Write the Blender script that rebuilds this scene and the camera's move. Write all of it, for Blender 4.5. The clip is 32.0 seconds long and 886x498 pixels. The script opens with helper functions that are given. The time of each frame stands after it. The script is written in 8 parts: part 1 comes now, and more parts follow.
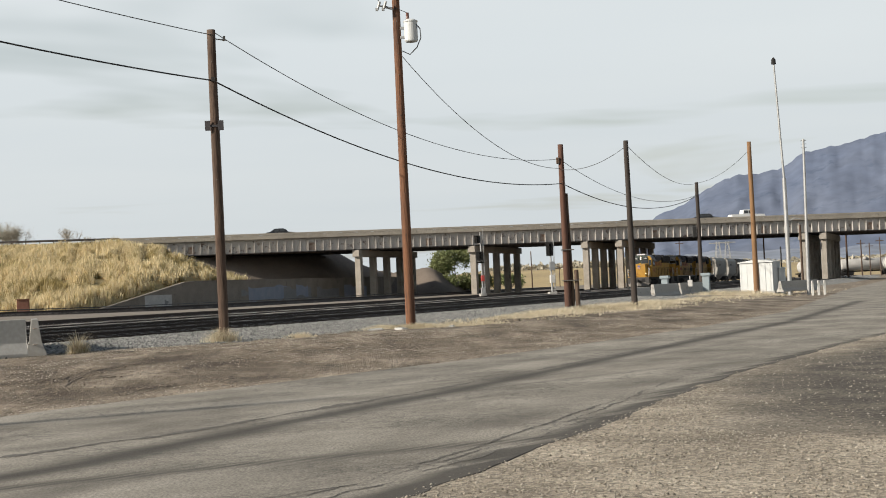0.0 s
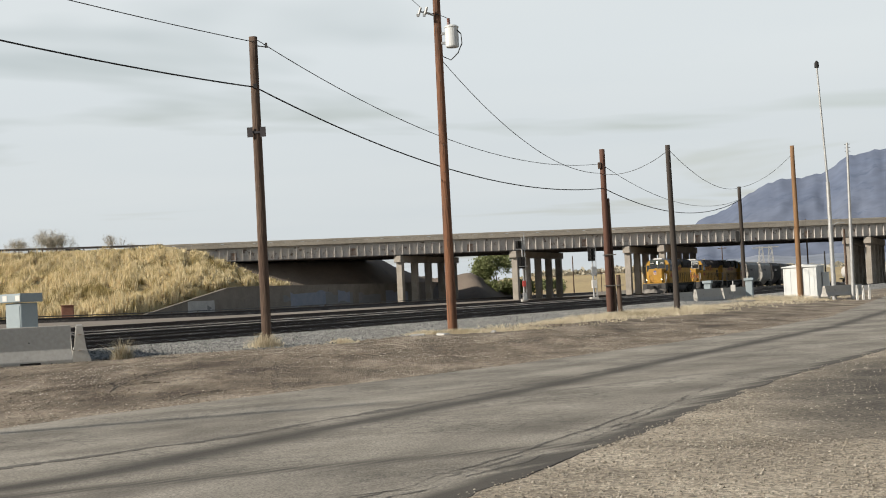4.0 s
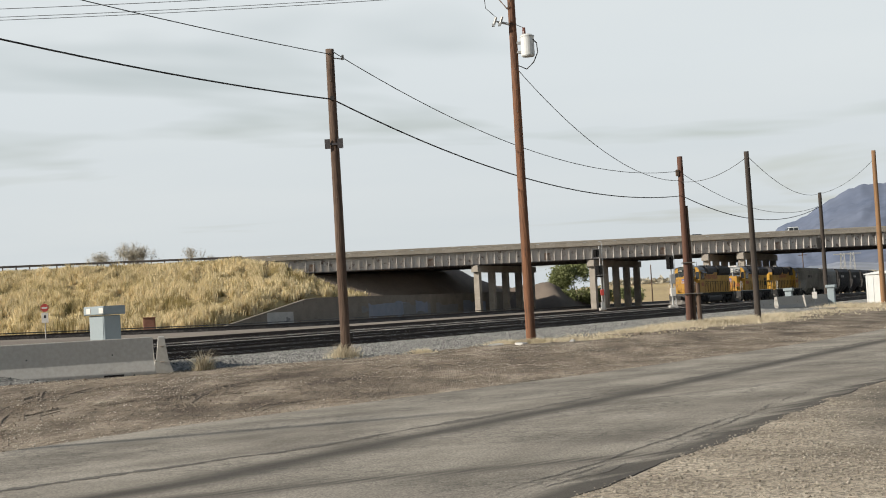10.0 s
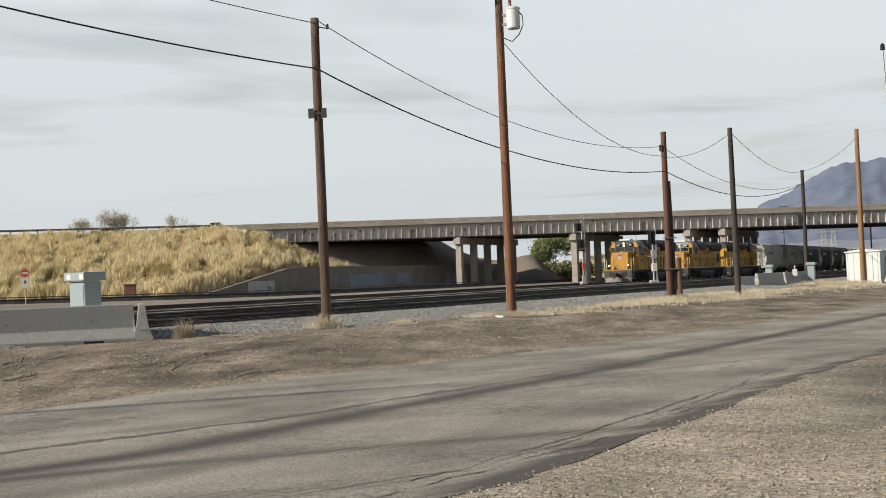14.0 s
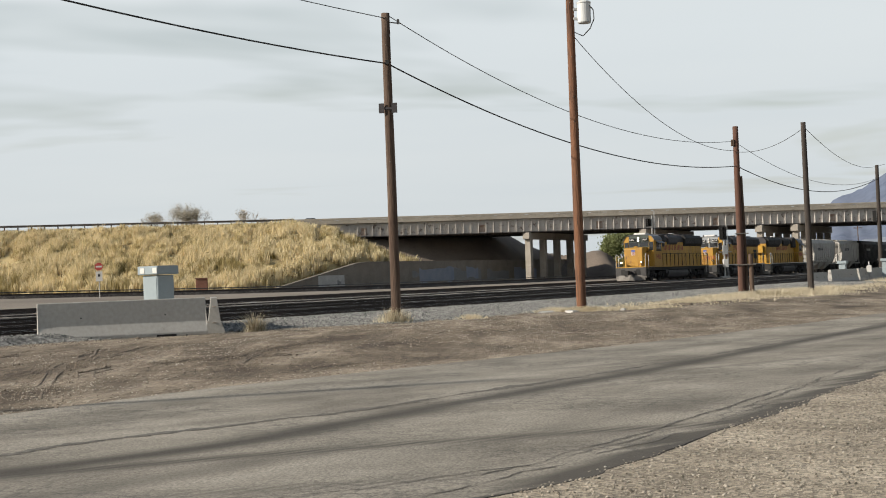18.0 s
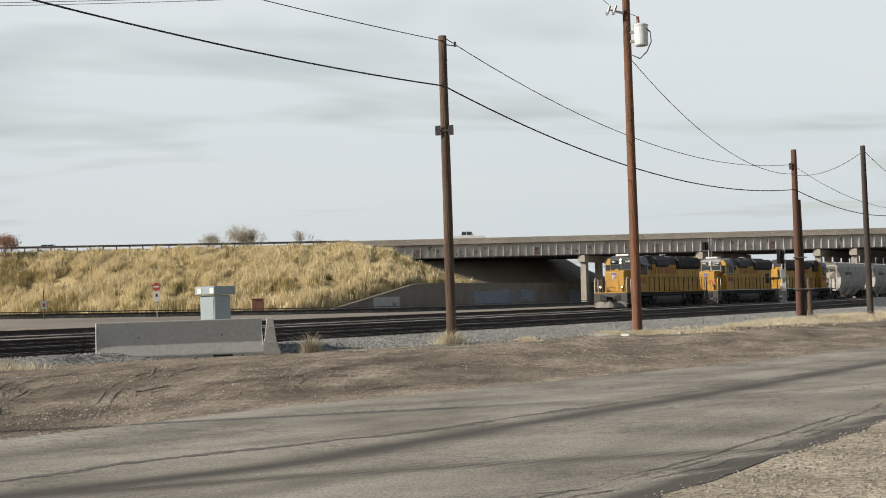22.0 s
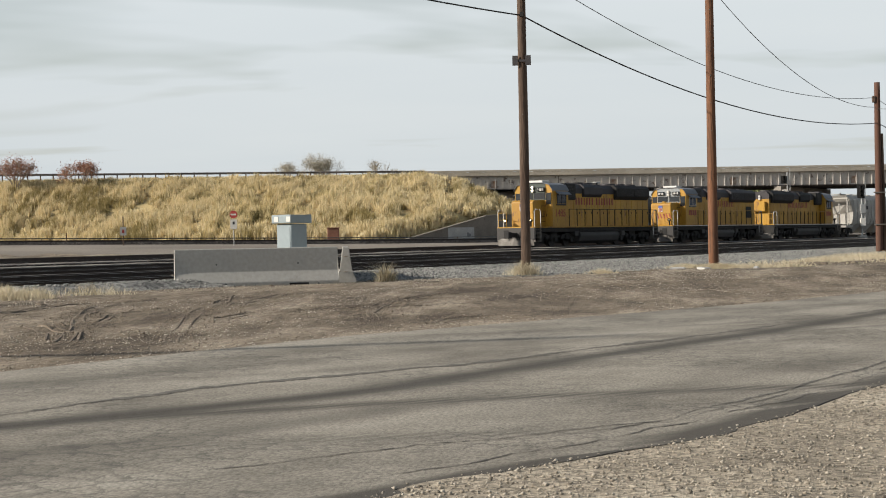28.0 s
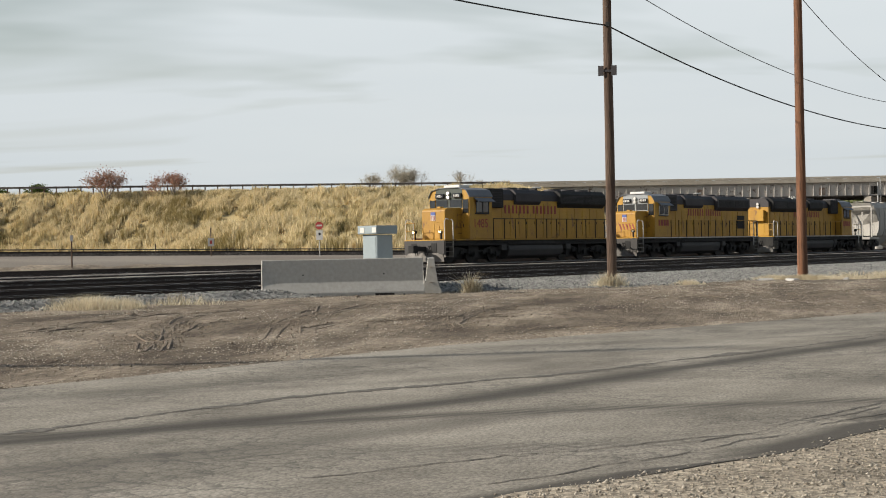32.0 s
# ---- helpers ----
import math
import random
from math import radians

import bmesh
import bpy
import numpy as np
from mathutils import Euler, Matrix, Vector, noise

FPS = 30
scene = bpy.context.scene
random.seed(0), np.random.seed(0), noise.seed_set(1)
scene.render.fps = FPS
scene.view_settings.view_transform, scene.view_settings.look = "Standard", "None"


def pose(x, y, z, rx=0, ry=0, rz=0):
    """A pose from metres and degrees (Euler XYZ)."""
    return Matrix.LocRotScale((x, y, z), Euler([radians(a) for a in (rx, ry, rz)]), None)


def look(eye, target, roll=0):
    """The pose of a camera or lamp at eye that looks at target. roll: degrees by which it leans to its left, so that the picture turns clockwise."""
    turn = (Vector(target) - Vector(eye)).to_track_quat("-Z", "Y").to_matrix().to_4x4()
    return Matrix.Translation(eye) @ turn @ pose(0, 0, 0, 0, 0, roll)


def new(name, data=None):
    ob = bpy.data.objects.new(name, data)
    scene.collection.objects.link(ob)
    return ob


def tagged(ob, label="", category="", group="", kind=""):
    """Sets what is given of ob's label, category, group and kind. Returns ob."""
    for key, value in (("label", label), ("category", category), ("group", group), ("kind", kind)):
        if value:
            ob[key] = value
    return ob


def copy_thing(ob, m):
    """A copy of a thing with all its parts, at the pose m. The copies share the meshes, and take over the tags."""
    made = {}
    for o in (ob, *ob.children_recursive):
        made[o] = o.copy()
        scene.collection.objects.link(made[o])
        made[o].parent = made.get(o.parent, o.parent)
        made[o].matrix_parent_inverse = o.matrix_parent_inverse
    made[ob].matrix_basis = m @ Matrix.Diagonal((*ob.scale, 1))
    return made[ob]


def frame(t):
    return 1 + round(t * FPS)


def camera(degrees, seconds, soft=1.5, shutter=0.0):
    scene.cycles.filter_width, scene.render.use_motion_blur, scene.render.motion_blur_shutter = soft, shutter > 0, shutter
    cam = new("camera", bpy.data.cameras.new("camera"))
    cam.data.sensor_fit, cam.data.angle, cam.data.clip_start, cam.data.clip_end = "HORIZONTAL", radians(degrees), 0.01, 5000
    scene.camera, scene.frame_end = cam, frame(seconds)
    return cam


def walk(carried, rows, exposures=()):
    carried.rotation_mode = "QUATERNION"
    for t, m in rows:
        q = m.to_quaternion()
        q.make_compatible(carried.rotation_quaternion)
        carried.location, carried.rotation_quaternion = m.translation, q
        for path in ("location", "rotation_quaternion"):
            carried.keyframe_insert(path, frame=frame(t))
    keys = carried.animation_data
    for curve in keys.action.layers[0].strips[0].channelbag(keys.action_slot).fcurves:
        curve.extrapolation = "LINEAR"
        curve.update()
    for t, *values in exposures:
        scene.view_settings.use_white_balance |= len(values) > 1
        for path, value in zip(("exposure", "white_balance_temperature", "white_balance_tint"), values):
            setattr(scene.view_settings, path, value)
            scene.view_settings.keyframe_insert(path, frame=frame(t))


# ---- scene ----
cam = camera(33.52, 32.0, soft=1.0)
PATH = [
    (0, 0.047, 0.019, 1.606, 91.616, 2.765, -0.338),
    (0.5, 0.046, 0.019, 1.606, 91.545, 2.602, -0.169),
    (1, 0.044, 0.018, 1.606, 91.491, 2.522, 0.061),
    (1.5, 0.043, 0.017, 1.605, 91.628, 2.495, 0.287),
    (2, 0.040, 0.016, 1.605, 91.728, 2.638, 0.693),
    (2.5, 0.037, 0.015, 1.605, 91.793, 2.816, 1.044),
    (4.5, 0.035, 0.014, 1.604, 92.008, 2.883, 1.484),
    (5, 0.031, 0.013, 1.604, 92.168, 2.925, 1.921),
    (5.5, 0.029, 0.012, 1.604, 92.339, 3.015, 2.212),
    (6, 0.028, 0.011, 1.603, 92.504, 3.166, 2.507),
    (6.5, 0.025, 0.010, 1.603, 92.538, 3.187, 2.772),
    (7, 0.023, 0.009, 1.603, 92.576, 3.181, 3.037),
    (7.5, 0.022, 0.009, 1.603, 92.730, 3.124, 3.213),
    (8, 0.022, 0.009, 1.603, 92.706, 3.106, 3.250),
    (8.5, 0.022, 0.009, 1.603, 92.651, 3.082, 3.252),
    (9, 0.021, 0.008, 1.603, 92.655, 3.106, 3.478),
    (9.5, 0.018, 0.007, 1.602, 92.626, 3.131, 3.825),
    (10, 0.015, 0.006, 1.602, 92.451, 3.287, 4.295),
    (10.5, 0.012, 0.005, 1.601, 92.414, 3.397, 4.684),
    (11, 0.010, 0.004, 1.601, 92.497, 3.420, 5.005),
    (11.5, 0.007, 0.003, 1.601, 92.605, 3.385, 5.266),
    (12, 0.006, 0.002, 1.601, 92.624, 3.276, 5.484),
    (12.5, 0.007, 0.003, 1.601, 92.404, 3.141, 5.403),
    (13, 0.012, 0.005, 1.601, 92.080, 2.783, 4.838),
    (13.5, 0.017, 0.007, 1.602, 91.707, 2.512, 4.161),
    (14, 0.022, 0.009, 1.603, 91.308, 2.412, 3.571),
    (14.5, 0.022, 0.009, 1.603, 91.354, 2.206, 3.564),
    (16.5, 0.010, 0.004, 1.601, 91.292, 2.012, 5.050),
    (17, 0.007, 0.003, 1.601, 91.408, 2.119, 5.389),
    (17.5, 0.004, 0.001, 1.600, 91.279, 2.178, 5.775),
    (18, 0.001, 0.000, 1.600, 91.217, 2.176, 6.262),
    (18.5, -0.002, -0.001, 1.600, 91.316, 2.184, 6.615),
    (19, -0.004, -0.002, 1.600, 91.537, 2.173, 6.867),
    (19.5, -0.005, -0.002, 1.599, 91.619, 2.189, 7.065),
    (20, -0.005, -0.002, 1.599, 91.819, 2.138, 7.223),
    (20.5, -0.006, -0.002, 1.599, 91.869, 2.099, 7.372),
    (21, -0.008, -0.003, 1.599, 91.912, 1.941, 7.563),
    (21.5, -0.010, -0.004, 1.599, 91.998, 1.841, 8.005),
    (22, -0.013, -0.005, 1.598, 92.154, 1.779, 8.400),
    (22.5, -0.017, -0.007, 1.598, 92.080, 1.663, 9.024),
    (23, -0.024, -0.010, 1.597, 92.004, 1.771, 9.969),
    (23.5, -0.030, -0.012, 1.596, 92.072, 1.792, 10.766),
    (24, -0.036, -0.014, 1.596, 91.792, 1.779, 11.370),
    (24.5, -0.035, -0.014, 1.596, 91.247, 1.884, 11.278),
    (25, -0.028, -0.011, 1.597, 90.436, 1.874, 10.537),
    (25.5, -0.024, -0.010, 1.597, 89.211, 1.997, 10.161),
    (27.5, -0.030, -0.012, 1.596, 89.563, 1.282, 10.883),
    (28, -0.033, -0.013, 1.596, 89.527, 1.087, 11.295),
    (28.5, -0.036, -0.015, 1.595, 89.465, 1.059, 11.796),
    (29, -0.040, -0.016, 1.595, 89.486, 0.823, 12.464),
    (29.5, -0.043, -0.017, 1.595, 89.518, 0.928, 12.908),
    (30, -0.046, -0.019, 1.594, 89.667, 1.095, 13.226),
    (30.5, -0.048, -0.019, 1.594, 89.774, 1.115, 13.497),
    (31, -0.051, -0.020, 1.594, 89.859, 1.150, 13.834),
    (31.5, -0.053, -0.021, 1.593, 89.974, 1.232, 14.201),
    (32, -0.056, -0.023, 1.593, 90.014, 1.072, 14.586),
]
walk(cam, [(t, pose(*r)) for t, *r in PATH])

# ---- sky, sun ----
world = bpy.data.worlds.new("sky")
scene.world = world
world.use_nodes = True
SUN_AZ = math.atan2(-0.91, -0.41)        # towards the sun, from +y to +x
SUN_EL = radians(27)


def build_world():
    nt = world.node_tree
    nt.nodes.clear()
    out = nt.nodes.new("ShaderNodeOutputWorld")
    bg = nt.nodes.new("ShaderNodeBackground")
    sky = nt.nodes.new("ShaderNodeTexSky")
    sky.sky_type = "NISHITA"
    sky.sun_disc = False
    sky.sun_elevation = SUN_EL
    sky.sun_rotation = SUN_AZ
    sky.dust_density = 1.2
    sky.air_density = 1.5
    # a high thin layer of cloud over most of the sky
    tc = nt.nodes.new("ShaderNodeTexCoord")
    sep = nt.nodes.new("ShaderNodeSeparateXYZ")
    nt.links.new(tc.outputs["Generated"], sep.inputs[0])
    zz = nt.nodes.new("ShaderNodeMath")
    zz.operation = "ADD"
    zz.inputs[1].default_value = 0.06
    nt.links.new(sep.outputs["Z"], zz.inputs[0])
    mx = nt.nodes.new("ShaderNodeMath")
    mx.operation = "MAXIMUM"
    mx.inputs[1].default_value = 0.03
    nt.links.new(zz.outputs[0], mx.inputs[0])
    px = nt.nodes.new("ShaderNodeMath")
    px.operation = "DIVIDE"
    py = nt.nodes.new("ShaderNodeMath")
    py.operation = "DIVIDE"
    nt.links.new(sep.outputs["X"], px.inputs[0])
    nt.links.new(sep.outputs["Y"], py.inputs[0])
    nt.links.new(mx.outputs[0], px.inputs[1])
    nt.links.new(mx.outputs[0], py.inputs[1])
    com = nt.nodes.new("ShaderNodeCombineXYZ")
    nt.links.new(px.outputs[0], com.inputs[0])
    nt.links.new(py.outputs[0], com.inputs[1])
    mp = nt.nodes.new("ShaderNodeMapping")
    mp.inputs["Scale"].default_value = (0.30, 0.42, 1)
    mp.inputs["Rotation"].default_value = (0, 0, 0.25)
    nt.links.new(com.outputs[0], mp.inputs[0])
    nz = nt.nodes.new("ShaderNodeTexNoise")
    nz.inputs["Scale"].default_value = 1.0
    nz.inputs["Detail"].default_value = 4
    nz.inputs["Roughness"].default_value = 0.55
    nz.inputs["Distortion"].default_value = 0.5
    nt.links.new(mp.outputs[0], nz.inputs["Vector"])
    ramp = nt.nodes.new("ShaderNodeValToRGB")
    ramp.color_ramp.elements[0].position = 0.22
    ramp.color_ramp.elements[0].color = (0, 0, 0, 1)
    ramp.color_ramp.elements[1].position = 0.47
    ramp.color_ramp.elements[1].color = (1, 1, 1, 1)
    nt.links.new(nz.outputs["Fac"], ramp.inputs[0])
    nz2 = nt.nodes.new("ShaderNodeTexNoise")
    nz2.inputs["Scale"].default_value = 0.9
    nz2.inputs["Detail"].default_value = 4
    nt.links.new(mp.outputs[0], nz2.inputs["Vector"])
    cl = nt.nodes.new("ShaderNodeValToRGB")
    cl.color_ramp.elements[0].position = 0.30
    cl.color_ramp.elements[0].color = (8.5, 9.2, 9.55, 1)
    cl.color_ramp.elements[1].position = 0.72
    cl.color_ramp.elements[1].color = (9.3, 9.85, 10.0, 1)
    nt.links.new(nz2.outputs["Fac"], cl.inputs[0])
    mixn = nt.nodes.new("ShaderNodeMix")
    mixn.data_type = "RGBA"
    # a thin layer looks thick towards the horizon and thin overhead
    thin = nt.nodes.new("ShaderNodeMapRange")
    thin.interpolation_type = "SMOOTHSTEP"
    thin.inputs["From Min"].default_value, thin.inputs["From Max"].default_value = 0.21, 0.5
    thin.inputs["To Min"].default_value, thin.inputs["To Max"].default_value = 1.0, 0.06
    nt.links.new(sep.outputs["Z"], thin.inputs[0])
    mth = nt.nodes.new("ShaderNodeMath")
    mth.operation = "MULTIPLY"
    nt.links.new(ramp.outputs[0], mth.inputs[0])
    nt.links.new(thin.outputs[0], mth.inputs[1])
    nt.links.new(mth.outputs[0], mixn.inputs["Factor"])
    nt.links.new(sky.outputs[0], mixn.inputs["A"])
    # the layer dims a little through the haze at the horizon
    hz = nt.nodes.new("ShaderNodeMapRange")
    hz.inputs["From Min"].default_value, hz.inputs["From Max"].default_value = 0.0, 0.16
    hz.inputs["To Min"].default_value, hz.inputs["To Max"].default_value = 0.90, 1.03
    nt.links.new(sep.outputs["Z"], hz.inputs[0])
    dim = nt.nodes.new("ShaderNodeVectorMath")
    dim.operation = "SCALE"
    nt.links.new(cl.outputs[0], dim.inputs[0])
    nt.links.new(hz.outputs[0], dim.inputs["Scale"])
    nt.links.new(dim.outputs[0], mixn.inputs["B"])
    nt.links.new(mixn.outputs["Result"], bg.inputs["Color"])
    bg.inputs["Strength"].default_value = 0.0527
    nt.links.new(bg.outputs[0], out.inputs["Surface"])


build_world()
sun_data = bpy.data.lights.new("sun", "SUN")
sun_data.energy = 4.5
sun_data.angle = radians(1.2)
sun_data.color = (1.0, 0.93, 0.82)
sun = new("sun", sun_data)
sun.matrix_world = look((0, 0, 0), (-math.sin(SUN_AZ) * math.cos(SUN_EL), -math.cos(SUN_AZ) * math.cos(SUN_EL), -math.sin(SUN_EL)))
scene.view_settings.exposure = 0.566

# ---- materials ----


def surface(name, a, b=None, scale=4.0, rough=0.85, metal=0.0, bump=0.2, fine=60.0, c=None, spots=0.0, stretch=(1, 1, 1), per_object=0.0, spec=0.4, grain=1.0):
    """Two or three colours mixed by coarse and fine noise, with a bump from the fine one."""
    m = bpy.data.materials.new(name)
    m.use_nodes = True
    nt = m.node_tree
    bs = nt.nodes["Principled BSDF"]
    bs.inputs["Roughness"].default_value = rough
    bs.inputs["Metallic"].default_value = metal
    bs.inputs["Specular IOR Level"].default_value = spec
    b = b or tuple(v * 0.8 for v in a)
    tc = nt.nodes.new("ShaderNodeTexCoord")
    mp = nt.nodes.new("ShaderNodeMapping")
    mp.inputs["Scale"].default_value = stretch
    nt.links.new(tc.outputs["Object"], mp.inputs[0])
    n1 = nt.nodes.new("ShaderNodeTexNoise")
    n1.inputs["Scale"].default_value = scale
    n1.inputs["Detail"].default_value = 6
    n2 = nt.nodes.new("ShaderNodeTexNoise")
    n2.inputs["Scale"].default_value = fine
    n2.inputs["Detail"].default_value = 4
    for n in (n1, n2):
        nt.links.new(mp.outputs[0], n.inputs["Vector"])
    r1 = nt.nodes.new("ShaderNodeValToRGB")
    r1.color_ramp.elements[0].position, r1.color_ramp.elements[1].position = 0.35, 0.65
    r1.color_ramp.elements[0].color = (*a, 1)
    r1.color_ramp.elements[1].color = (*b, 1)
    nt.links.new(n1.outputs["Fac"], r1.inputs[0])
    col = r1.outputs[0]
    k = nt.nodes.new("ShaderNodeMapRange")
    k.inputs["From Min"].default_value, k.inputs["From Max"].default_value = 0.3, 0.7
    k.inputs["To Min"].default_value, k.inputs["To Max"].default_value = 1 - 0.18 * grain, 1 + 0.16 * grain
    nt.links.new(n2.outputs["Fac"], k.inputs[0])
    mul = nt.nodes.new("ShaderNodeVectorMath")
    mul.operation = "SCALE"
    nt.links.new(col, mul.inputs[0])
    nt.links.new(k.outputs[0], mul.inputs["Scale"])
    col = mul.outputs[0]
    if c:
        n3 = nt.nodes.new("ShaderNodeTexNoise")
        n3.inputs["Scale"].default_value = scale * 2.7
        n3.inputs["Detail"].default_value = 8
        n3.inputs["Roughness"].default_value = 0.7
        nt.links.new(mp.outputs[0], n3.inputs["Vector"])
        r3 = nt.nodes.new("ShaderNodeValToRGB")
        r3.color_ramp.elements[0].position, r3.color_ramp.elements[1].position = 0.62 - spots, 0.70 - spots
        nt.links.new(n3.outputs["Fac"], r3.inputs[0])
        mx = nt.nodes.new("ShaderNodeMix")
        mx.data_type = "RGBA"
        nt.links.new(r3.outputs[0], mx.inputs["Factor"])
        nt.links.new(col, mx.inputs["A"])
        mx.inputs["B"].default_value = (*c, 1)
        col = mx.outputs["Result"]
    if per_object:
        oi = nt.nodes.new("ShaderNodeObjectInfo")
        k2 = nt.nodes.new("ShaderNodeMapRange")
        k2.inputs["To Min"].default_value, k2.inputs["To Max"].default_value = 1 - per_object, 1 + per_object
        nt.links.new(oi.outputs["Random"], k2.inputs[0])
        m2 = nt.nodes.new("ShaderNodeVectorMath")
        m2.operation = "SCALE"
        nt.links.new(col, m2.inputs[0])
        nt.links.new(k2.outputs[0], m2.inputs["Scale"])
        col = m2.outputs[0]
    nt.links.new(col, bs.inputs["Base Color"])
    if bump:
        bp = nt.nodes.new("ShaderNodeBump")
        bp.inputs["Strength"].default_value = bump
        bp.inputs["Distance"].default_value = 0.03
        nt.links.new(n2.outputs["Fac"], bp.inputs["Height"])
        nt.links.new(bp.outputs[0], bs.inputs["Normal"])
    return m


def glow(name, col, strength):
    m = bpy.data.materials.new(name)
    m.use_nodes = True
    bs = m.node_tree.nodes["Principled BSDF"]
    bs.inputs["Base Color"].default_value = (*col, 1)
    bs.inputs["Emission Color"].default_value = (*col, 1)
    bs.inputs["Emission Strength"].default_value = strength
    return m


def blades(name, cols, scale=0.08, rough=0.9, trans=0.25, streak=None):
    """Grass or leaves: a colour for each blade, patches of a second tone, and for a slope streaks from clump to clump."""
    m = bpy.data.materials.new(name)
    m.use_nodes = True
    nt = m.node_tree
    bs = nt.nodes["Principled BSDF"]
    bs.inputs["Roughness"].default_value = rough
    bs.inputs["Specular IOR Level"].default_value = 0.15
    g = nt.nodes.new("ShaderNodeNewGeometry")
    r = nt.nodes.new("ShaderNodeValToRGB")
    els = r.color_ramp.elements
    for k, c in enumerate(cols):
        e = els[k] if k < 2 else els.new(0.5)
        e.color = (*c, 1)
    for k in range(len(cols)):
        els[k].position = k / (len(cols) - 1)
    tc = nt.nodes.new("ShaderNodeTexCoord")
    n1 = nt.nodes.new("ShaderNodeTexNoise")
    n1.inputs["Scale"].default_value = scale
    n1.inputs["Detail"].default_value = 5
    nt.links.new(tc.outputs["Object"], n1.inputs["Vector"])
    ad = nt.nodes.new("ShaderNodeMath")
    ad.operation = "MULTIPLY_ADD"
    ad.inputs[1].default_value = 2.2
    ad.inputs[2].default_value = -0.85
    nt.links.new(n1.outputs["Fac"], ad.inputs[0])
    mixf = nt.nodes.new("ShaderNodeMath")
    mixf.operation = "MULTIPLY_ADD"
    mixf.inputs[1].default_value = 0.55
    nt.links.new(g.outputs["Random Per Island"], mixf.inputs[0])
    nt.links.new(ad.outputs[0], mixf.inputs[2])
    if streak:
        mixf.inputs[1].default_value = 0.3
        mp = nt.nodes.new("ShaderNodeMapping")
        mp.inputs["Scale"].default_value = streak
        nt.links.new(tc.outputs["Object"], mp.inputs[0])
        n2 = nt.nodes.new("ShaderNodeTexNoise")
        n2.inputs["Scale"].default_value = 1.0
        n2.inputs["Detail"].default_value = 2
        nt.links.new(mp.outputs[0], n2.inputs["Vector"])
        a2 = nt.nodes.new("ShaderNodeMath")
        a2.operation = "MULTIPLY_ADD"
        a2.inputs[1].default_value = 1.5
        nt.links.new(n2.outputs["Fac"], a2.inputs[0])
        off = nt.nodes.new("ShaderNodeMath")
        off.operation = "ADD"
        off.inputs[1].default_value = -0.48
        nt.links.new(mixf.outputs[0], off.inputs[0])
        nt.links.new(off.outputs[0], a2.inputs[2])
        mixf = a2
    nt.links.new(mixf.outputs[0], r.inputs[0])
    nt.links.new(r.outputs[0], bs.inputs["Base Color"])
    tr = nt.nodes.new("ShaderNodeBsdfTranslucent")
    nt.links.new(r.outputs[0], tr.inputs["Color"])
    mx = nt.nodes.new("ShaderNodeMixShader")
    mx.inputs[0].default_value = trans
    nt.links.new(bs.outputs[0], mx.inputs[1])
    nt.links.new(tr.outputs[0], mx.inputs[2])
    nt.links.new(mx.outputs[0], nt.nodes["Material Output"].inputs["Surface"])
    return m


def stones(name, cols):
    """Loose stones: each one has its own tone."""
    m = bpy.data.materials.new(name)
    m.use_nodes = True
    nt = m.node_tree
    bs = nt.nodes["Principled BSDF"]
    bs.inputs["Roughness"].default_value = 0.9
    g = nt.nodes.new("ShaderNodeNewGeometry")
    r = nt.nodes.new("ShaderNodeValToRGB")
    els = r.color_ramp.elements
    for k, c in enumerate(cols):
        e = els[k] if k < 2 else els.new(0.5)
        e.color = (*c, 1)
    for k in range(len(cols)):
        els[k].position = k / (len(cols) - 1)
    nt.links.new(g.outputs["Random Per Island"], r.inputs[0])
    nt.links.new(r.outputs[0], bs.inputs["Base Color"])
    return m


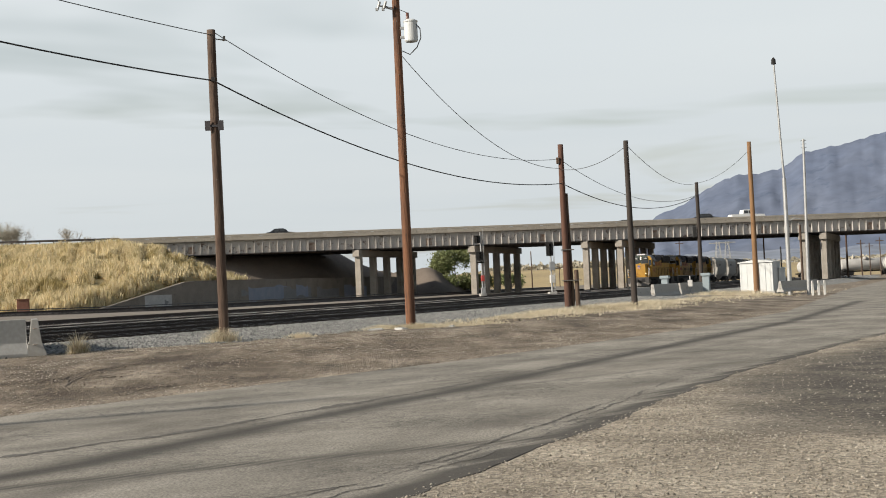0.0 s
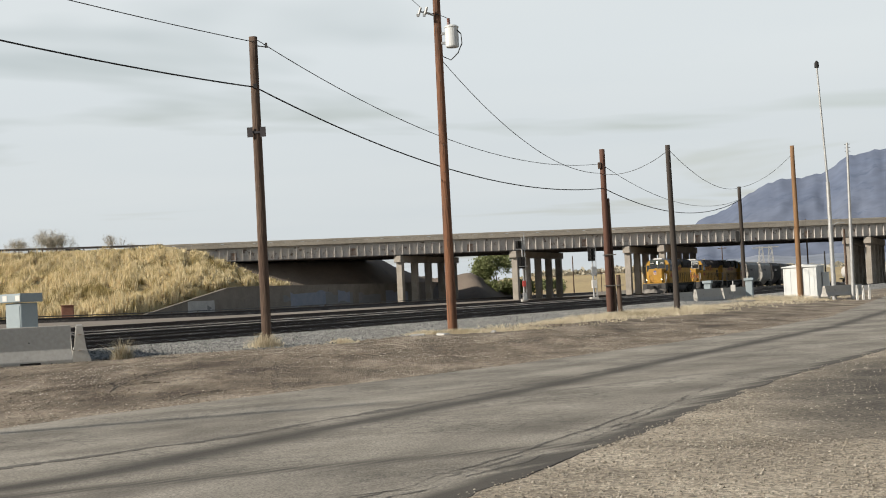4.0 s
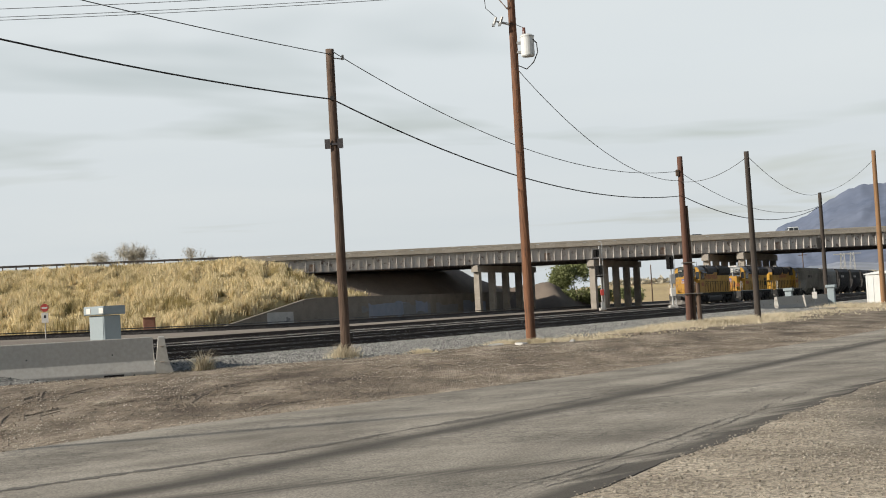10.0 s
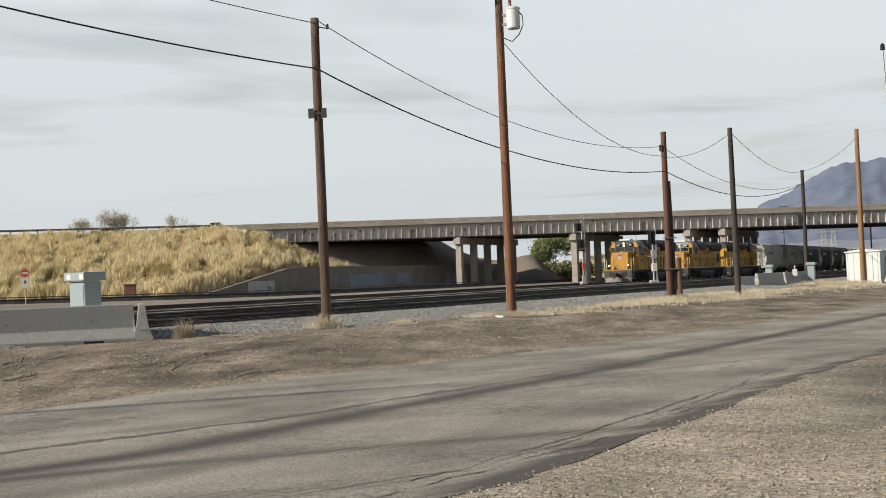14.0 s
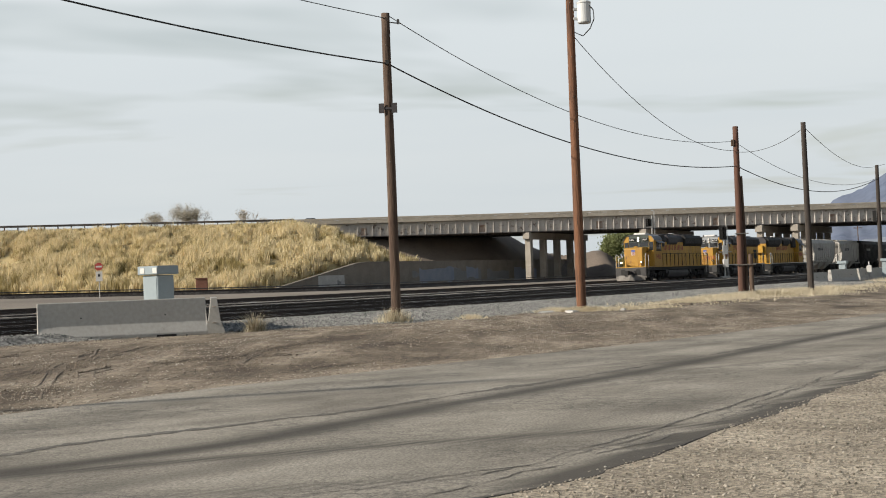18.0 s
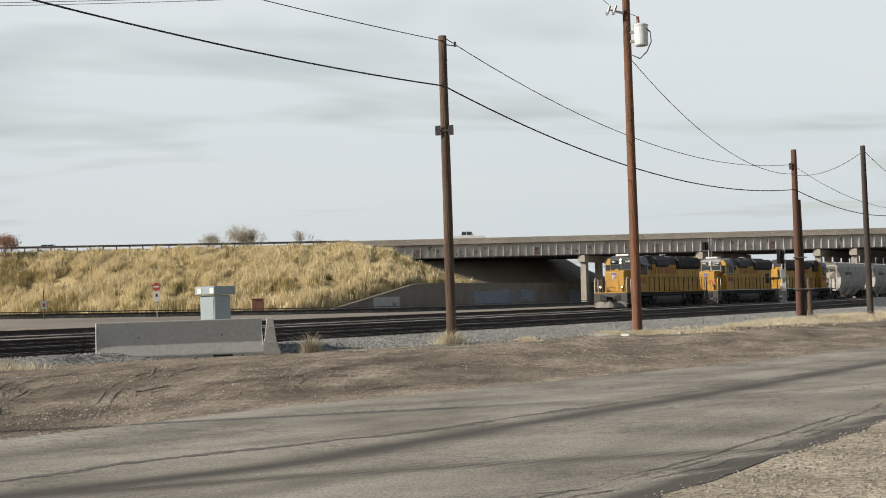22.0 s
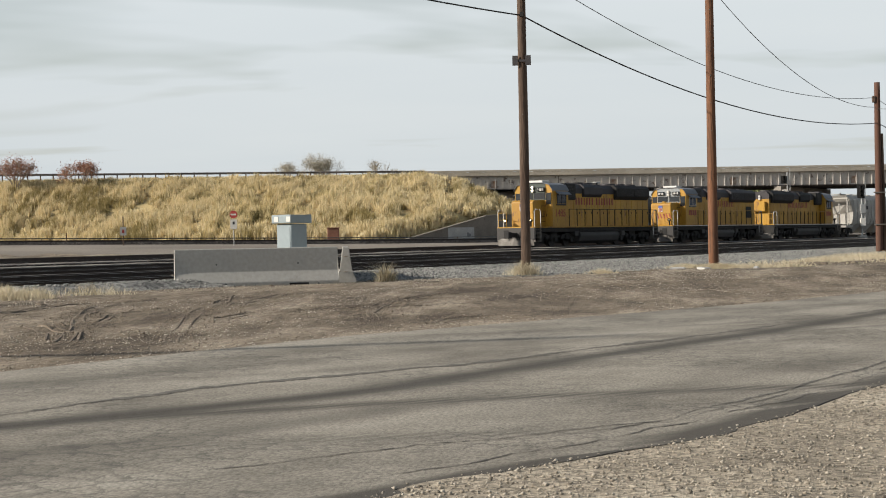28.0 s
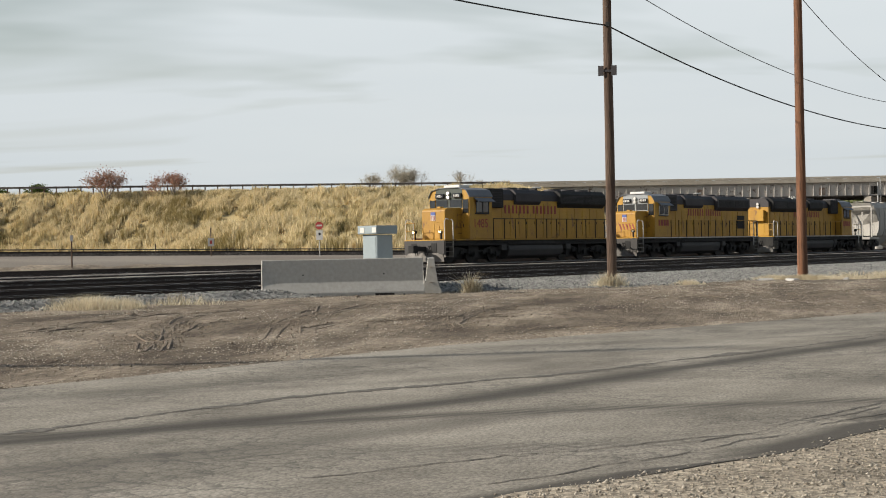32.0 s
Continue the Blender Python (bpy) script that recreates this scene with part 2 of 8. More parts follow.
def worn_ground(name, base, light, dark, mark_col, scale, fine, stretch=(1, 1, 1), turn=0.0, bump=0.5, dist=0.03, cracks=0.0, rough=0.92, flecks=None, coarse_bump=0.0, contrast=0.38, grain=0.3):
    """Ground with streaks and grain; the mesh's own 'mark' layer says where oil, tar, tyres and painted shade darken
    it.
    """
    m = bpy.data.materials.new(name)
    m.use_nodes = True
    nt = m.node_tree
    L = nt.links.new
    bs = nt.nodes["Principled BSDF"]
    bs.inputs["Roughness"].default_value = rough
    bs.inputs["Specular IOR Level"].default_value = 0.25
    tc = nt.nodes.new("ShaderNodeTexCoord")
    mp = nt.nodes.new("ShaderNodeMapping")
    mp.vector_type = "TEXTURE"
    mp.inputs["Rotation"].default_value = (0, 0, turn)
    mp.inputs["Scale"].default_value = stretch
    L(tc.outputs["Object"], mp.inputs[0])
    n1 = nt.nodes.new("ShaderNodeTexNoise")
    n1.inputs["Scale"].default_value = scale
    n1.inputs["Detail"].default_value = 7
    n1.inputs["Roughness"].default_value = 0.6
    L(mp.outputs[0], n1.inputs["Vector"])
    n2 = nt.nodes.new("ShaderNodeTexNoise")
    n2.inputs["Scale"].default_value = fine
    n2.inputs["Detail"].default_value = 6
    n2.inputs["Roughness"].default_value = 0.7
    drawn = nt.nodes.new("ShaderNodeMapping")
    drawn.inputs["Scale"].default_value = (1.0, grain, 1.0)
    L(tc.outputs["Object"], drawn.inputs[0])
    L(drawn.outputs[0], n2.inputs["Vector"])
    r1 = nt.nodes.new("ShaderNodeValToRGB")
    els = r1.color_ramp.elements
    els[0].position, els[0].color = 0.34, (*dark, 1)
    els[1].position, els[1].color = 0.5, (*base, 1)
    e = els.new(0.66)
    e.color = (*light, 1)
    L(n1.outputs["Fac"], r1.inputs[0])
    k = nt.nodes.new("ShaderNodeMapRange")
    k.inputs["From Min"].default_value, k.inputs["From Max"].default_value = 0.25, 0.75
    k.inputs["To Min"].default_value, k.inputs["To Max"].default_value = 1 - contrast, 1 + contrast
    L(n2.outputs["Fac"], k.inputs[0])
    mul = nt.nodes.new("ShaderNodeVectorMath")
    mul.operation = "SCALE"
    L(r1.outputs[0], mul.inputs[0])
    L(k.outputs[0], mul.inputs["Scale"])
    col = mul.outputs[0]
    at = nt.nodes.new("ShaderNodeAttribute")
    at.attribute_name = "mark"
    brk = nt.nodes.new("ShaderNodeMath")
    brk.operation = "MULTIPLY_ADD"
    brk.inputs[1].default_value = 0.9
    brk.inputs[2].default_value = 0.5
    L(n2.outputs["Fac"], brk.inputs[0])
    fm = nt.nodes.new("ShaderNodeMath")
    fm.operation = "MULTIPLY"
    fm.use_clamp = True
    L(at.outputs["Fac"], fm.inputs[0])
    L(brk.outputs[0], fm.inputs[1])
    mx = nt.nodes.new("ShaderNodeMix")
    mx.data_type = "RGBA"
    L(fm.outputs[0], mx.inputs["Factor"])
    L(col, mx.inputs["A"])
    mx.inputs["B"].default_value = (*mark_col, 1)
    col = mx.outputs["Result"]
    height = n2.outputs["Fac"]
    if cracks:
        vo = nt.nodes.new("ShaderNodeTexVoronoi")
        vo.feature = "DISTANCE_TO_EDGE"
        vo.inputs["Scale"].default_value = cracks
        wob = nt.nodes.new("ShaderNodeVectorMath")
        wob.operation = "MULTIPLY_ADD"
        wob.inputs[1].default_value = (0.25, 0.25, 0.0)
        L(n2.outputs["Color"], wob.inputs[0])
        L(tc.outputs["Object"], wob.inputs[2])
        L(wob.outputs[0], vo.inputs["Vector"])
        cr = nt.nodes.new("ShaderNodeMapRange")
        cr.inputs["From Min"].default_value, cr.inputs["From Max"].default_value = 0.0, 0.07
        cr.inputs["To Min"].default_value, cr.inputs["To Max"].default_value = 1.0, 0.0
        L(vo.outputs["Distance"], cr.inputs[0])
        n4 = nt.nodes.new("ShaderNodeTexNoise")
        n4.inputs["Scale"].default_value = 0.35
        n4.inputs["Detail"].default_value = 3
        L(tc.outputs["Object"], n4.inputs["Vector"])
        gate = nt.nodes.new("ShaderNodeMapRange")
        gate.inputs["From Min"].default_value, gate.inputs["From Max"].default_value = 0.43, 0.58
        gate.inputs["To Max"].default_value = 0.65
        L(n4.outputs["Fac"], gate.inputs[0])
        ca = nt.nodes.new("ShaderNodeMath")
        ca.operation = "MULTIPLY"
        L(cr.outputs[0], ca.inputs[0])
        L(gate.outputs[0], ca.inputs[1])
        m3 = nt.nodes.new("ShaderNodeMix")
        m3.data_type = "RGBA"
        L(ca.outputs[0], m3.inputs["Factor"])
        L(col, m3.inputs["A"])
        m3.inputs["B"].default_value = (0.055, 0.052, 0.048, 1)
        col = m3.outputs["Result"]
    if flecks:
        n5 = nt.nodes.new("ShaderNodeTexVoronoi")
        n5.inputs["Scale"].default_value = flecks
        L(tc.outputs["Object"], n5.inputs["Vector"])
        hs = nt.nodes.new("ShaderNodeSeparateColor")
        L(n5.outputs["Color"], hs.inputs[0])
        fr = nt.nodes.new("ShaderNodeMapRange")
        fr.inputs["To Min"].default_value, fr.inputs["To Max"].default_value = 0.55, 1.55
        L(hs.outputs[0], fr.inputs[0])
        m4 = nt.nodes.new("ShaderNodeVectorMath")
        m4.operation = "SCALE"
        L(col, m4.inputs[0])
        L(fr.outputs[0], m4.inputs["Scale"])
        col = m4.outputs[0]
    L(col, bs.inputs["Base Color"])
    bp = nt.nodes.new("ShaderNodeBump")
    bp.inputs["Strength"].default_value = bump
    bp.inputs["Distance"].default_value = dist
    L(height, bp.inputs["Height"])
    if coarse_bump:
        n6 = nt.nodes.new("ShaderNodeTexNoise")
        n6.inputs["Scale"].default_value = 1.7
        n6.inputs["Detail"].default_value = 8
        n6.inputs["Distortion"].default_value = 1.2
        L(mp.outputs[0], n6.inputs["Vector"])
        b2 = nt.nodes.new("ShaderNodeBump")
        b2.inputs["Strength"].default_value = 1.0
        b2.inputs["Distance"].default_value = coarse_bump
        L(n6.outputs["Fac"], b2.inputs["Height"])
        L(b2.outputs[0], bp.inputs["Normal"])
    L(bp.outputs[0], bs.inputs["Normal"])
    return m


M = {}
M["dirt"] = worn_ground("dirt", (0.212, 0.171, 0.127), (0.325, 0.272, 0.208), (0.10, 0.079, 0.058), (0.075, 0.056, 0.04), 0.55, 9.0, (0.8, 2.0, 1), 0.0, 1.0, 0.10, coarse_bump=0.05, contrast=0.62)
M["mud"] = surface("mud", (0.12, 0.094, 0.07), (0.18, 0.143, 0.107), 2.0, 0.95, bump=0.4, fine=18)
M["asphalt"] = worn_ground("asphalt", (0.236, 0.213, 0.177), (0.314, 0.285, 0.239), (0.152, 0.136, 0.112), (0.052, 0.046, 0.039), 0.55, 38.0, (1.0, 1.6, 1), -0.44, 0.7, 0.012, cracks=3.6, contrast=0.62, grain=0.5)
M["gravel"] = worn_ground("gravel", (0.28, 0.238, 0.182), (0.38, 0.328, 0.256), (0.17, 0.143, 0.109), (0.07, 0.061, 0.05), 0.5, 14.0, (1.3, 1, 1), -0.44, 1.0, 0.02, flecks=30.0, grain=0.5)
M["ballast"] = worn_ground("ballast", (0.21, 0.205, 0.19), (0.28, 0.27, 0.25), (0.14, 0.135, 0.125), (0.08, 0.073, 0.066), 0.4, 9.0, (1, 1, 1), 0, 1.0, 0.08, flecks=9.0)
M["ballast_dark"] = worn_ground("ballast_oily", (0.062, 0.053, 0.046), (0.10, 0.088, 0.076), (0.038, 0.033, 0.029), (0.03, 0.027, 0.024), 0.4, 9.0, (1, 1, 1), 0, 1.0, 0.06, flecks=9.0)
M["ballast_mid"] = worn_ground("ballast_between", (0.175, 0.155, 0.135), (0.26, 0.235, 0.205), (0.09, 0.078, 0.068), (0.05, 0.045, 0.04), 0.5, 8.0, (1, 1, 1), 0, 1.0, 0.06, flecks=8.0)
M["ballast_worn"] = worn_ground("ballast_worn", (0.10, 0.087, 0.078), (0.15, 0.132, 0.118), (0.055, 0.048, 0.042), (0.03, 0.027, 0.024), 0.5, 8.0, (1, 1, 1), 0, 1.0, 0.06, flecks=8.0)
# bare brown bank soil, darkened in colour for the bridge's shade
M["abutment"] = surface("abutment_shade_soil", (0.15, 0.12, 0.096), (0.19, 0.153, 0.123), 0.25, 0.95, bump=0.4, fine=5, c=(0.085, 0.066, 0.053), spots=0.0)
M["rail_side"] = surface("rail_steel", (0.028, 0.021, 0.018), (0.045, 0.033, 0.027), 3, 0.8, bump=0.1)
M["rail_head"] = surface("rail_head", (0.30, 0.29, 0.28), (0.36, 0.35, 0.34), 1, 0.35, 0.9, bump=0)
M["tie"] = surface("tie_wood", (0.035, 0.028, 0.024), (0.07, 0.056, 0.046), 3, 0.95, bump=0.4, fine=25, per_object=0.3)
M["grass"] = surface("dry_grass_soil", (0.40, 0.31, 0.15), (0.28, 0.21, 0.10), 0.12, 0.95, bump=0.6, fine=4, c=(0.15, 0.13, 0.065), spots=0.0)
M["straw"] = blades("straw_blades", [(0.13, 0.11, 0.048), (0.32, 0.255, 0.115), (0.56, 0.46, 0.25), (0.75, 0.64, 0.42)], 0.075, streak=(1.1, 0.35, 0.3))
M["tuft"] = blades("tuft_blades", [(0.29, 0.235, 0.145), (0.50, 0.425, 0.29), (0.70, 0.62, 0.465)], 0.6)
M["pebble"] = stones("pebbles", [(0.11, 0.092, 0.07), (0.22, 0.187, 0.145), (0.29, 0.252, 0.2), (0.40, 0.36, 0.30)])
M["dirt_pebble"] = stones("dirt_pebbles", [(0.19, 0.157, 0.12), (0.31, 0.265, 0.21), (0.46, 0.41, 0.34)])
M["clod"] = stones("clods", [(0.075, 0.057, 0.04), (0.14, 0.108, 0.078), (0.23, 0.185, 0.138)])
M["ballast_stone"] = stones("ballast_stones", [(0.06, 0.061, 0.059), (0.14, 0.14, 0.134), (0.205, 0.202, 0.192), (0.33, 0.32, 0.298)])
M["concrete"] = surface("concrete", (0.24, 0.212, 0.178), (0.31, 0.278, 0.238), 0.7, 0.9, bump=0.2, fine=12, c=(0.16, 0.14, 0.118), spots=0.0)
M["wall_concrete"] = surface("wall_concrete", (0.17, 0.145, 0.118), (0.215, 0.186, 0.155), 0.5, 0.92, bump=0.2, fine=8, c=(0.12, 0.10, 0.082), spots=0.02)
M["parapet"] = surface("parapet_concrete", (0.255, 0.228, 0.188), (0.32, 0.287, 0.24), 0.5, 0.92, bump=0.2, fine=10, c=(0.14, 0.115, 0.09), spots=0.02)
M["girder"] = surface("girder_paint", (0.40, 0.37, 0.34), (0.46, 0.43, 0.395), 0.5, 0.8, bump=0.1, c=(0.12, 0.085, 0.07), spots=0.06)
M["girder_dark"] = surface("girder_flange", (0.05, 0.045, 0.042), (0.085, 0.075, 0.07), 1, 0.85, bump=0.1)
M["wood_dark"] = surface("pole_wood_dark", (0.06, 0.037, 0.026), (0.115, 0.078, 0.056), 5, 0.95, bump=0.8, fine=26, stretch=(1, 1, 0.09), c=(0.032, 0.022, 0.017), spots=0.03, grain=1.8)
M["wood_red"] = surface("pole_wood_red", (0.185, 0.083, 0.042), (0.10, 0.05, 0.03), 5, 0.9, bump=0.8, fine=26, stretch=(1, 1, 0.09), c=(0.055, 0.034, 0.024), spots=0.05, grain=1.8)
M["wood_black"] = surface("pole_wood_black", (0.040, 0.032, 0.027), (0.062, 0.05, 0.042), 3, 0.95, bump=0.5, fine=20, stretch=(1, 1, 0.06), c=(0.10, 0.065, 0.045), spots=-0.05)
M["wood_brown"] = surface("pole_wood_brown", (0.105, 0.05, 0.033), (0.075, 0.04, 0.029), 3, 0.9, bump=0.5, fine=20, stretch=(1, 1, 0.06), c=(0.05, 0.032, 0.024), spots=0.0)
M["wood_tan"] = surface("pole_wood_tan", (0.22, 0.125, 0.06), (0.17, 0.095, 0.05), 3, 0.9, bump=0.5, fine=20, stretch=(1, 1, 0.06))
M["yellow"] = surface("loco_yellow", (0.43, 0.237, 0.022), (0.34, 0.178, 0.024), 0.9, 0.55, bump=0.03, stretch=(1, 1, 0.45), c=(0.16, 0.082, 0.034), spots=0.05, per_object=0.06)
M["loco_grey"] = surface("loco_grey", (0.028, 0.025, 0.028), (0.042, 0.037, 0.039), 0.8, 0.65, bump=0.03)
M["loco_green"] = surface("loco_dark_green", (0.035, 0.045, 0.037), (0.05, 0.06, 0.05), 0.8, 0.5, bump=0.02)
M["loco_pale"] = surface("loco_pale_grey", (0.27, 0.28, 0.285), (0.21, 0.22, 0.225), 1.0, 0.6, bump=0.02, c=(0.13, 0.125, 0.12), spots=0.0)
M["loco_awning"] = surface("loco_awning", (0.16, 0.17, 0.19), (0.12, 0.13, 0.145), 1.0, 0.6, bump=0.02)
M["loco_tank"] = surface("tank_steel", (0.04, 0.038, 0.037), (0.055, 0.05, 0.047), 0.8, 0.75, bump=0.03)
M["loco_black"] = surface("loco_underframe", (0.012, 0.0115, 0.0115), (0.024, 0.022, 0.02), 2, 0.8, bump=0.1)
# the ridge's distance haze is tinted into its blue colour
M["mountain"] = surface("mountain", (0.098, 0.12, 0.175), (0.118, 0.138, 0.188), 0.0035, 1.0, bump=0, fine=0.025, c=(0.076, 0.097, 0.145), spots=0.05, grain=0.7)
M["crack"] = surface("crack_grit", (0.075, 0.068, 0.058), (0.15, 0.136, 0.116), 14, 0.95, bump=0.2)
M["yard"] = surface("yard_soil", (0.155, 0.13, 0.104), (0.22, 0.188, 0.153), 0.08, 0.95, bump=0.4, fine=6, c=(0.10, 0.083, 0.065), spots=0.0)
M["rust"] = surface("rusty_plate", (0.20, 0.12, 0.08), (0.36, 0.32, 0.28), 1.5, 0.85, bump=0.1)
M["patch_white"] = surface("patch_white", (0.45, 0.435, 0.41), (0.36, 0.35, 0.33), 0.8, 0.85, bump=0.05)
M["patch_grey"] = surface("patch_grey", (0.20, 0.195, 0.19), (0.165, 0.163, 0.163), 0.8, 0.85, bump=0.05)
M["patch_blue"] = surface("patch_blue", (0.19, 0.215, 0.26), (0.235, 0.25, 0.285), 0.8, 0.85, bump=0.05)
M["galv"] = surface("galvanised", (0.42, 0.42, 0.41), (0.34, 0.34, 0.335), 2, 0.55, 0.6, bump=0.05)
M["cable"] = surface("cable_black", (0.018, 0.018, 0.018), (0.03, 0.03, 0.03), 5, 0.7, bump=0)
M["wire"] = surface("wire_grey", (0.05, 0.05, 0.05), (0.08, 0.08, 0.08), 5, 0.6, 0.3, bump=0)
M["box_grey"] = surface("cabinet_grey", (0.235, 0.275, 0.29), (0.25, 0.288, 0.303), 0.8, 0.55, 0.0, bump=0.0, fine=8, grain=0.2)
M["porcelain"] = surface("porcelain_brown", (0.12, 0.04, 0.03), (0.16, 0.06, 0.04), 5, 0.3, bump=0)
M["shed_white"] = surface("shed_white", (0.54, 0.55, 0.54), (0.49, 0.50, 0.49), 1.2, 0.6, bump=0.02, grain=0.3)
M["sign_red"] = surface("sign_red", (0.40, 0.055, 0.045), (0.34, 0.05, 0.042), 4, 0.5, bump=0)
M["barrier"] = surface("barrier_concrete", (0.34, 0.325, 0.297), (0.37, 0.353, 0.323), 0.5, 0.92, bump=0.15, fine=9, grain=0.5, c=(0.27, 0.255, 0.23), spots=-0.03)
M["rust_box"] = surface("rusty_steel", (0.17, 0.075, 0.05), (0.23, 0.11, 0.07), 1.5, 0.85, bump=0.15)
M["leaf_green"] = blades("leaf_green", [(0.045, 0.07, 0.022), (0.08, 0.12, 0.035), (0.13, 0.16, 0.05)], 0.4, trans=0.3)
M["leaf_olive"] = blades("leaf_olive", [(0.085, 0.11, 0.045), (0.16, 0.185, 0.075), (0.26, 0.275, 0.13)], 0.4, trans=0.3)
M["leaf_red"] = blades("leaf_red", [(0.20, 0.085, 0.065), (0.30, 0.14, 0.105), (0.36, 0.21, 0.15)], 0.4, trans=0.25)
M["leaf_brown"] = blades("leaf_brown", [(0.27, 0.245, 0.185), (0.38, 0.345, 0.27), (0.47, 0.43, 0.345)], 0.4, trans=0.2)
M["leaf_yellow"] = blades("leaf_yellow", [(0.28, 0.20, 0.05), (0.42, 0.31, 0.09), (0.36, 0.30, 0.12)], 0.4, trans=0.3)
M["bark"] = surface("bark", (0.11, 0.085, 0.065), (0.16, 0.13, 0.10), 4, 0.95, bump=0.4)
M["twig"] = surface("twig_bark", (0.27, 0.235, 0.19), (0.33, 0.29, 0.24), 4, 0.95, bump=0.3)
M["field"] = surface("dry_field", (0.38, 0.29, 0.145), (0.30, 0.225, 0.12), 0.02, 0.95, bump=0.3, fine=0.6, c=(0.43, 0.345, 0.20), spots=0.0)
# foothill colours with the haze mixed in
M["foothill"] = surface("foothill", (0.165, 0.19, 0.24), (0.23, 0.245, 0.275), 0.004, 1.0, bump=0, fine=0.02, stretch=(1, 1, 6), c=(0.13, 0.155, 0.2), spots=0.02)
M["white_paint"] = surface("white_paint", (0.58, 0.56, 0.52), (0.50, 0.48, 0.45), 2, 0.6, bump=0.03)
M["red_paint"] = surface("red_letter_paint", (0.27, 0.045, 0.03), (0.21, 0.04, 0.028), 2, 0.6, bump=0.02)
M["blue_paint"] = surface("blue_paint", (0.06, 0.09, 0.28), (0.08, 0.11, 0.3), 2, 0.6, bump=0.02)
M["plow"] = surface("plow_steel", (0.20, 0.185, 0.165), (0.12, 0.108, 0.096), 1.5, 0.6, 0.3, bump=0.1, c=(0.06, 0.048, 0.04), spots=0.03)
M["glass"] = surface("cab_glass", (0.012, 0.014, 0.016), (0.02, 0.022, 0.025), 2, 0.08, bump=0, spec=0.8)
M["lamp"] = glow("lit_headlight", (1.0, 0.86, 0.55), 6.0)
M["wheel"] = surface("wheel_steel", (0.016, 0.015, 0.014), (0.03, 0.027, 0.025), 4, 0.7, 0.2, bump=0.05)
M["hopper_light"] = surface("hopper_light", (0.40, 0.38, 0.345), (0.33, 0.31, 0.28), 0.7, 0.75, bump=0.05, c=(0.21, 0.18, 0.15), spots=-0.02)
M["hopper_dark"] = surface("hopper_dark", (0.035, 0.033, 0.032), (0.055, 0.05, 0.047), 0.7, 0.75, bump=0.05, c=(0.09, 0.075, 0.06), spots=-0.04)
M["tank_white"] = surface("tank_white", (0.45, 0.43, 0.40), (0.36, 0.34, 0.315), 0.6, 0.6, bump=0.03, c=(0.25, 0.21, 0.18), spots=-0.03)
M["car_dark"] = surface("car_dark_paint", (0.018, 0.02, 0.024), (0.025, 0.027, 0.03), 2, 0.3, bump=0)
M["car_white"] = surface("car_white_paint", (0.62, 0.62, 0.61), (0.58, 0.58, 0.57), 2, 0.35, bump=0)

# ---- mesh helpers ----


def finish(name, bm, mat, smooth=False):
    bmesh.ops.recalc_face_normals(bm, faces=bm.faces[:])
    me = bpy.data.meshes.new(name)
    bm.to_mesh(me)
    bm.free()
    for m_ in (mat if isinstance(mat, (list, tuple)) else [mat]):
        me.materials.append(m_)
    if smooth:
        for p in me.polygons:
            p.use_smooth = True
    return me


def part(name, bm, mat, parent=None, label="", smooth=False, m=None):
    """Links a bmesh as one mesh object under a thing or a part."""
    ob = new(name, finish(name, bm, mat, smooth))
    if parent is not None:
        ob.parent = parent
    if m is not None:
        ob.matrix_basis = m
    return tagged(ob, label)


def again(name, ob, parent, m, label=""):
    """One more object on the mesh of another."""
    o = new(name, ob.data)
    o.parent = parent
    o.matrix_basis = m
    return tagged(o, label)


def thing(name, m, label, category, group="", kind=""):
    e = new(name)
    e.empty_display_size = 0.3
    e.matrix_basis = m
    return tagged(e, label, category, group, kind)


def box(bm, x0, x1, y0, y1, z0, z1, m=None, mi=0):
    vs = [bm.verts.new(v) for v in ((x0, y0, z0), (x1, y0, z0), (x1, y1, z0), (x0, y1, z0), (x0, y0, z1), (x1, y0, z1), (x1, y1, z1), (x0, y1, z1))]
    if m is not None:
        for v in vs:
            v.co = m @ v.co
    for f in ((0, 3, 2, 1), (4, 5, 6, 7), (0, 1, 5, 4), (1, 2, 6, 5), (2, 3, 7, 6), (3, 0, 4, 7)):
        bm.faces.new([vs[i] for i in f]).material_index = mi
    return vs


def bevel(bm, w, seg=1):
    bmesh.ops.bevel(bm, geom=bm.edges[:], offset=w, segments=seg, affect="EDGES", profile=0.6)
    return bm


def bbox(x0, x1, y0, y1, z0, z1, w=0.0, seg=1):
    bm = bmesh.new()
    box(bm, x0, x1, y0, y1, z0, z1)
    return bevel(bm, w, seg) if w else bm


def rod(bm, a, b, r0, r1=None, seg=10, cap=True, mi=0):
    """A tapered round bar from a to b."""
    a, b = Vector(a), Vector(b)
    r1 = r0 if r1 is None else r1
    d = (b - a).normalized()
    u = d.orthogonal().normalized()
    w = d.cross(u)
    ra, rb = [], []
    for i in range(seg):
        t = 2 * math.pi * i / seg
        o = u * math.cos(t) + w * math.sin(t)
        ra.append(bm.verts.new(a + o * r0))
        rb.append(bm.verts.new(b + o * r1))
    for i in range(seg):
        j = (i + 1) % seg
        bm.faces.new((ra[i], ra[j], rb[j], rb[i])).material_index = mi
    if cap:
        bm.faces.new(ra[::-1]).material_index = mi
        bm.faces.new(rb).material_index = mi


def tube(bm, pts, r, seg=6):
    """A bar along points."""
    for a, b in zip(pts, pts[1:]):
        rod(bm, a, b, r, r, seg)


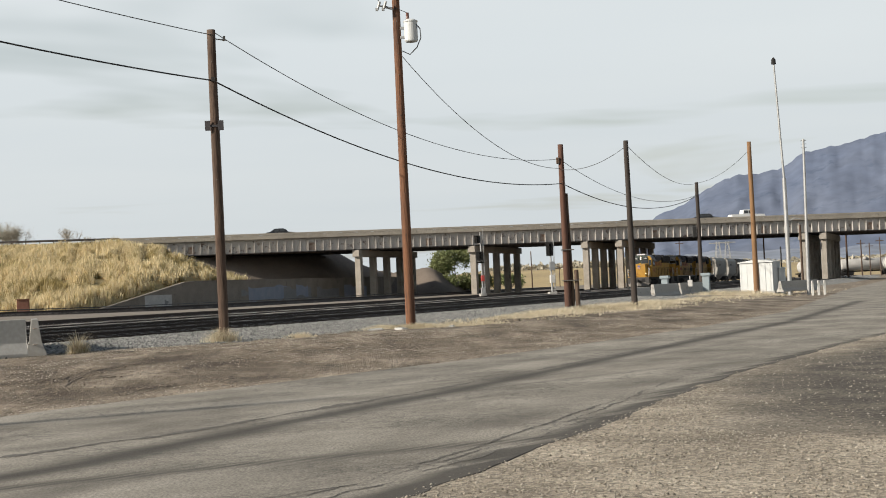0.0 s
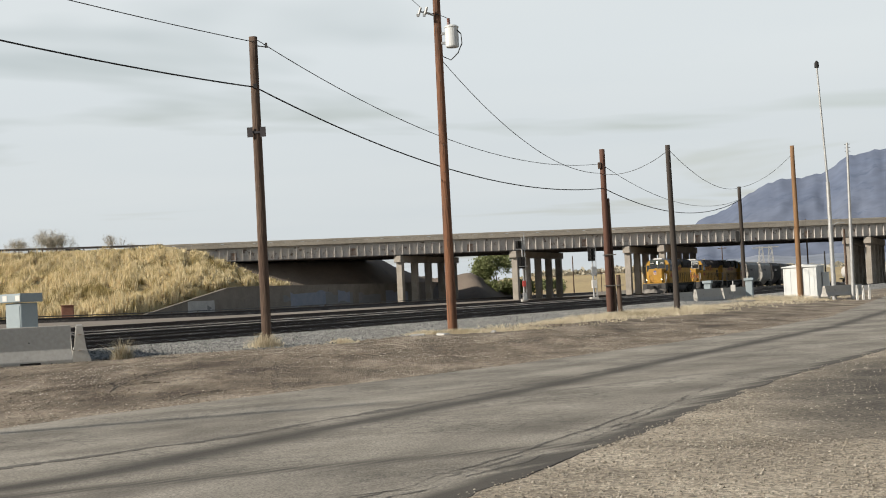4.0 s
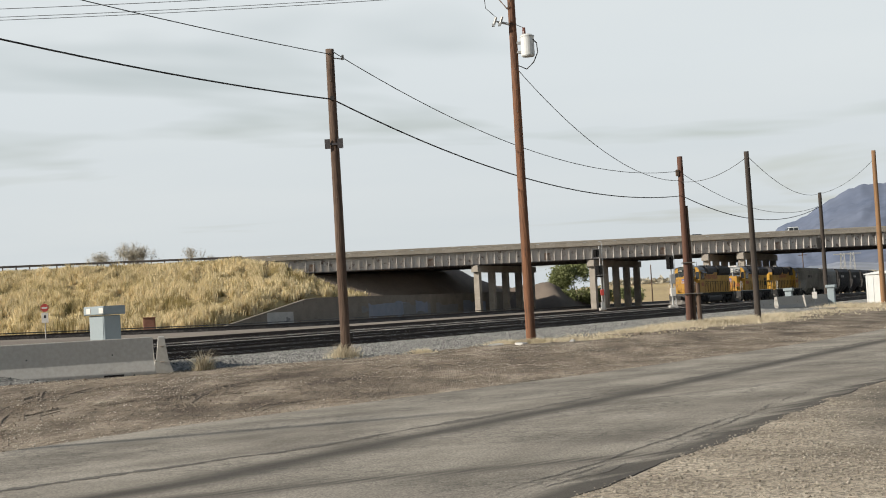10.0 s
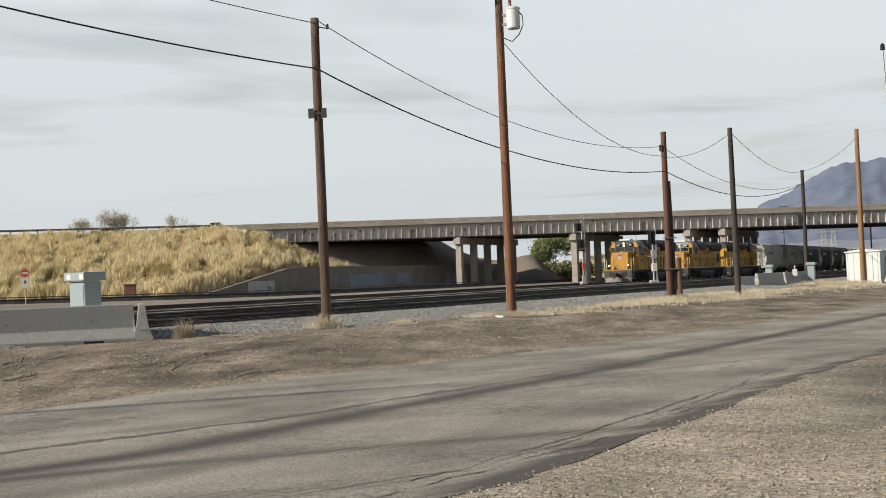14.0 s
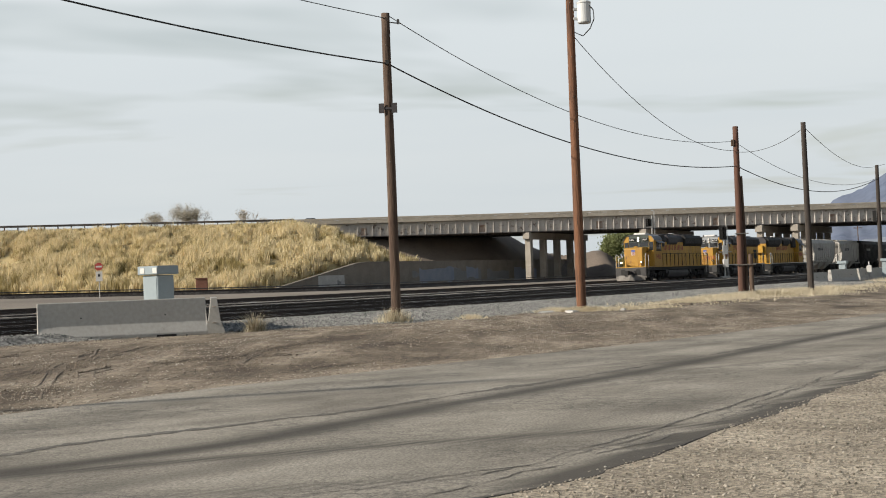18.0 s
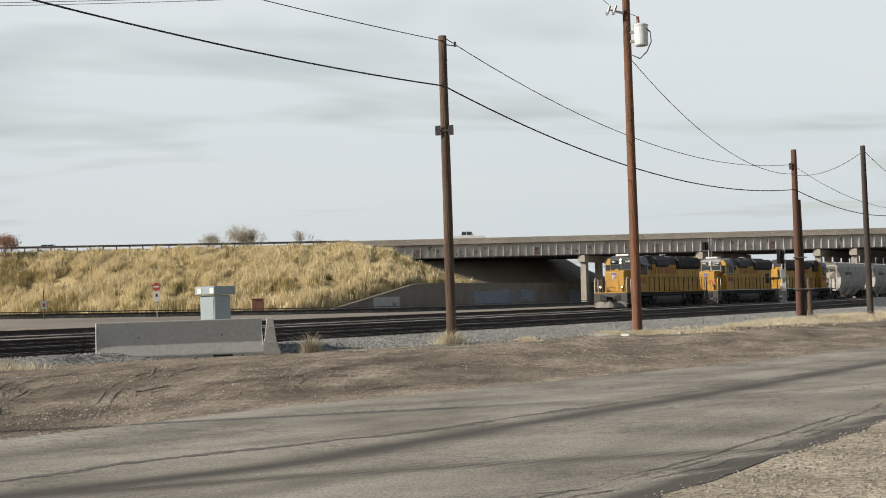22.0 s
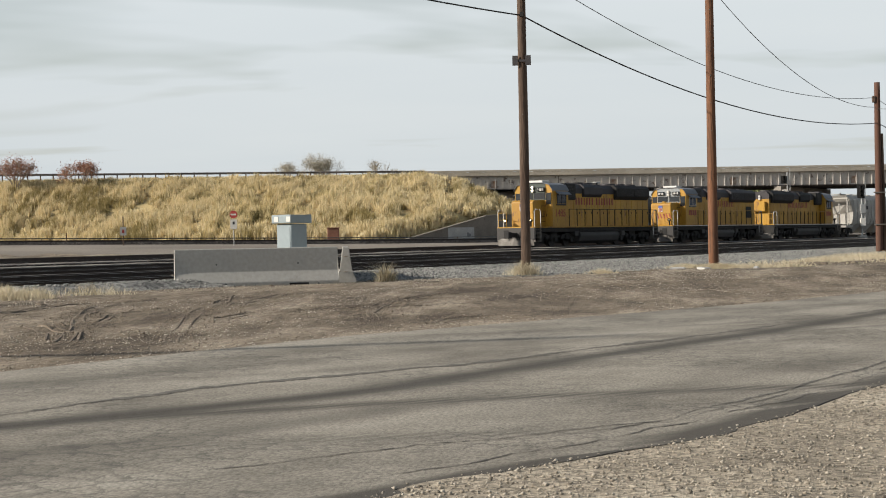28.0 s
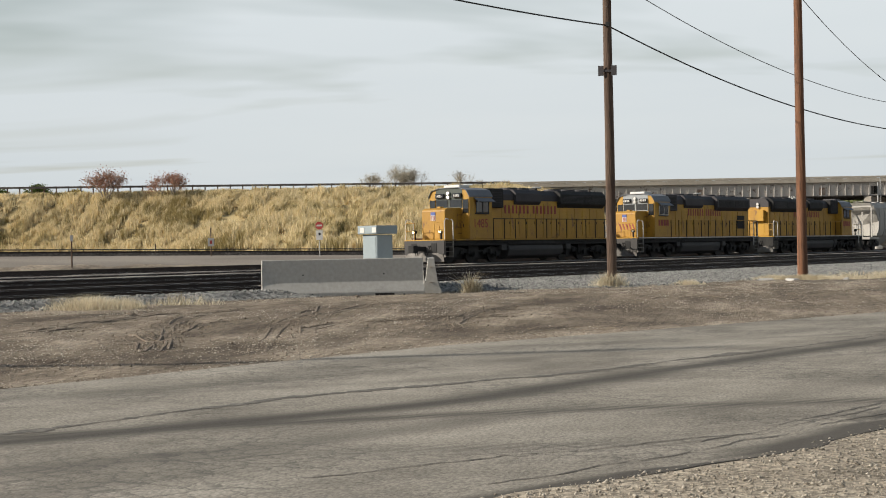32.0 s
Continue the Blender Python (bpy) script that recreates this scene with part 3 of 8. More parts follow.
def prism(bm, prof, axis, lo, hi, mi=0):
    """A closed profile pushed along an axis: prof holds the two other coordinates."""
    def v(p, q):
        return {"x": (q, p[0], p[1]), "y": (p[0], q, p[1]), "z": (p[0], p[1], q)}[axis]
    a = [bm.verts.new(v(p, lo)) for p in prof]
    b = [bm.verts.new(v(p, hi)) for p in prof]
    n = len(prof)
    for i in range(n):
        bm.faces.new((a[i], a[(i + 1) % n], b[(i + 1) % n], b[i])).material_index = mi
    bm.faces.new(a[::-1]).material_index = mi
    bm.faces.new(b).material_index = mi


def smoothstep(a, b, x):
    t = min(1.0, max(0.0, (x - a) / (b - a)))
    return t * t * (3 - 2 * t)


# ---- plan: the main track is the curve n = 0, s grows away from the camera ----
X0, Y0, TH, KK = -22.667, 82.288, 0.43257, -0.00057246
RAIL_Z = 0.77


def on_track(s, n=0.0):
    h = TH + KK * s
    return (X0 + (math.cos(TH) - math.cos(h)) / KK + n * math.cos(h), Y0 + (math.sin(h) - math.sin(TH)) / KK - n * math.sin(h), h)


def track_sn(x, y):
    """Along and across the main track."""
    dx, dy = x - (X0 + math.cos(TH) / KK), y - (Y0 - math.sin(TH) / KK)
    h = math.atan2(-dy, dx)
    return (h - TH) / KK, math.hypot(dx, dy) - abs(1 / KK)

# ---- ground, road, tracks ----
ROAD_FAR = [(-40, -36), (-18, 1.5), (-9.6, 15.7), (-6.3, 23.0), (0.6, 33.2), (5.3, 41.4), (9.0, 48.7), (15.0, 62.5), (22.5, 86.0), (34.0, 122.0), (54.0, 180.0), (80.0, 255.0)]
ROAD_NEAR = [(-14, -18), (-4.6, 4.0), (-2.0, 9.1), (-0.2, 11.6), (2.1, 17.1), (4.8, 23.9), (9.2, 32.7), (16.5, 46.0), (28.0, 66.0), (52.0, 110.0), (84.0, 170.0), (125.0, 245.0)]


def along(line, step):
    """Points at even steps on a line of corners."""
    out = [Vector(line[0])]
    for a, b in zip(line, line[1:]):
        a, b = Vector(a), Vector(b)
        k = max(1, int((b - a).length / step))
        out += [a.lerp(b, (i + 1) / k) for i in range(k)]
    return out


def beyond(line, x, y):
    """Signed distance to a line of corners; positive on its left (the far side)."""
    best, sign = 1e9, 1
    for a, b in zip(line, line[1:]):
        ax, ay = a
        dx, dy = b[0] - ax, b[1] - ay
        t = min(1, max(0, ((x - ax) * dx + (y - ay) * dy) / (dx * dx + dy * dy)))
        d = math.hypot(x - ax - t * dx, y - ay - t * dy)
        if d < best:
            best, sign = d, 1 if dx * (y - ay) - dy * (x - ax) > 0 else -1
    return best * sign


# tyre tracks that lorries have left in the mud: line, half width of the darkening, strength
RUTS = [([(-13.7, 23.0), (-13.5, 24.1), (-13.9, 25.5), (-14.0, 28.1), (-13.4, 31.0)], 0.26, 0.8),
        ([(-10.4, 21.6), (-11.2, 23.6), (-12.0, 25.3), (-13.0, 28.5), (-12.8, 31.3)], 0.16, 1.0),
        ([(-11.0, 23.9), (-11.8, 26.3), (-11.7, 28.0)], 0.13, 0.9),
        ([(-8.7, 21.6), (-9.6, 24.3), (-10.4, 27.1), (-10.8, 29.4), (-11.8, 33.6)], 0.16, 1.0),
        ([(-9.2, 25.3), (-10.2, 28.2), (-10.4, 30.0), (-10.7, 35.8)], 0.14, 0.8),
        ([(-9.4, 26.0), (-9.2, 27.5), (-8.4, 28.6), (-6.6, 30.5)], 0.14, 0.7),
        ([(-9.7, 15.7), (-8.8, 16.9), (-7.3, 18.0), (-5.9, 20.6), (-3.0, 25.2), (0.2, 30.4)], 0.22, 0.9),
        ([(-11.9, 23.4), (-10.9, 22.3), (-10.3, 20.9)], 0.2, 1.0),
        ([(-8.0, 18.9), (-7.2, 19.6), (-6.6, 21.2), (-5.4, 23.2)], 0.3, 0.6)]
# curls left by turning wheels further along the verge: centre, radius, first and last bearing
for cx_, cy_, r_, a0_, a1_ in ((-6.6, 30.2, 1.3, 100, 250), (-5.9, 30.5, 2.2, 110, 235), (-3.2, 36.0, 1.6, 60, 220), (0.6, 40.5, 1.8, 80, 240), (-4.6, 26.6, 1.2, 40, 190)):
    RUTS.append(([(cx_ + 0.7 * r_ * math.cos(radians(a0_ + (a1_ - a0_) * k / 6)), cy_ + 1.8 * r_ * math.sin(radians(a0_ + (a1_ - a0_) * k / 6))) for k in range(7)], 0.16, 0.8))


def rut(x, y):
    """Darkness of the wheel ruts, churned mud and their shaded sides painted together, 0 to 1."""
    if not (-18 < x < 4 and 13 < y < 46):
        return 0.0
    d = 0.0
    for line, w, st in RUTS:
        if min(abs(q[0] - x) + 0.3 * abs(q[1] - y) for q in line) < 2.5:
            e = beyond(line, x, y) / 0.32
            d = max(d, st * math.exp(-e * e) * min(1.0, max(0.0, 0.5 + 1.2 * noise.noise((x * 0.9, y * 0.5, 3)))))
    return d


def s_n(x, y):
    return track_sn(x, y)[1]


def ground_z(x, y):
    s, n = track_sn(x, y)
    if y < 330:
        e = beyond(ROAD_FAR, x, y)
    else:
        e = 50
    z = 0.30 * smoothstep(0, 9, e)
    if -160 < s < 420:
        z += 0.20 * (smoothstep(16, 6, n))
        z += 0.70 * smoothstep(-8, -45, n)
        z += 0.95 * smoothstep(-25, -75, n) * smoothstep(110, 10, s)
    else:
        z = 0.6
    if 0 < e < 30 and n > 27:
        k = smoothstep(0, 3, e) * smoothstep(27, 30, n)
        z += k * (0.035 * noise.noise((x * 0.22, y * 0.16, 0)) + 0.025 * noise.noise((x * 0.7, y * 0.5, 3)) + 0.035 * noise.noise((x * 1.6, y * 1.1, 7)) + 0.03 * noise.noise((x * 3.4, y * 2.4, 5)))
    if e < -6:
        z += -0.006 + 0.01 * noise.noise((x * 0.8, y * 0.8, 5))
        # the gravel lies flush with the broken asphalt edge
        if abs(x) < 40 and -20 < y < 70:
            z += 0.022 * smoothstep(0.55, 0.05, beyond(ROAD_NEAR, x, y))
    return z


def lines(lo, hi, dense_lo, dense_hi, step, grow):
    out = [dense_lo]
    while out[-1] < dense_hi:
        out.append(out[-1] + step)
    st = step
    while out[-1] < hi:
        st *= grow
        out.append(out[-1] + st)
    st = step
    while out[0] > lo:
        st *= grow
        out.insert(0, out[0] - st)
    return out


def build_mud_ridges():
    """Thin broken ridges that tyre treads have pressed up, two to a track."""
    rnd = random.Random(6)
    verts, faces = [], []
    for line, w, st in RUTS:
        for off in (-0.11, 0.1) if w < 0.2 else (-0.16, 0.05, 0.2):
            prev = None
            pts = along(line, 0.07)
            ph = rnd.uniform(0, 50)
            for i, q in enumerate(pts[:-1]):
                d = (pts[i + 1] - q).normalized()
                nx, ny = -d.y, d.x
                o = off + 0.12 * noise.noise((i * 0.03, ph, 0)) + 0.012 * noise.noise((i * 0.4, ph, 3))
                x, y = q.x + nx * o, q.y + ny * o
                k = st * max(0.0, 0.35 + 0.9 * noise.noise((i * 0.06, ph, 7))) * rnd.uniform(0.5, 1.2)
                if k < 0.12 or beyond(ROAD_FAR, x, y) < 0.15:
                    prev = None
                    continue
                g = ground_z(x, y)
                hw, hh = 0.03 + 0.03 * k, 0.032 * k
                row = len(verts)
                for a, z in ((-hw, -0.03), (-hw * 0.35, hh), (hw * 0.35, hh * 0.9), (hw, -0.03)):
                    verts.append((x + nx * a, y + ny * a, g + z))
                if prev is not None:
                    faces += [(prev + c, prev + c + 1, row + c + 1, row + c) for c in range(3)]
                prev = row
    me = bpy.data.meshes.new("mud_ridges")
    me.from_pydata(verts, [], faces)
    me.materials.append(M["mud"])
    tagged(new("mud_ridges", me), "dark ridges of mud pressed up by turning tyres", "mud ridges", kind="stuff")


def layer(me, values):
    """Writes the 'mark' layer of a mesh, one value for each vertex."""
    at = me.attributes.new("mark", "FLOAT", "POINT")
    at.data.foreach_set("value", np.array(values, dtype=np.float32))


def damp(x, y):
    """The dark oily patch on the gravel, 0 to 1."""
    d = abs(beyond([(5.6, 16.5), (6.2, 21.0), (8.2, 25.5), (11.0, 30.5), (14.5, 36.0)], x, y)) / (2.3 + 0.9 * noise.noise((x * 0.5, y * 0.5, 27)))
    return math.exp(-d ** 4) * (0.95 + 0.4 * noise.noise((x * 1.3, y * 1.3, 28)))


def build_ground():
    xs = lines(-4500, 4500, -19, 12, 0.19, 1.07)
    ys = lines(-4500, 4800, 7, 54, 0.25, 1.065)
    bm = bmesh.new()
    marks = []
    grid = []
    for y in ys:
        row = []
        for x in xs:
            row.append(bm.verts.new((x, y, ground_z(x, y))))
            mk = 0.0
            if 0 < y < 80 and abs(x) < 40:
                # damp dark patch on the gravel, and dark churned earth by the road
                mk = damp(x, y)
                e = beyond(ROAD_FAR, x, y)
                if e > 0:
                    mk = 1.0 * max(0, noise.noise((x * 0.4, y * 0.22, 21)) + 0.7 * noise.noise((x * 1.3, y * 0.8, 9)) + 0.28) * smoothstep(0.5, 2.5, e) * smoothstep(15, 8, e)
                    mk *= 0.8
                    # the ruts' shaded sides go into the mark as dark colour
                    mk = max(mk, rut(x, y) * (0.75 + 0.4 * noise.noise((x * 0.9, y * 0.9, 12))) * smoothstep(0.1, 0.5, e))
            marks.append(mk)
        grid.append(row)
    for j in range(len(ys) - 1):
        for i in range(len(xs) - 1):
            f = bm.faces.new((grid[j][i], grid[j][i + 1], grid[j + 1][i + 1], grid[j + 1][i]))
            cx, cy = (xs[i] + xs[i + 1]) / 2, (ys[j] + ys[j + 1]) / 2
            s, n = track_sn(cx, cy)
            if cy < 330 and beyond(ROAD_NEAR, cx, cy) < 3:
                f.material_index = 1
            elif n < 20:
                f.material_index = 2
    ob = part("ground", bm, [M["dirt"], M["gravel"], M["yard"]], smooth=True)
    layer(ob.data, marks)
    tagged(ob, "bare brown dirt and pale gravel ground", "ground", kind="structure")


# dark tyre and oil marks and a painted shadow along and across the road: corners, half width, strength
ROAD_MARKS_AND_SHADOW = [([(-12, 5.5), (-5.84, 12.24), (-3.81, 14.66), (-1.91, 18.87), (0.59, 23.89), (4.6, 33.0), (11.88, 49.06), (22, 76)], 0.34, 1.0),
              # a cast shadow painted as a dark band along the sun's azimuth
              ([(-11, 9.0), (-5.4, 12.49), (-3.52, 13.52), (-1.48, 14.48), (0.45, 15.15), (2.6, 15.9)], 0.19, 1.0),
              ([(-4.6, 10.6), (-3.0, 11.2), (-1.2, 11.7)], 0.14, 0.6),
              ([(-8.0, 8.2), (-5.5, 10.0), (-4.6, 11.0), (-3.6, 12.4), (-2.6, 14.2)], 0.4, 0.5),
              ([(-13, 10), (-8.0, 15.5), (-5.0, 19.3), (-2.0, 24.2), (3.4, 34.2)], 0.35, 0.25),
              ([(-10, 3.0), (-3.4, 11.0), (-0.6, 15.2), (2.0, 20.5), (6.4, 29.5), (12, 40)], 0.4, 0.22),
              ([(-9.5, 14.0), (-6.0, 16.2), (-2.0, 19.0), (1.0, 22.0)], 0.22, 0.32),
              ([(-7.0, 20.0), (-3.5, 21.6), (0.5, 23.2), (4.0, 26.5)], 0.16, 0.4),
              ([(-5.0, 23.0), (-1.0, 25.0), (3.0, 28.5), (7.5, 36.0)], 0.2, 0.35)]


def between(pts, t):
    k = min(len(pts) - 2, int(t * (len(pts) - 1)))
    return pts[k].lerp(pts[k + 1], t * (len(pts) - 1) - k)


def build_road():
    far, near = along(ROAD_FAR, 0.25), along(ROAD_NEAR, 0.25)
    rows, cols = 680, 56
    bm = bmesh.new()
    marks = []
    prev = None
    for k in range(rows):
        t = 0.035 + 0.965 * (k / (rows - 1)) ** 1.6
        a, b = between(far, t), between(near, t)
        ja = 0.14 * noise.noise((a.x * 0.7, a.y * 0.7, 1)) + 0.10 * noise.noise((a.x * 3, a.y * 3, 2))
        jb = 0.22 * noise.noise((b.x * 0.8, b.y * 0.8, 4)) + 0.16 * noise.noise((b.x * 3.1, b.y * 3.1, 5))
        d = (a - b).normalized()
        a2, b2 = a + d * ja, b - d * jb
        row = []
        for c in range(cols + 1):
            q = -0.004 if c == 0 else 1.004 if c == cols else (c - 1) / (cols - 2)
            p = a2.lerp(b2, q)
            edge = c in (0, cols)
            row.append(bm.verts.new((p.x, p.y, -0.05 if edge else 0.02)))
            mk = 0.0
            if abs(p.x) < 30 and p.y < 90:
                for line, w, st in ROAD_MARKS_AND_SHADOW:
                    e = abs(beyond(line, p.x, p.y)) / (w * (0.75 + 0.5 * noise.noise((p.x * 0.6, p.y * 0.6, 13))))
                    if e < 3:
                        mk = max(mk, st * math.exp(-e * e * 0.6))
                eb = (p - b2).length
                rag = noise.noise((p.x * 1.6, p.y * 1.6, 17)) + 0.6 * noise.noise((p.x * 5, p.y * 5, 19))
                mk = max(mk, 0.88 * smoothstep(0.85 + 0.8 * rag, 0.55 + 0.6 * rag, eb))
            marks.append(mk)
        if prev:
            for i in range(cols):
                bm.faces.new((prev[i], row[i], row[i + 1], prev[i + 1]))
        prev = row
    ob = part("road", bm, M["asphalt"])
    if ob.data.polygons[500].normal.z < 0:
        ob.data.flip_normals()
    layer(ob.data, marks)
    tagged(ob, "worn grey asphalt road with a ragged broken edge", "road", kind="structure")


def build_cracks():
    """The long seam crack, open in places, filled with dark grit."""
    rnd = random.Random(4)
    for line, w in (([(-9.4, 7.0), (-7.16, 11.58), (-5.76, 14.91), (-3.21, 18.0), (0.25, 24.3), (5.5, 35.5), (9.5, 45)], 0.085), ([(-1.0, 11.8), (0.3, 14.6), (1.4, 17.4), (2.4, 20.0)], 0.02), ([(1.5, 17.0), (2.8, 20.6), (4.1, 24.2)], 0.022), ([(-2.6, 9.0), (-0.9, 11.5), (0.8, 14.8), (1.9, 17.6)], 0.014), ([(-3.6, 9.6), (-2.4, 10.9), (-0.6, 12.4), (0.6, 14.9)], 0.010)):
        pts = along(line, 0.07)
        bm = bmesh.new()
        prev = None
        for i, p in enumerate(pts[:-1]):
            d = (pts[i + 1] - p).normalized()
            nrm = Vector((-d.y, d.x))
            off = 0.10 * noise.noise((p.x * 1.3, p.y * 1.3, 31)) + 0.05 * noise.noise((p.x * 6, p.y * 6, 33))
            ww = w * (0.15 + 1.4 * max(0, 0.45 + noise.noise((p.x * 1.1, p.y * 1.1, 41)) + 0.4 * noise.noise((p.x * 4, p.y * 4, 43)))) * rnd.uniform(0.4, 1.5)
            c = p + nrm * off
            row = [bm.verts.new((c.x + nrm.x * q, c.y + nrm.y * q, 0.0245)) for q in (-ww, ww)]
            if prev:
                bm.faces.new((prev[0], prev[1], row[1], row[0]))
            prev = row
        tagged(part("road_crack", bm, M["crack"]), "dark open crack along the asphalt", "road crack", "road cracks", "structure")




def strip(name, prof, s0, s1, step, mat, label, cat, n_mid=0.0, kind="structure"):
    """A sheet along the track: prof holds (n, z) pairs across."""
    bm = bmesh.new()
    prev = None
    s = s0
    while s <= s1 + 0.01:
        row = []
        for n, z in prof:
            x, y, h = on_track(s, n_mid + n)
            row.append(bm.verts.new((x, y, z + 0.03 * noise.noise((x * 0.8, y * 0.8, 9)))))
        if prev:
            for i in range(len(row) - 1):
                bm.faces.new((prev[i], prev[i + 1], row[i + 1], row[i]))
        prev = row
        s += step
    return tagged(part(name, bm, mat), label, cat, kind=kind)


def rail_bm(n, s0, s1, z, step):
    """A rail's section (foot, web, head) swept along the track; z is the top."""
    prof = [(-0.07, -0.17), (0.07, -0.17), (0.07, -0.15), (0.012, -0.135), (0.012, -0.045), (0.036, -0.035), (0.036, 0), (-0.036, 0), (-0.036, -0.035), (-0.012, -0.045), (-0.012, -0.135), (-0.07, -0.15)]
    bm = bmesh.new()
    prev = None
    s = s0
    while s <= s1 + 0.01:
        ring = []
        for a, b in prof:
            x, y, h = on_track(s, n + a)
            ring.append(bm.verts.new((x, y, z + b)))
        if prev:
            for i in range(12):
                f = bm.faces.new((prev[i], prev[(i + 1) % 12], ring[(i + 1) % 12], ring[i]))
                f.material_index = 1 if i == 6 else 0
        prev = ring
        s += step
    return bm


TRACKS = [(22.7, 0.58), (18.1, 0.62), (13.5, 0.66), (9.0, 0.70), (4.5, 0.74), (0.0, 0.77)]
SHOULDER = [(-200, 26.4), (-60, 26.4), (-38, 25.3), (-30, 26.6), (-24.5, 30.6), (-12, 31.2), (0, 29.8), (20, 29.2), (400, 29.2)]


def shoulder_edge(s):
    """How far the ballast has spread towards the road."""
    for (a, p), (b, q) in zip(SHOULDER, SHOULDER[1:]):
        if a <= s <= b:
            return p + (q - p) * (s - a) / (b - a) + 0.35 * noise.noise((s * 0.5, 0, 1)) + 0.2 * noise.noise((s * 1.7, 0, 5))
    return 27.0


def shoulder_z(s, n):
    x, y, h = on_track(s, n)
    g = ground_z(x, y)
    top = 0.50 - 0.03 * max(0, n - 25)
    return g + (top - g) * smoothstep(0, 1, min(1, max(0, (shoulder_edge(s) - n) / max(0.5, shoulder_edge(s) - 25.0)))) + 0.015


def build_shoulder():
    """The near slope of the ballast, from the first track down to the dirt."""
    bm = bmesh.new()
    prev = None
    s = -150.0
    while s < 330:
        row = []
        e = shoulder_edge(s)
        for k in range(10):
            n = 24.4 + (e + 0.15 - 24.4) * k / 9
            x, y, h = on_track(s, n)
            z = shoulder_z(s, n) + 0.02 * noise.noise((x * 1.4, y * 1.4, 9))
            row.append(bm.verts.new((x, y, z - (0.10 if k == 9 else 0))))
        if prev:
            for i in range(9):
                bm.faces.new((prev[i], prev[i + 1], row[i + 1], row[i]))
        prev = row
        s += 0.8 if -64 < s < 90 else 3.0
    tagged(part("ballast_shoulder", bm, M["ballast"], smooth=True), "grey crushed stone ballast beside the tracks", "ballast", kind="structure")


def build_tracks():
    build_shoulder()
    strip("ballast_bed", [(24.5, 0.49), (24.1, 0.42), (20.4, 0.43), (15.8, 0.47), (11.3, 0.51), (6.7, 0.55), (2.2, 0.60), (-2.6, 0.62), (-4.4, 0.30)], -150, 330, 1.5, M["ballast_dark"], "dark oily stone ballast under the tracks", "ballast")
    # cleaner stone heaped between the tracks
    for (n0, z0), (n1, z1), up in zip(TRACKS, TRACKS[1:], (-0.07, -0.03, -0.06, 0.02, 0.03)):
        c, zt = (n0 + n1) / 2, z0 + up
        strip("ballast_ridge", [(c + 1.0, zt - 0.22), (c + 0.55, zt - 0.02), (c, zt), (c - 0.55, zt - 0.02), (c - 1.0, zt - 0.22)], -150, 330, 1.5, M["ballast_mid"] if n1 < 6 else M["ballast_worn"], "brown-grey stone ballast heaped between two tracks", "ballast")
    tie = None
    rest_v, rest_f = [], []
    for n, z in TRACKS:
        t = thing("railway_track", pose(0, 0, 0), "dark steel rails on wooden sleepers in dark ballast", "railway track", "railway tracks", "structure")
        for g in (-0.7525, 0.7525):
            part("rail", rail_bm(n + g, -150, 330, z, 3.0), [M["rail_side"], M["rail_head"]], t)
        s = -70.0
        while s < 150:
            x, y, h = on_track(s, n)
            m = pose(x, y, z - 0.17, 0, 0, -math.degrees(h))
            if n > 20 and -62 < s < 78:
                if tie is None:
                    tie = part("sleeper", bbox(-1.3, 1.3, -0.11, 0.11, -0.16, 0.0, 0.01), M["tie"], t, m=m)
                else:
                    again("sleeper", tie, t, m)
            else:
                k = len(rest_v)
                rest_v += [tuple(m @ Vector(c)) for c in ((-1.3, -0.11, -0.16), (1.3, -0.11, -0.16), (1.3, 0.11, -0.16), (-1.3, 0.11, -0.16), (-1.3, -0.11, 0), (1.3, -0.11, 0), (1.3, 0.11, 0), (-1.3, 0.11, 0))]
                rest_f += [tuple(k + i for i in f) for f in ((4, 5, 6, 7), (0, 1, 5, 4), (1, 2, 6, 5), (2, 3, 7, 6), (3, 0, 4, 7))]
            s += 0.52
    me = bpy.data.meshes.new("sleepers")
    me.from_pydata(rest_v, [], rest_f)
    me.materials.append(M["tie"])
    tagged(new("sleepers", me), "dark wooden sleepers of the farther tracks", "sleepers", kind="stuff")
    # dark soil heap beyond the tracks
    bm = bmesh.new()
    grid = []
    for j in range(14):
        row = []
        for i in range(40):
            s_, n_ = -38 + i * 1.4, -14 - j * 1.0
            x, y, h = on_track(s_, n_)
            q = math.exp(-((i - 20) / 11) ** 2 - ((j - 6.5) / 3.2) ** 2)
            row.append(bm.verts.new((x, y, ground_z(x, y) - 0.12 + 0.5 * q * (0.8 + 0.5 * noise.noise((x * 0.3, y * 0.3, 3)) + 0.4 * noise.noise((x * 0.9, y * 0.9, 6))))))
        grid.append(row)
    for j in range(13):
        for i in range(39):
            bm.faces.new((grid[j][i], grid[j][i + 1], grid[j + 1][i + 1], grid[j + 1][i]))
    tagged(part("earth_mound", bm, M["dirt"], smooth=True), "low heap of dark soil beyond the tracks", "earth mound")


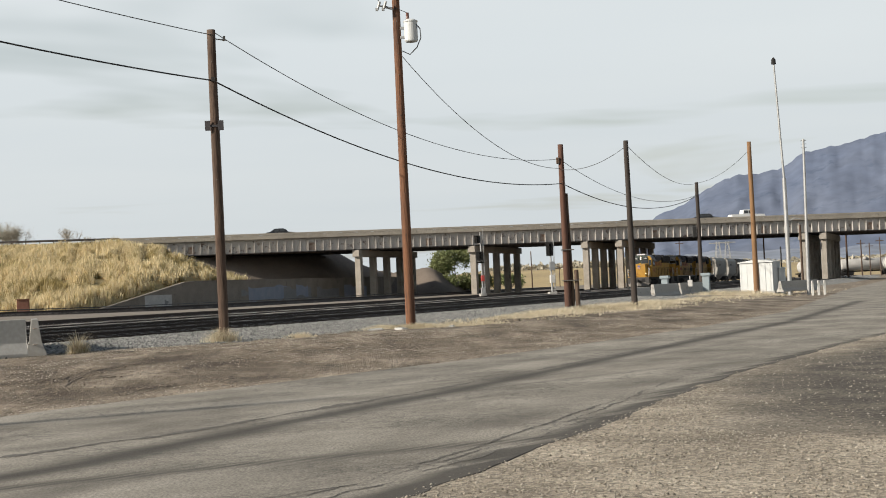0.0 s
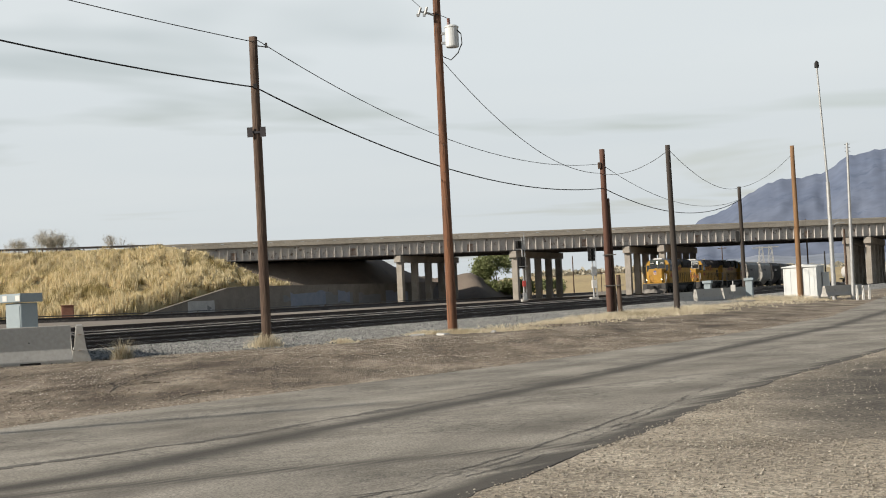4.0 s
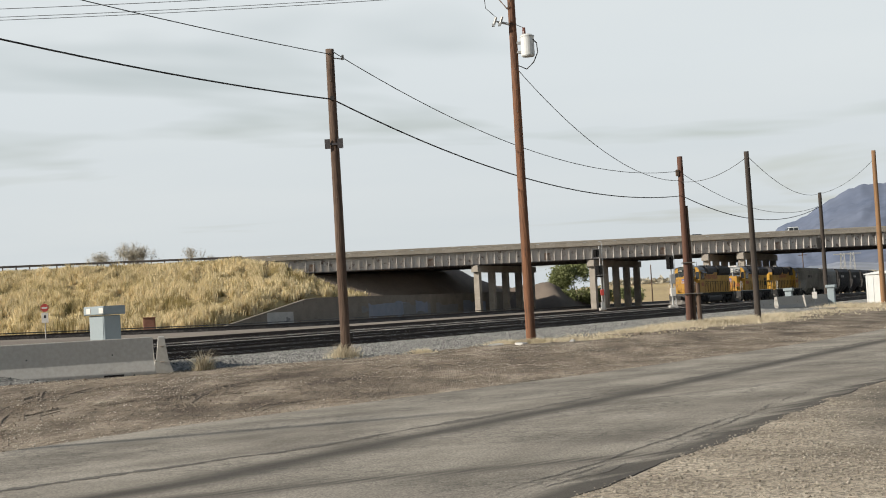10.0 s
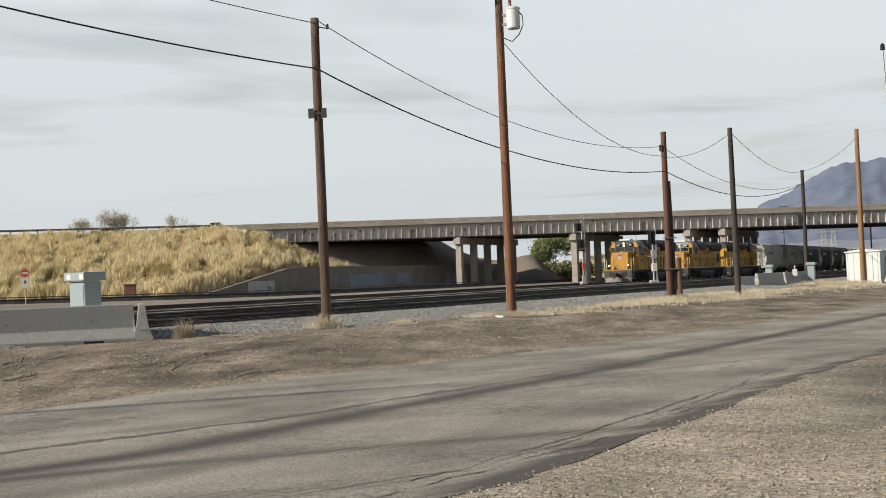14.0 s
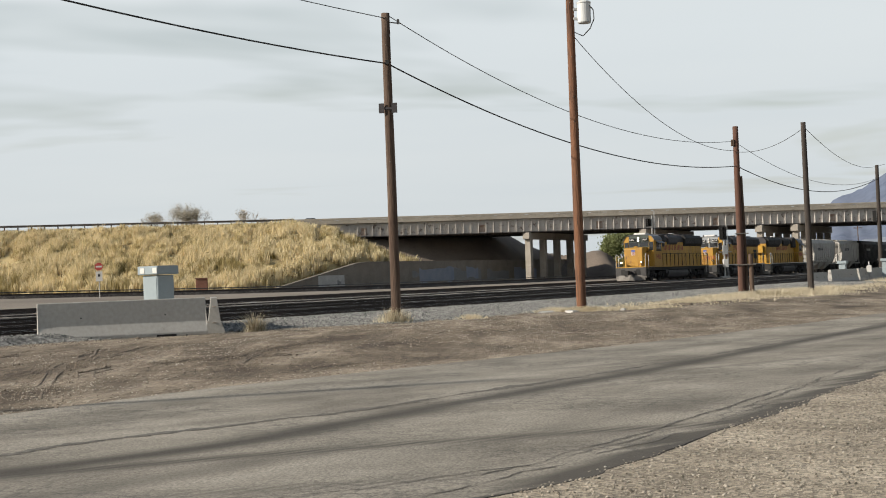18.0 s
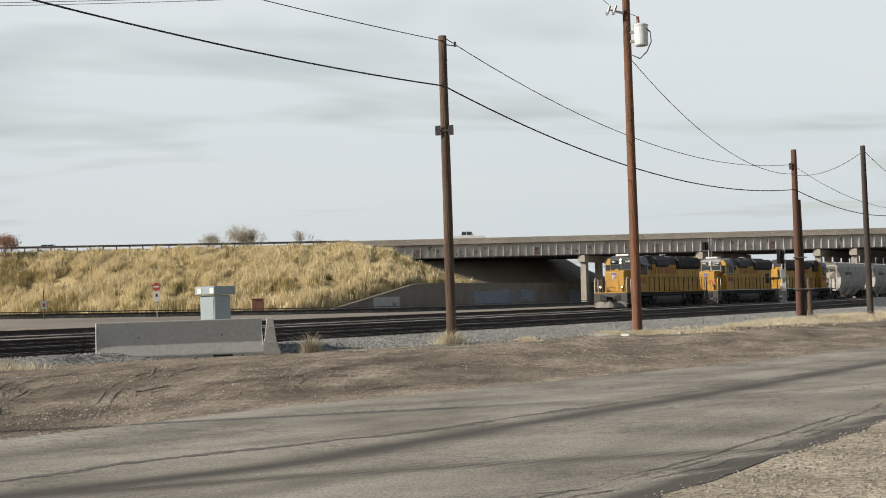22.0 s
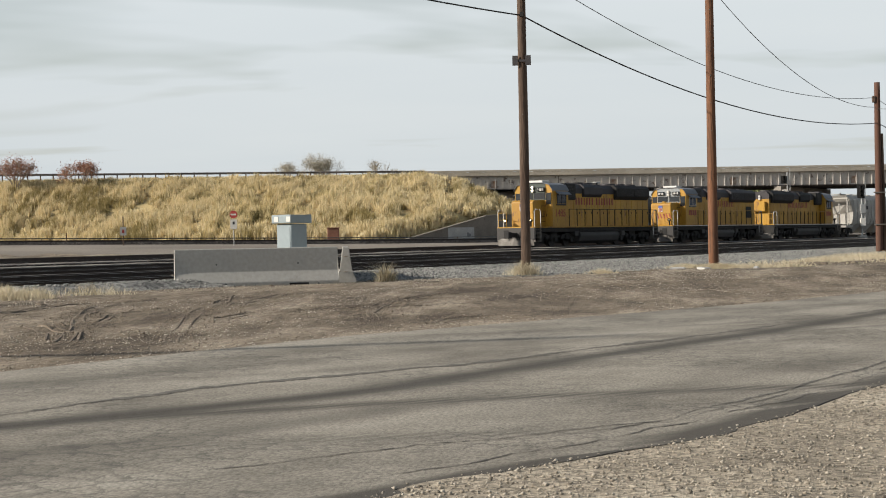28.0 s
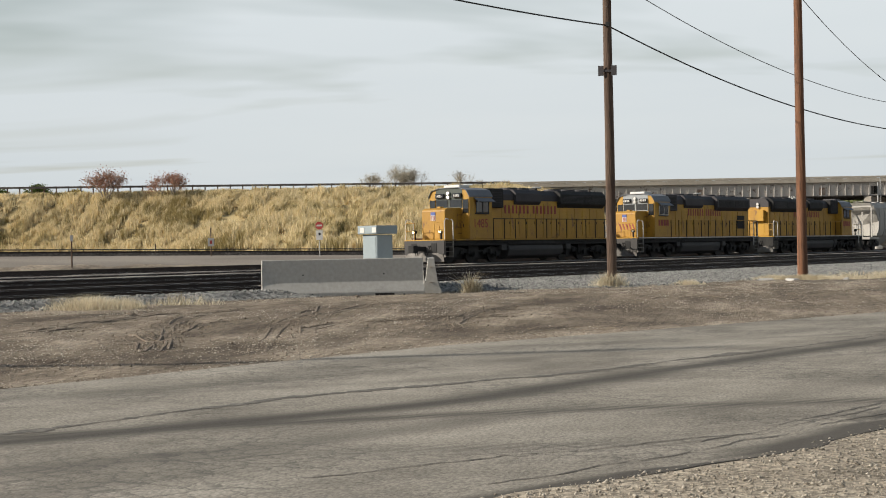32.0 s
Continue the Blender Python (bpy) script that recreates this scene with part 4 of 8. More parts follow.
def build_siding():
    """A single old track along the foot of the slope, on a low dark bed."""
    t = thing("railway_siding", pose(0, 0, 0), "single dark track along the foot of the slope", "railway track", "railway tracks", "structure")
    # a lead that leaves the main track and crosses the yard
    lead = thing("railway_lead", pose(0, 0, 0), "dark track crossing the pale yard behind the main line", "railway track", "railway tracks", "structure")

    def sweep(name, prof, mat, t=t, off=None):
        bm = bmesh.new()
        prev = None
        for k in range(90):
            s = -70 + k * 3
            n = -30 - 30 * smoothstep(70, -30, s) if off is None else off
            row = []
            x, y, h = on_track(s, n)
            g = ground_z(x, y)
            for dn, dz in prof:
                x, y, h = on_track(s, n + dn)
                row.append(bm.verts.new((x, y, g + dz)))
            if prev:
                for i in range(len(row) - 1):
                    bm.faces.new((prev[i], prev[i + 1], row[i + 1], row[i]))
            prev = row
        part(name, bm, mat, t)
    for off in (-9.0, -16.0):
        for g in (0.72, -0.72):
            sweep("rail", [(g + 0.07, 0.0), (g + 0.04, 0.04), (g + 0.04, 0.22), (g - 0.04, 0.22), (g - 0.04, 0.04), (g - 0.07, 0.0)], M["rail_side"], lead, off)
    sweep("bed", [(1.7, -0.1), (1.35, 0.2), (-1.35, 0.2), (-1.7, -0.1)], M["ballast_dark"])
    for g in (0.72, -0.72):
        sweep("rail", [(g + 0.07, 0.2), (g + 0.04, 0.24), (g + 0.04, 0.36), (g - 0.04, 0.36), (g - 0.04, 0.24), (g - 0.07, 0.2)], M["rail_side"])


build_ground()
build_mud_ridges()
build_siding()
build_road()
build_cracks()
build_tracks()

# ---- grass, stones ----
RNG = np.random.default_rng(7)


def raw_mesh(name, verts, faces, mat, label, cat):
    """A joined sheet of many small pieces, made in one go."""
    me = bpy.data.meshes.new(name)
    n, k = faces.shape
    me.vertices.add(len(verts))
    me.vertices.foreach_set("co", verts.astype(np.float32).ravel())
    me.loops.add(n * k)
    me.loops.foreach_set("vertex_index", faces.astype(np.int32).ravel())
    me.polygons.add(n)
    me.polygons.foreach_set("loop_start", np.arange(0, n * k, k, dtype=np.int32))
    me.polygons.foreach_set("loop_total", np.full(n, k, dtype=np.int32))
    me.update(calc_edges=True)
    me.validate()
    me.materials.append(mat)
    return tagged(new(name, me), label, cat, kind="stuff")


def grass(base, blade_count, h, w, lean, wind=(0.0, 0.0)):
    """Bent blades round each root: two triangles each. Returns vertices and faces."""
    p = np.repeat(base, blade_count, axis=0)
    n = len(p)
    a = RNG.uniform(0, 2 * np.pi, n)
    hh = h * RNG.uniform(0.55, 1.25, n)
    ww = w * RNG.uniform(0.6, 1.3, n)
    side = np.stack([np.cos(a), np.sin(a), 0 * a], 1)
    tip = np.stack([RNG.normal(0, lean, n) + wind[0], RNG.normal(0, lean, n) + wind[1], np.ones(n)], 1)
    p = p + np.stack([RNG.normal(0, w * 1.3, n), RNG.normal(0, w * 1.3, n), 0 * a], 1)
    mid = p + tip * [[0.35, 0.35, 0.6]] * hh[:, None]
    v = np.stack([p - side * ww[:, None] / 2, p + side * ww[:, None] / 2, mid + side * ww[:, None] * 0.4, p + tip * hh[:, None], mid - side * ww[:, None] * 0.4], 1)
    i = np.arange(n)[:, None] * 5
    f = np.concatenate([i + [[0, 1, 2]], i + [[0, 2, 4]], i + [[4, 2, 3]]], 0)
    return v.reshape(-1, 3), f


OCT_V = np.array([(1, 0, 0), (-1, 0, 0), (0, 1, 0), (0, -1, 0), (0, 0, 1), (0, 0, -1)], float)
OCT_F = np.array([(0, 2, 4), (2, 1, 4), (1, 3, 4), (3, 0, 4), (2, 0, 5), (1, 2, 5), (3, 1, 5), (0, 3, 5)])


def pebbles(p, size, flat=0.7):
    """Angular stones of eight faces, each bent out of shape."""
    n = len(p)
    v = OCT_V[None] * (1 + RNG.uniform(-0.45, 0.45, (n, 6, 3)))
    v = v + RNG.uniform(-0.3, 0.3, (n, 6, 3))
    a = RNG.uniform(0, 6.28, n)
    c, s = np.cos(a)[:, None], np.sin(a)[:, None]
    v = np.stack([v[..., 0] * c - v[..., 1] * s, v[..., 0] * s + v[..., 1] * c, v[..., 2] * flat], -1)
    v = v * size[:, None, None] + p[:, None]
    f = (np.arange(n)[:, None, None] * 6 + OCT_F[None]).reshape(-1, 3)
    return v.reshape(-1, 3), f


def scatter_gravel():
    pts, sz = [], []
    rnd = random.Random(11)
    # verge on the near side of the road, thinning with distance
    while len(pts) < 34000:
        y = 6 + 34 * rnd.random() ** 1.5
        x = rnd.uniform(-3, 13)
        if x > 0.36 * y + 2 or beyond(ROAD_NEAR, x, y) > 0.15 * rnd.random() or (damp(x, y) > 0.3 and rnd.random() < 0.85):
            continue
        s = 0.005 + 0.012 * rnd.random() ** 3
        pts.append((x, y, ground_z(x, y) + s * 0.4))
        sz.append(s)
    v, f = pebbles(np.array(pts), np.array(sz))
    raw_mesh("loose_gravel", v, f, M["pebble"], "loose pale gravel stones on the verge", "gravel")
    # clods and pebbles in the dirt, thicker in patches and beside the ruts
    pts, sz, pale, psz = [], [], [], []
    while len(pts) < 24000:
        y = 13 + 48 * rnd.random() ** 1.2
        x = rnd.uniform(-24, 20)
        if abs(x) > 0.62 * y + 2 or noise.noise((x * 0.5, y * 0.3, 3)) + 0.5 * noise.noise((x * 1.8, y * 1.2, 4)) + 0.45 < rnd.random() * 0.9:
            continue
        e = beyond(ROAD_FAR, x, y)
        if e < 0.1 or e > 25 or s_n(x, y) < 25.5:
            continue
        k = 0.007 + 0.017 * rnd.random() ** 5
        pts.append((x, y, ground_z(x, y) + k * 0.25))
        sz.append(k)
    for line, w, st in RUTS:
        walk_len = sum(math.hypot(b[0] - a[0], b[1] - a[1]) for a, b in zip(line, line[1:]))
        pl = along(line, 0.1)
        for k in range(int(walk_len * 60)):
            q = rnd.choice(pl)
            x, y = q.x + rnd.choice((-1, 1)) * (w * 1.7 + rnd.gauss(0, 0.07)), q.y + rnd.gauss(0, 0.15)
            if beyond(ROAD_FAR, x, y) < 0.2:
                continue
            k2 = 0.008 + 0.017 * rnd.random() ** 3
            pts.append((x, y, ground_z(x, y) + k2 * 0.3))
            sz.append(k2)
    v, f = pebbles(np.array(pts), np.array(sz))
    raw_mesh("dirt_clods", v, f, M["clod"], "small brown clods and stones lying on the dirt", "clods")
    while len(pale) < 26000:
        y = 13 + 52 * rnd.random() ** 1.2
        x = rnd.uniform(-24, 22)
        if abs(x) > 0.62 * y + 2:
            continue
        # patches of pale stone washed out of the dirt, and a rim along the asphalt
        q = noise.noise((x * 0.4, y * 0.25, 6)) + 0.2 * noise.noise((x * 1.5, y, 8))
        for ax, ay, ar in ((-11.8, 20.1, 1.2), (-9.6, 22.3, 0.8), (-8.4, 15.6, 1.0), (-8.6, 14.1, 0.8), (-4.5, 46.0, 3.0), (-1.5, 48.0, 3.0)):
            q += 1.1 * math.exp(-((x - ax) / ar) ** 2 - ((y - ay) / (2 * ar)) ** 2)
        sq, nq = track_sn(x, y)
        q += 0.6 * math.exp(-((nq - shoulder_edge(sq) - 0.9) / 0.9) ** 2)
        e = beyond(ROAD_FAR, x, y)
        if e < 0.03 or e > 25 or nq < 25.3 or q + 0.15 + 0.5 * max(0, 1 - e) < rnd.random() * 0.8:
            continue
        k = 0.009 + 0.013 * rnd.random() ** 4
        pale.append((x, y, ground_z(x, y) + k * 0.3))
        psz.append(k)
    v, f = pebbles(np.array(pale), np.array(psz))
    raw_mesh("dirt_pebbles", v, f, M["dirt_pebble"], "pale pebbles strewn over the dirt", "pebbles")
    # ballast, thinning out into the dirt
    pts, sz = [], []
    while len(pts) < 46000:
        s = -62 + 150 * rnd.random() ** 1.15
        n = 24.3 + 11 * rnd.random()
        if n > shoulder_edge(s) + rnd.gauss(-0.2, 0.55):
            continue
        x, y, h = on_track(s, n)
        k = 0.016 + 0.026 * rnd.random()
        pts.append((x, y, shoulder_z(s, n) + k * 0.3))
        sz.append(k)
    v, f = pebbles(np.array(pts), np.array(sz), 0.85)
    raw_mesh("ballast_stones", v, f, M["ballast_stone"], "grey angular ballast stones", "ballast stones")


def tuft(x, y, r, count, h, label, lean=0.35, w=0.02):
    """A patch that thins out and gets lower from its middle, with blades that splay outwards."""
    n = count * 5
    off = RNG.normal(0, 0.5 * r, (n, 2)) * [[1.0, 0.6]]
    q = np.hypot(off[:, 0], off[:, 1] / 0.6) / r
    hh = h * RNG.uniform(0.45, 1.25, n) * np.exp(-0.6 * q * q)
    p = np.stack([x + off[:, 0], y + off[:, 1], np.array([ground_z(x + a, y + b) for a, b in off]) - 0.02], 1)
    tip = np.stack([RNG.normal(0, lean, n) + 0.5 * lean * off[:, 0] / r, RNG.normal(0, lean, n) + 0.5 * lean * off[:, 1] / r, np.ones(n)], 1)
    a = RNG.uniform(0, 2 * np.pi, n)
    side = np.stack([np.cos(a), np.sin(a), 0 * a], 1) * (w / 2 * RNG.uniform(0.5, 1.2, n))[:, None]
    mid = p + tip * [[0.35, 0.35, 0.6]] * hh[:, None]
    v = np.stack([p - side, p + side, mid + side * 0.8, p + tip * hh[:, None], mid - side * 0.8], 1).reshape(-1, 3)
    i = np.arange(n)[:, None] * 5
    f = np.concatenate([i + [[0, 1, 2]], i + [[0, 2, 4]], i + [[4, 2, 3]]], 0)
    raw_mesh("grass_tuft", v, f, M["tuft"], label, "grass")


def scatter_grass():
    # big bunch by the barrier, low straw at the pole feet and along the verge
    tuft(-10.25, 42.4, 0.26, 60, 0.62, "dry straw bunch grass beside the concrete barrier", 0.55, 0.016)
    tuft(-10.3, 42.45, 0.34, 50, 0.30, "dry straw bunch grass beside the concrete barrier", 0.5, 0.02)
    tuft(-17.2, 32.0, 1.0, 240, 0.36, "low patch of dry straw grass by the ballast", 0.5, 0.018)
    tuft(-16.6, 32.6, 0.6, 120, 0.3, "low patch of dry straw grass by the ballast", 0.5, 0.018)
    tuft(-6.8, 47.0, 0.55, 120, 0.5, "dry brown weeds round the foot of a pole", 0.4, 0.018)
    tuft(-4.4, 48.0, 0.5, 90, 0.2, "low patch of dry straw grass on the ballast", 0.6, 0.02)
    for x, y, r, c, h in ((-0.6, 53.0, 1.1, 320, 0.22), (0.7, 53.6, 0.9, 160, 0.2), (-1.9, 53.3, 0.9, 160, 0.2), (1.9, 54.0, 0.8, 120, 0.18)):
        tuft(x, y, r, c, h, "low dry straw grass round a pole", 0.7, 0.02)
    for x, y, r, c, h in ((3.4, 62.0, 1.6, 260, 0.2), (5.3, 66.0, 2.0, 420, 0.3), (7.0, 68.0, 2.0, 480, 0.34), (8.7, 70.5, 2.0, 480, 0.36), (10.4, 74.5, 2.0, 300, 0.32), (12.0, 81.0, 2.2, 260, 0.3), (20.6, 107.0, 2.5, 260, 0.4), (23.0, 107.5, 2.2, 240, 0.4)):
        tuft(x, y, r, c, h, "pale dry straw grass along the verge", 0.7, 0.024)
    # grey seedy weeds beside the straw
    for x, y, r, c, h in ((-18.6, 33.0, 1.0, 60, 0.34), (-16.0, 34.6, 1.0, 60, 0.34), (-17.4, 32.6, 0.8, 60, 0.4)):
        tuft(x, y, r, c, h, "thin grey weeds at the edge of the ballast", 0.6, 0.014)
    pts = []
    rnd = random.Random(5)
    while len(pts) < 1300:
        s = rnd.uniform(-14, 60)
        n = rnd.gauss(32.3, 1.4)
        x, y, h = on_track(s, n)
        if noise.noise((x * 0.23, y * 0.23, 4)) + 0.25 < rnd.random() * 0.8:
            continue
        pts.append((x, y, ground_z(x, y) - 0.02))
    v, f = grass(np.array(pts), 5, 0.17, 0.022, 0.8)
    raw_mesh("verge_grass", v, f, M["tuft"], "dry pale straw grass along the verge", "grass")


scatter_gravel()
scatter_grass()

# ---- highway: bridge and embankment ----
BR = pose(-10.8, 214.7, 0, 0, 0.35, 8.5)      # u along the bridge, v away from the camera
DECK = 10.98
BOTTOM = 8.24
WIDTH = 20.0
SKEW = radians(34.5)      # of the abutment slope


def build_bridge():
    b = thing("highway_bridge", BR, "long grey steel girder highway bridge on concrete columns", "bridge")
    part("deck", bbox(-34, 250, -0.40, WIDTH, DECK - 0.96, DECK - 0.60), M["concrete"], b)
    for v in (-0.75, WIDTH - 0.3):
        part("parapet", bbox(-34, 250, v - 0.003, v + 0.3, DECK - 0.84, DECK - 0.30), M["parapet"], b)
        part("parapet_rail", bbox(-34, 250, v + 0.03, v + 0.27, DECK - 0.26, DECK, 0.02), M["parapet"], b)
        first = None
        for k in range(66):
            m = pose(-33.6 + k * 2.3, v + 0.15, DECK - 0.30)
            if first is None:
                first = part("parapet_post", bbox(-0.9, 0.9, -0.17, 0.11, 0, 0.045), M["parapet"], b, m=m)
            else:
                again("parapet_post", first, b, m)
    for k in range(6):
        v = -0.2 + k * (WIDTH - 0.75) / 5
        bm = bmesh.new()
        box(bm, -33, 118, v - 0.012, v + 0.012, BOTTOM, DECK - 0.96)
        g = part("girder", bm, M["girder"], b)
        part("bottom_flange", bbox(-33, 118, v - 0.24, v + 0.24, BOTTOM - 0.10, BOTTOM), M["girder_dark"], g)
        part("top_flange", bbox(-33, 118, v - 0.2, v + 0.2, DECK - 1.01, DECK - 0.965), M["girder"], g)
        if k == 0:
            st = None
            for q in range(136):
                m = pose(-32.6 + q * 1.1, v - 0.012, BOTTOM)
                if st is None:
                    st = part("stiffener", bbox(-0.045, 0.045, -0.3, 0, 0.0, DECK - 1.05 - BOTTOM), M["girder"], g, m=m)
                else:
                    again("stiffener", st, g, m)
            sp = None
            for q in range(9):
                m = pose(-24 + q * 17.2, v - 0.012, BOTTOM)
                if sp is None:
                    sp = part("splice_plate", bbox(-0.45, 0.45, -0.03, 0, 0.15, 1.2), M["rust"], g, m=m)
                else:
                    again("splice_plate", sp, g, m)
    # cross bracing between girders
    br = None
    for q in range(28):
        m = pose(-30 + q * 5.2, 0, BOTTOM)
        if br is None:
            bm = bmesh.new()
            for k in range(5):
                v0, v1 = 0.25 + k * (WIDTH - 1.2) / 5, 0.25 + (k + 1) * (WIDTH - 1.2) / 5
                rod(bm, (0, v0, 0.2), (0, v1, 0.2), 0.06, 0.06, 6)
                rod(bm, (0, v0, 0.2), (0, v1, 1.2), 0.05, 0.05, 6)
            br = part("cross_brace", bm, M["girder_dark"], b, m=m)
        else:
            again("cross_brace", br, b, m)
    # piers: skewed rows of columns under a cap beam
    for u, z0 in ((0, 0.9), (17.1, 0.8), (34.2, 0.6), (39.5, 0.6), (68.4, 0.3), (71.8, 0.3), (104, 0.3)):
        p = thing("bridge_pier", BR @ pose(u, 0.35, 0, 0, 0, 61), "grey concrete bridge pier with square columns and a cap beam", "bridge pier", "bridge piers")
        top = BOTTOM - 0.12 - u * math.tan(radians(0.35)) * 0
        part("cap_beam", bbox(-0.9, 22.6, -0.55, 0.55, top - 1.0, top - 0.04, 0.04), M["concrete"], p)
        for k in range(5):
            q = 0.1 + k * 5.35
            part("column", bbox(q - 0.45, q + 0.45, -0.45, 0.45, z0 - 0.5, top - 1.0, 0.05), M["concrete"], p)
        for k in range(6):
            q = 0.0 + k * 4.3
            part("bearing", bbox(q - 0.2, q + 0.2, -0.2, 0.2, top - 0.04, top + 0.03), M["girder_dark"], p)


WALL_N = -46.0


def wall_top(s):
    """The wing slopes up out of the grass, then the wall runs level."""
    return 0.9 + 3.35 * min(1, max(0, (s - 67) / 22))


def bank_z(u, v):
    """Height of the embankment over the bridge's own plan."""
    p = BR @ Vector((u, v, 0))
    s, n = track_sn(p.x, p.y)
    end = max(0, ((u + 29) - max(v, -1.5) * 1.5) * math.sin(SKEW))
    side = max(0, -1.5 - v, v - 22)
    if v < 0:
        # the foot of the slope flares out towards the wall
        side = side / (47.5 - 30 * smoothstep(-36, -100, u)) * 8.9
        d = math.hypot(end / 1.3, side)
    else:
        d = math.hypot(end / 1.3, side / 1.9)
    g = ground_z(p.x, p.y)
    z = 10.2 + (-u - 33) * 0.006 - d + (0.5 * noise.noise((u * 0.09, v * 0.09, 0)) + 0.25 * noise.noise((u * 0.3, v * 0.3, 2))) * min(1, side / 3)
    if u > -33 and -1.5 < v < 22:
        z = min(z, BOTTOM - 0.1)
    if s >= 67:
        # level fill against the wall's back, level ground before it
        if n > WALL_N - 9:
            z = max(z, wall_top(s) - 0.25 - max(0, s - 155) * 0.45)
        z = min(z, wall_top(s) - 0.1 + max(0, WALL_N - 1.9 - n) * 0.9 + max(0, s - 158) * 0.8)
        if n > WALL_N - 1.9:
            z = min(z, g - 0.4 + max(0, s - 152) * 0.5)
        if s > 140:
            z = min(z, g - 0.3 + max(0, -35 - n) * 0.75)
    if z < g - 0.3:
        return p.x, p.y, g - 0.4, False
    return p.x, p.y, z, z > g


def build_embankment():
    bm = bmesh.new()
    us = [-200 + 1.2 * i for i in range(190)]
    vs = [-56.8 + 1.2 * i for i in range(89)]
    grid = [[bm.verts.new(bank_z(u, v)[:3]) for u in us] for v in vs]
    for j in range(len(vs) - 1):
        for i in range(len(us) - 1):
            f = bm.faces.new((grid[j][i], grid[j][i + 1], grid[j + 1][i + 1], grid[j + 1][i]))
            # the darker soil stands in for the bridge's shadow here
            if us[i] > -34 and -2.5 < vs[j] < 21 or us[i] > -6 and vs[j] > 17:
                f.material_index = 1
    tagged(part("embankment", bm, [M["grass"], M["abutment"]], smooth=True), "steep embankment covered in dry golden grass", "embankment", kind="structure")
    part_road = bbox(-220, -33.5, -0.4, 20.4, DECK - 0.95, DECK - 0.68)
    ob = part("highway_road", part_road, M["asphalt"], m=BR)
    tagged(ob, "grey highway carriageway on top of the embankment", "road", kind="structure")
    rnd = random.Random(3)
    low, roots, hs = [], [], []
    # clumps, taller and closer in streaks that run down the slope
    while len(roots) < 9500:
        u, v = rnd.uniform(-128, -4), 0.2 - 50 * rnd.random() ** 1.3
        x, y, z, ok = bank_z(u, v)
        # bare earth under the deck
        if not ok or (u > -30 and v > -1.8) or (u > -20 and rnd.random() < 0.3):
            continue
        q = track_sn(x, y)
        if q[0] > 108 and q[1] > -62:
            continue
        k = 0.5 + noise.noise((u * 0.45, v * 0.10, 1)) + 0.6 * noise.noise((u * 1.3, v * 0.3, 5))
        if k < rnd.random() * 0.55:
            continue
        if v > -3.2:
            low.append((x, y, z - 0.1))
        else:
            roots.append((x, y, z - 0.1))
            hs.append(0.75 + 0.75 * max(0, min(1.2, k)) * rnd.uniform(0.6, 1.2))
    low = np.repeat(np.array(low), 3, axis=0) + np.stack([RNG.normal(0, 0.35, 3 * len(low)), RNG.normal(0, 0.2, 3 * len(low)), np.zeros(3 * len(low))], 1)
    v, f = grass(low, 5, 0.7, 0.10, 0.3, (0.12, -0.08))
    raw_mesh("crest_grass", v, f, M["straw"], "short dry grass along the top of the slope", "grass")
    n = 25
    p = np.repeat(np.array(roots), n, axis=0)
    hh = np.repeat(np.array(hs), n) * RNG.uniform(0.6, 1.15, len(p))
    bend = np.repeat(RNG.normal(0, 0.1, (len(roots), 2)) + [[0.06, -0.22]], n, axis=0)
    rad = RNG.normal(0, 0.22, (len(p), 2))
    p[:, :2] += rad
    tip = np.stack([bend[:, 0] + rad[:, 0] * 0.4, bend[:, 1] + rad[:, 1] * 0.4, np.ones(len(p))], 1)
    a = RNG.uniform(0, 2 * np.pi, len(p))
    side = np.stack([np.cos(a), np.sin(a), 0 * a], 1) * 0.036 * RNG.uniform(0.6, 1.4, len(p))[:, None]
    mid = p + tip * [[0.35, 0.35, 0.62]] * hh[:, None]
    end = p + tip * hh[:, None]
    v = np.stack([p - side, p + side, mid + side * 0.9, end, mid - side * 0.9], 1).reshape(-1, 3)
    i = np.arange(len(p))[:, None] * 5
    f = np.concatenate([i + [[0, 1, 2]], i + [[0, 2, 4]], i + [[4, 2, 3]]], 0)
    raw_mesh("embankment_grass", v, f, M["straw"], "tall dry golden bunch grass on the slope", "grass")
    pts = []
    while len(pts) < 7000:
        u, v = rnd.uniform(-34, -6), rnd.uniform(17.5, 42)
        x, y, z, ok = bank_z(u, v)
        if ok:
            pts.append((x, y, z - 0.1))
    v, f = grass(np.array(pts), 4, 0.8, 0.15, 0.25)
    raw_mesh("embankment_grass", v, f, M["straw"], "dry grass on the slope behind the bridge", "grass")


